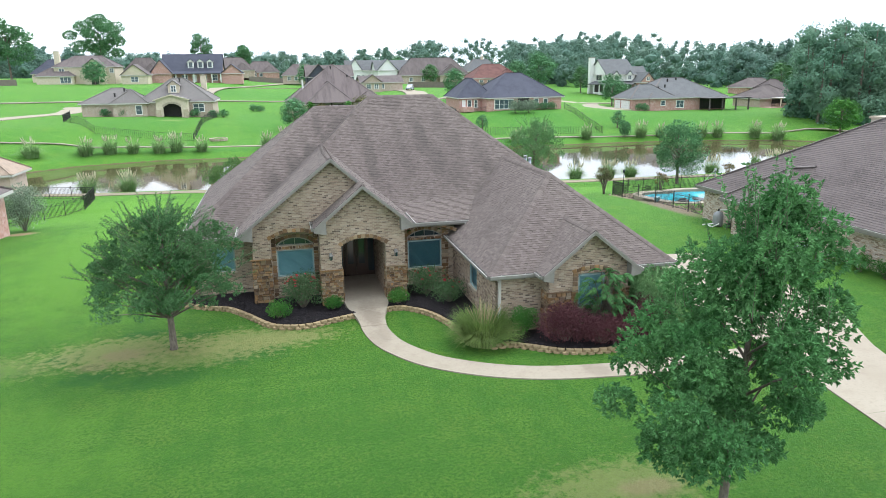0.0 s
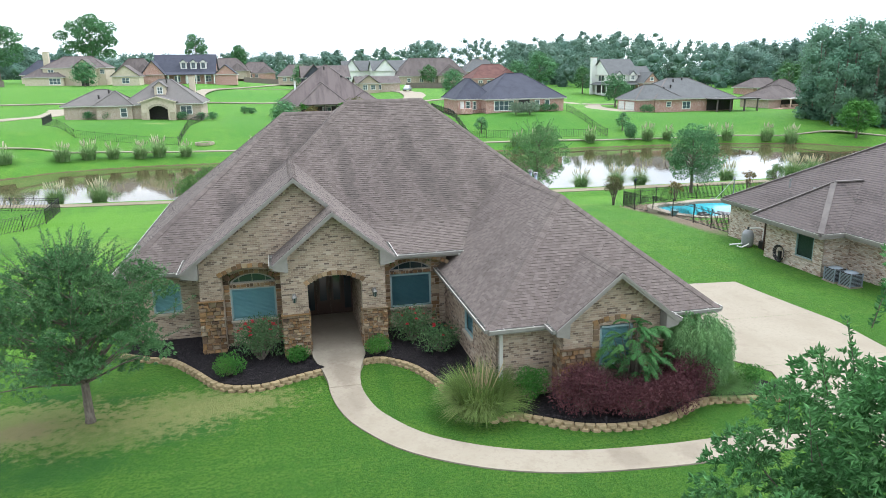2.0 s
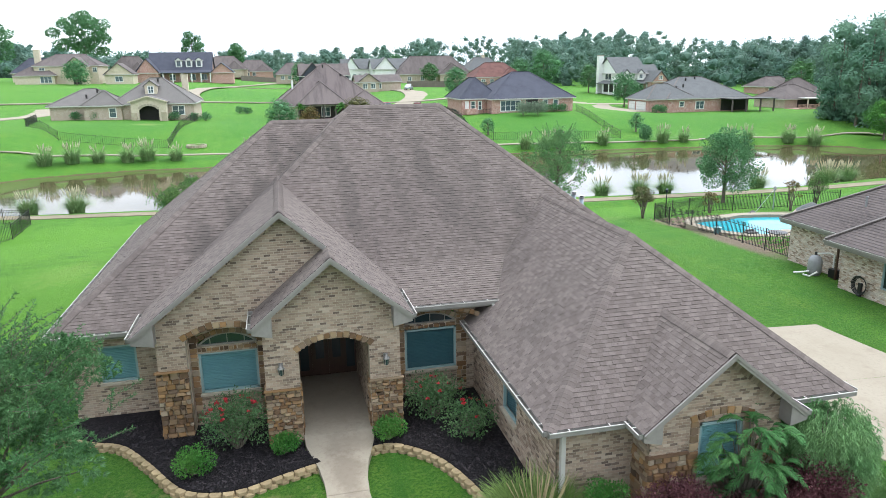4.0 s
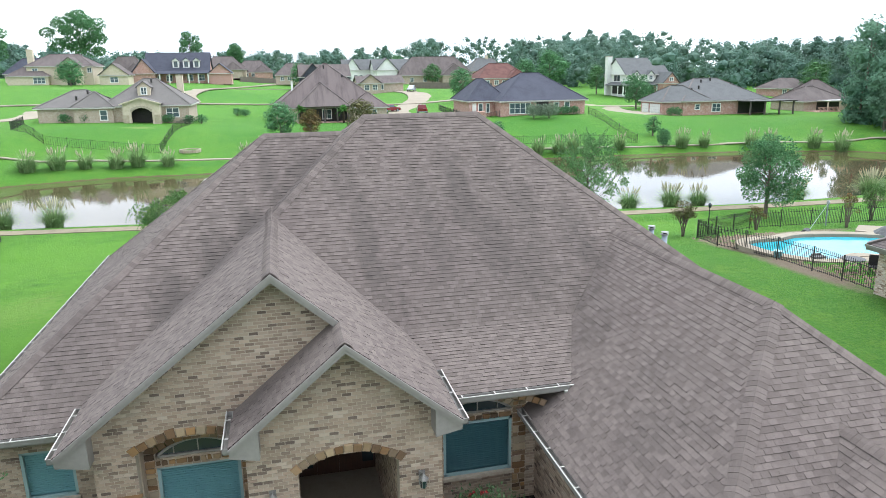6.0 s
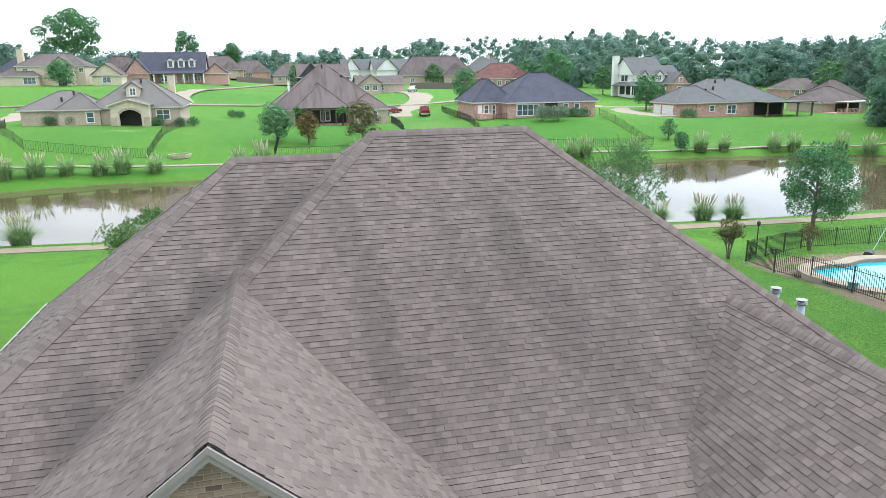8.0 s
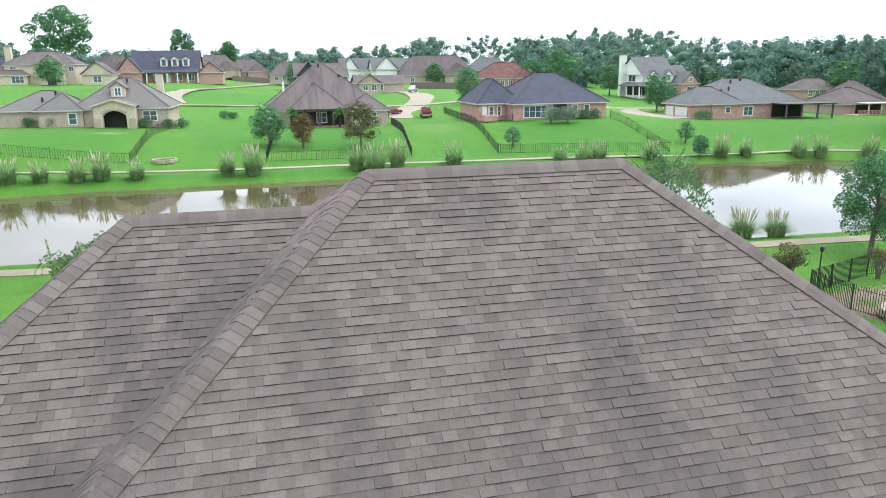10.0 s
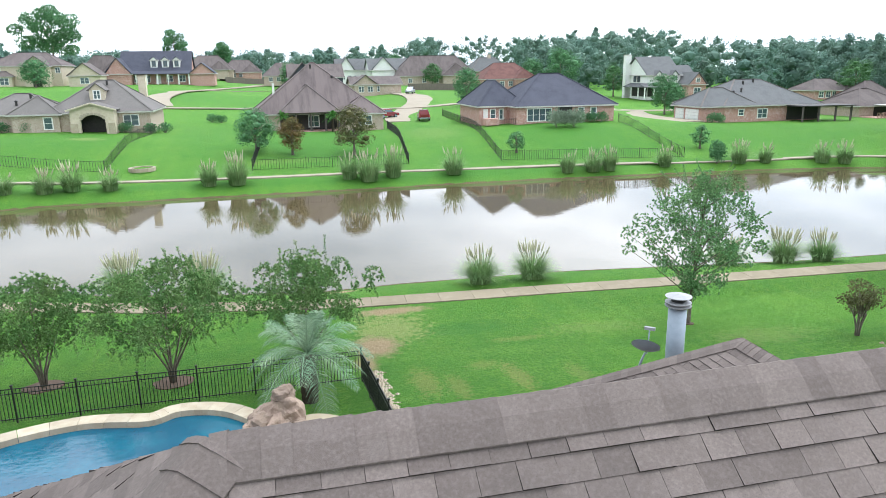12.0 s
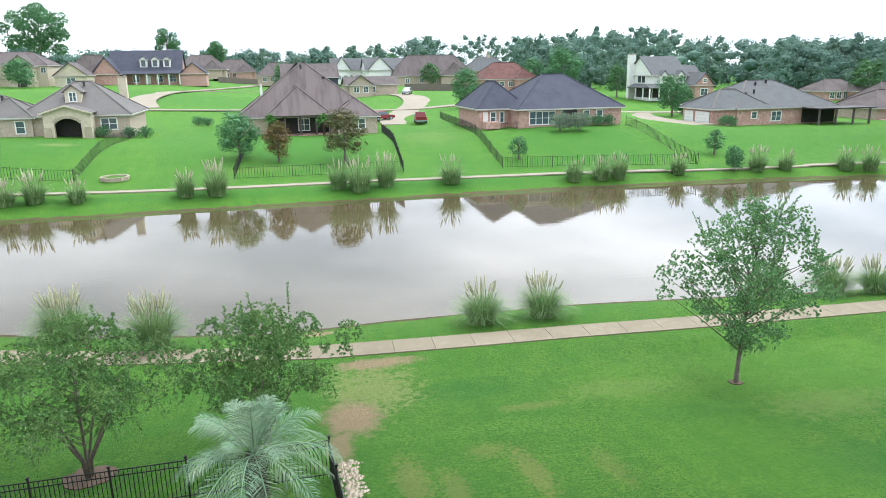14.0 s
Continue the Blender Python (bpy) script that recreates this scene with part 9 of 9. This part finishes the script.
# ---- far planting ----
for k, (x, y, r, hh, pl) in enumerate(((-20.5, 80.9, 1.3, 2.0, 14), (-18.1, 81.2, 1.4, 2.3, 16), (-14.5, 81.0, 1.2, 1.8, 10), (-5.0, 80.9, 1.2, 2.1, 10), (-2.2, 80.9, 1.5, 2.7, 18), (9.5, 81.1, 1.3, 2.4, 6), (11.5, 80.2, 1.7, 2.7, 14), (14.3, 81.1, 1.4, 2.7, 14), (21.2, 81.2, 1.6, 2.4, 8), (34.4, 79.9, 1.2, 2.1, 6), (37.5, 79.8, 1.4, 2.1, 10), (39.6, 79.8, 1.2, 2.3, 12), (46.8, 79.9, 1.2, 2.0, 8), (56.5, 79.3, 1.4, 2.3, 14), (59.8, 78.8, 1.1, 1.9, 8), (66.8, 77.5, 1.4, 2.1, 10), (69.3, 76.6, 1.3, 2.2, 12), (75, 74.5, 1.4, 2.3, 12), (78, 72.5, 1.5, 2.4, 14), (-27, 80.2, 1.5, 2.3, 14), (-30, 79.2, 1.5, 2.2, 12), (-36, 76.0, 1.6, 2.2, 10), (-24, 80.6, 1.2, 1.9, 8))):
    pampas("clump of pampas grass on the far bank", g0(x, y), r * 1.2, hh * 1.28, 130 + k, pl, 520, width=0.03, group="pampas grass on the far bank", fat=0.07, tuft=0.45)
shrub("shrub", "dense dark green evergreen by the far path", g0(53.5, 79.4), (1.1, 1.1, 2.6), 1400, 0.25, OAK, 90)
for k, (lab, x, y, hh, sp, ml, n, lf) in enumerate((
    ("round dark green tree on the porch lawn", -0.4, 94.4, 5.0, 2.7, OAK, 2600, 0.32), ("rust-leaved young tree on the lawn", 3.9, 92.8, 4.4, 1.7, DEAD, 1900, 0.28), ("olive-brown tree by the bank", 11.3, 91.7, 5.8, 2.4, OLIVE, 2600, 0.3),
    ("small tree on the brick house lawn", 31.4, 89.0, 2.7, 1.1, OAK, 900, 0.22), ("small dark tree beyond the path", 55.7, 86.3, 3.0, 1.2, OAK, 1000, 0.22), ("round tree beside the slate-roofed house", 40.7, 145.2, 7.2, 3.2, OAK, 2600, 0.42),
    ("tall broad tree behind the slate-roofed house", 82.5, 196.0, 12.0, 5.6, OAK, 3600, 0.6), ("tree behind the slate roof", 83.0, 220, 9.0, 4.8, OAK, 2600, 0.6), ("tree before the garage house", 75.1, 127.5, 7.4, 3.0, OAK, 2600, 0.42), ("dark shrub tree beside the garage", 79.5, 131, 5.0, 2.4, OAK, 1600, 0.4),
    ("olive green tree beside the white house", 86.5, 171, 7.6, 3.0, FINE, 2200, 0.42), ("tree before the cream house", -58, 212, 7.0, 4.0, OAK, 2400, 0.5), ("tall spreading oak behind the houses", -66, 262, 23.0, 10.5, OAK, 5200, 0.9), ("tall tree at the estate's edge", -92, 245, 20.0, 8.0, OAK, 3600, 0.9),
    ("lone pine above the roofs", -37, 330, 19.5, 5.5, OAK, 2200, 0.9), ("second pine above the roofs", -18, 340, 16.0, 5.0, OAK, 1800, 0.9), ("bright green tree at the wood's edge", 138, 148, 9.0, 4.0, FINE, 2200, 0.5), ("bright green willow by the pond's end", 85.5, 67.5, 5.6, 3.0, BOX, 3200, 0.35),
    ("tree among the far houses", 8, 252, 8, 3.5, OAK, 1600, 0.6), ("palm-like tree beside a far house", 54, 236, 7, 3.0, FINE, 1300, 0.6), ("tree behind the tan garage", 46, 262, 10, 4.0, OAK, 1600, 0.7))):
    make_tree("tree", lab, g0(x, y), hh, sp, 0.1 + hh * 0.012, 26, int(n * (2.4 if hh < 15 else 2.0)), lf * (0.55 if hh < 15 else 0.8), ml, 200 + k, base=0.22 if hh < 15 else 0.4, clump_r=0.36 if hh < 15 else 0.24, core=hh < 15)
for x, y, sd in ((3.2, 113.0, 1), (10.5, 111.8, 2)):
    palm("small palm at the porch corner", g0(x, y), 2.2, 1.5, 22, 300 + sd, BOX, 0.18, group="porch palms")
for x, y, sd, r in ((41.0, 99.2, 1, 1.9), (43.6, 99.0, 2, 1.9)):
    shrub("shrub", "large silvery shrub behind the brick house", g0(x, y), (r, 1.5, 2.2), 2200, 0.2, SILVER, 310 + sd, group="silver shrubs")
for x, y, sd in ((-15.2, 112.6, 1), (-13.4, 113.6, 2), (-18.6, 112.8, 3), (-31.4, 113.8, 4), (-34.6, 113.8, 5), (46.4, 102.8, 6), (48.0, 102.6, 7), (49.6, 102.4, 8), (69.8, 104.6, 9), (71.0, 104.4, 10), (-8.5, 134, 11), (-7.0, 134, 12), (53, 110, 13), (56, 121, 14)):
    shrub("shrub", "trimmed green shrub by a far house", g0(x, y), (1.1, 0.9, 1.3), 700, 0.2, OAK, 320 + sd, group="far shrubs")
rg = thing("stone_ring", "round stone garden ring on the lawn", "planter", g0(-12.6, 88.2))
for k in range(22):
    a = 6.2832 * k / 22
    ob = mesh_ob("stone", *(lambda g: (g.v, g.f))(Geo().box(-0.18, -0.11, -0.1, 0.18, 0.11, 0.3)), COPING, rg)
    ob.matrix_basis = pose(1.3 * math.cos(a), 1.3 * math.sin(a), 0, 0, 0, math.degrees(a) + 90)


# ---- woodland belt on the horizon ----
def crown_mass(geo, c, r, h, rng, n, leaf, pine=False):
    """One far tree: rounded lobes of leaf sprays that lie along each lobe's skin."""
    lobes = []
    m = 9 if pine else 7
    for k in range(m):
        a, t = k * 2.39996 + rng.uniform(-0.6, 0.6), (k + 0.5) / m
        q = (0.75 * (1.0 - t) + 0.06 if pine else 0.62 * math.sin(math.pi * (0.2 + 0.72 * t))) * rng.uniform(0.6, 1.15)
        lr = r * (0.42 - 0.2 * t if pine else 0.52) * rng.uniform(0.75, 1.15)
        lobes.append((Vector((c[0] + math.cos(a) * r * q, c[1] + math.sin(a) * r * q, c[2] + h * (0.3 + 0.7 * t) - lr * 0.8)), lr))
    for k in range(2):
        lobes.append((Vector((c[0] + rng.uniform(-0.4, 0.4) * r, c[1] + rng.uniform(-0.4, 0.4) * r, c[2] + h * (0.08 + 0.16 * k))), r * 0.6))
    per = n // len(lobes)
    for p0, lr in lobes:
        leaf_mass(geo, p0, lr * 0.6, rng)
        for _ in range(per):
            d = Vector((rng.gauss(0, 1), rng.gauss(0, 1), rng.gauss(0.35, 1))).normalized()
            p = p0 + Vector((d.x, d.y, d.z * 0.8)) * lr * (0.55 + 0.5 * rng.random() ** 0.7)
            nrm = (d + Vector((rng.uniform(-1, 1), rng.uniform(-1, 1), rng.uniform(-0.6, 1))) * 0.7).normalized()
            u = nrm.cross(Vector((rng.uniform(-1, 1), rng.uniform(-1, 1), rng.uniform(-1, 1)))).normalized()
            b = nrm.cross(u)
            s = leaf * rng.uniform(0.6, 1.4)
            geo.add([p, p + u * s * 0.5 + b * s * 0.35, p + u * s, p + u * s * 0.5 - b * s * 0.35], [(0, 1, 2, 3)])


HORIZON = [(-0.9, 0.06), (-0.64, 0.054), (-0.55, 0.038), (-0.3, 0.034), (-0.1, 0.036), (-0.05, 0.046), (0.0, 0.056), (0.06, 0.052), (0.14, 0.049), (0.2, 0.054), (0.27, 0.063), (0.33, 0.055), (0.37, 0.044), (0.6, 0.042), (0.75, 0.056), (1.0, 0.058)]
rng = random.Random(77)
heading = math.atan2(0.454, 1.88)
for band, (lo, hi, cnt) in enumerate(((330, 470, 280), (215, 330, 170))):
    woods = Geo()
    for k in range(cnt):
        u = rng.uniform(-0.95, 1.0) if band == 0 else rng.uniform(0.12, 1.0)
        if band == 0 and u > 0.25 and k % 2:
            u -= 1.0
        far = rng.uniform(lo, hi)
        a = heading + math.atan(u)
        x, y = 3.5 + math.sin(a) * far, 12 + math.cos(a) * far
        z = ground(x, y)
        top = 9.8 + lerp(HORIZON, u) * far * math.cos(math.atan(u)) * rng.uniform(0.72, 1.06)
        hgt = max(6.0, top - z)
        crown_mass(woods, (x, y, z - 0.5), rng.uniform(5.0, 8.5), hgt, rng, 660, 0.95 if band == 0 else 0.75, rng.random() < 0.25)
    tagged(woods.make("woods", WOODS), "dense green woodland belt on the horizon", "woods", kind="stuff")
woods = Geo()
for k in range(75):
    x, y = rng.uniform(106, 190), rng.uniform(80, 190)
    if x < 118 + (y - 85) * 0.18 - 8 and y < 130 and x < 116:
        continue
    if x < 145 and y > 122:
        continue
    crown_mass(woods, (x, y, ground(x, y) - 0.5), rng.uniform(4.0, 6.0), rng.uniform(11, 17.5), rng, 1500, 0.55, rng.random() < 0.3)
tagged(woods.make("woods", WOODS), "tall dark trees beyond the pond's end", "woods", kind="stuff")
# the stand of tall trees on the shore at the pond's end
woods, stems = Geo(), Geo()
for x, y, r, hh in ((91.0, 82.0, 2.4, 6.0), (93.5, 79.0, 2.6, 6.5), (95.5, 83.5, 2.6, 7.0), (97.5, 73.0, 2.6, 6.0), (92.5, 83.0, 3.6, 16.5), (96.5, 86.5, 4.0, 18.0), (90.5, 76.5, 3.0, 12.0), (94.5, 79.0, 3.8, 17.0), (99.5, 82.5, 4.2, 18.5), (98.0, 76.0, 3.8, 16.0), (103.5, 79.5, 4.4, 18.0), (104.0, 86.5, 4.2, 18.5), (108.5, 83.0, 4.4, 17.5), (102.5, 72.5, 4.0, 15.0), (108.5, 74.5, 4.4, 17.0), (114.0, 79.0, 4.6, 17.0), (112.0, 89.0, 4.6, 18.5), (107.0, 66.0, 4.0, 13.0), (119.0, 84.0, 4.6, 17.5), (114.0, 70.0, 4.4, 15.0)):
    z = ground(x, y)
    x -= 1.6
    crown_mass(woods, (x, y, z - 0.4), r * 1.15, hh, rng, 2300, 0.42)
    stems.tube([(x, y, z - 0.3), (x, y, z + hh * 0.5), (x, y, z + hh * 0.85)], [0.24, 0.18, 0.06], 7)
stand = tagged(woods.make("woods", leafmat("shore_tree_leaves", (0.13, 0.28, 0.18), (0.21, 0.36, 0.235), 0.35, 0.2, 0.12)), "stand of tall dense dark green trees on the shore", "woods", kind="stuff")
stems.make("trunk", BARK, stand)


# ---------- true size ----------
for ob in scene.objects:
    if ob.parent is None and ob.type in ("MESH", "EMPTY"):
        ob.matrix_basis = Matrix.Scale(UNIT, 4) @ ob.matrix_basis
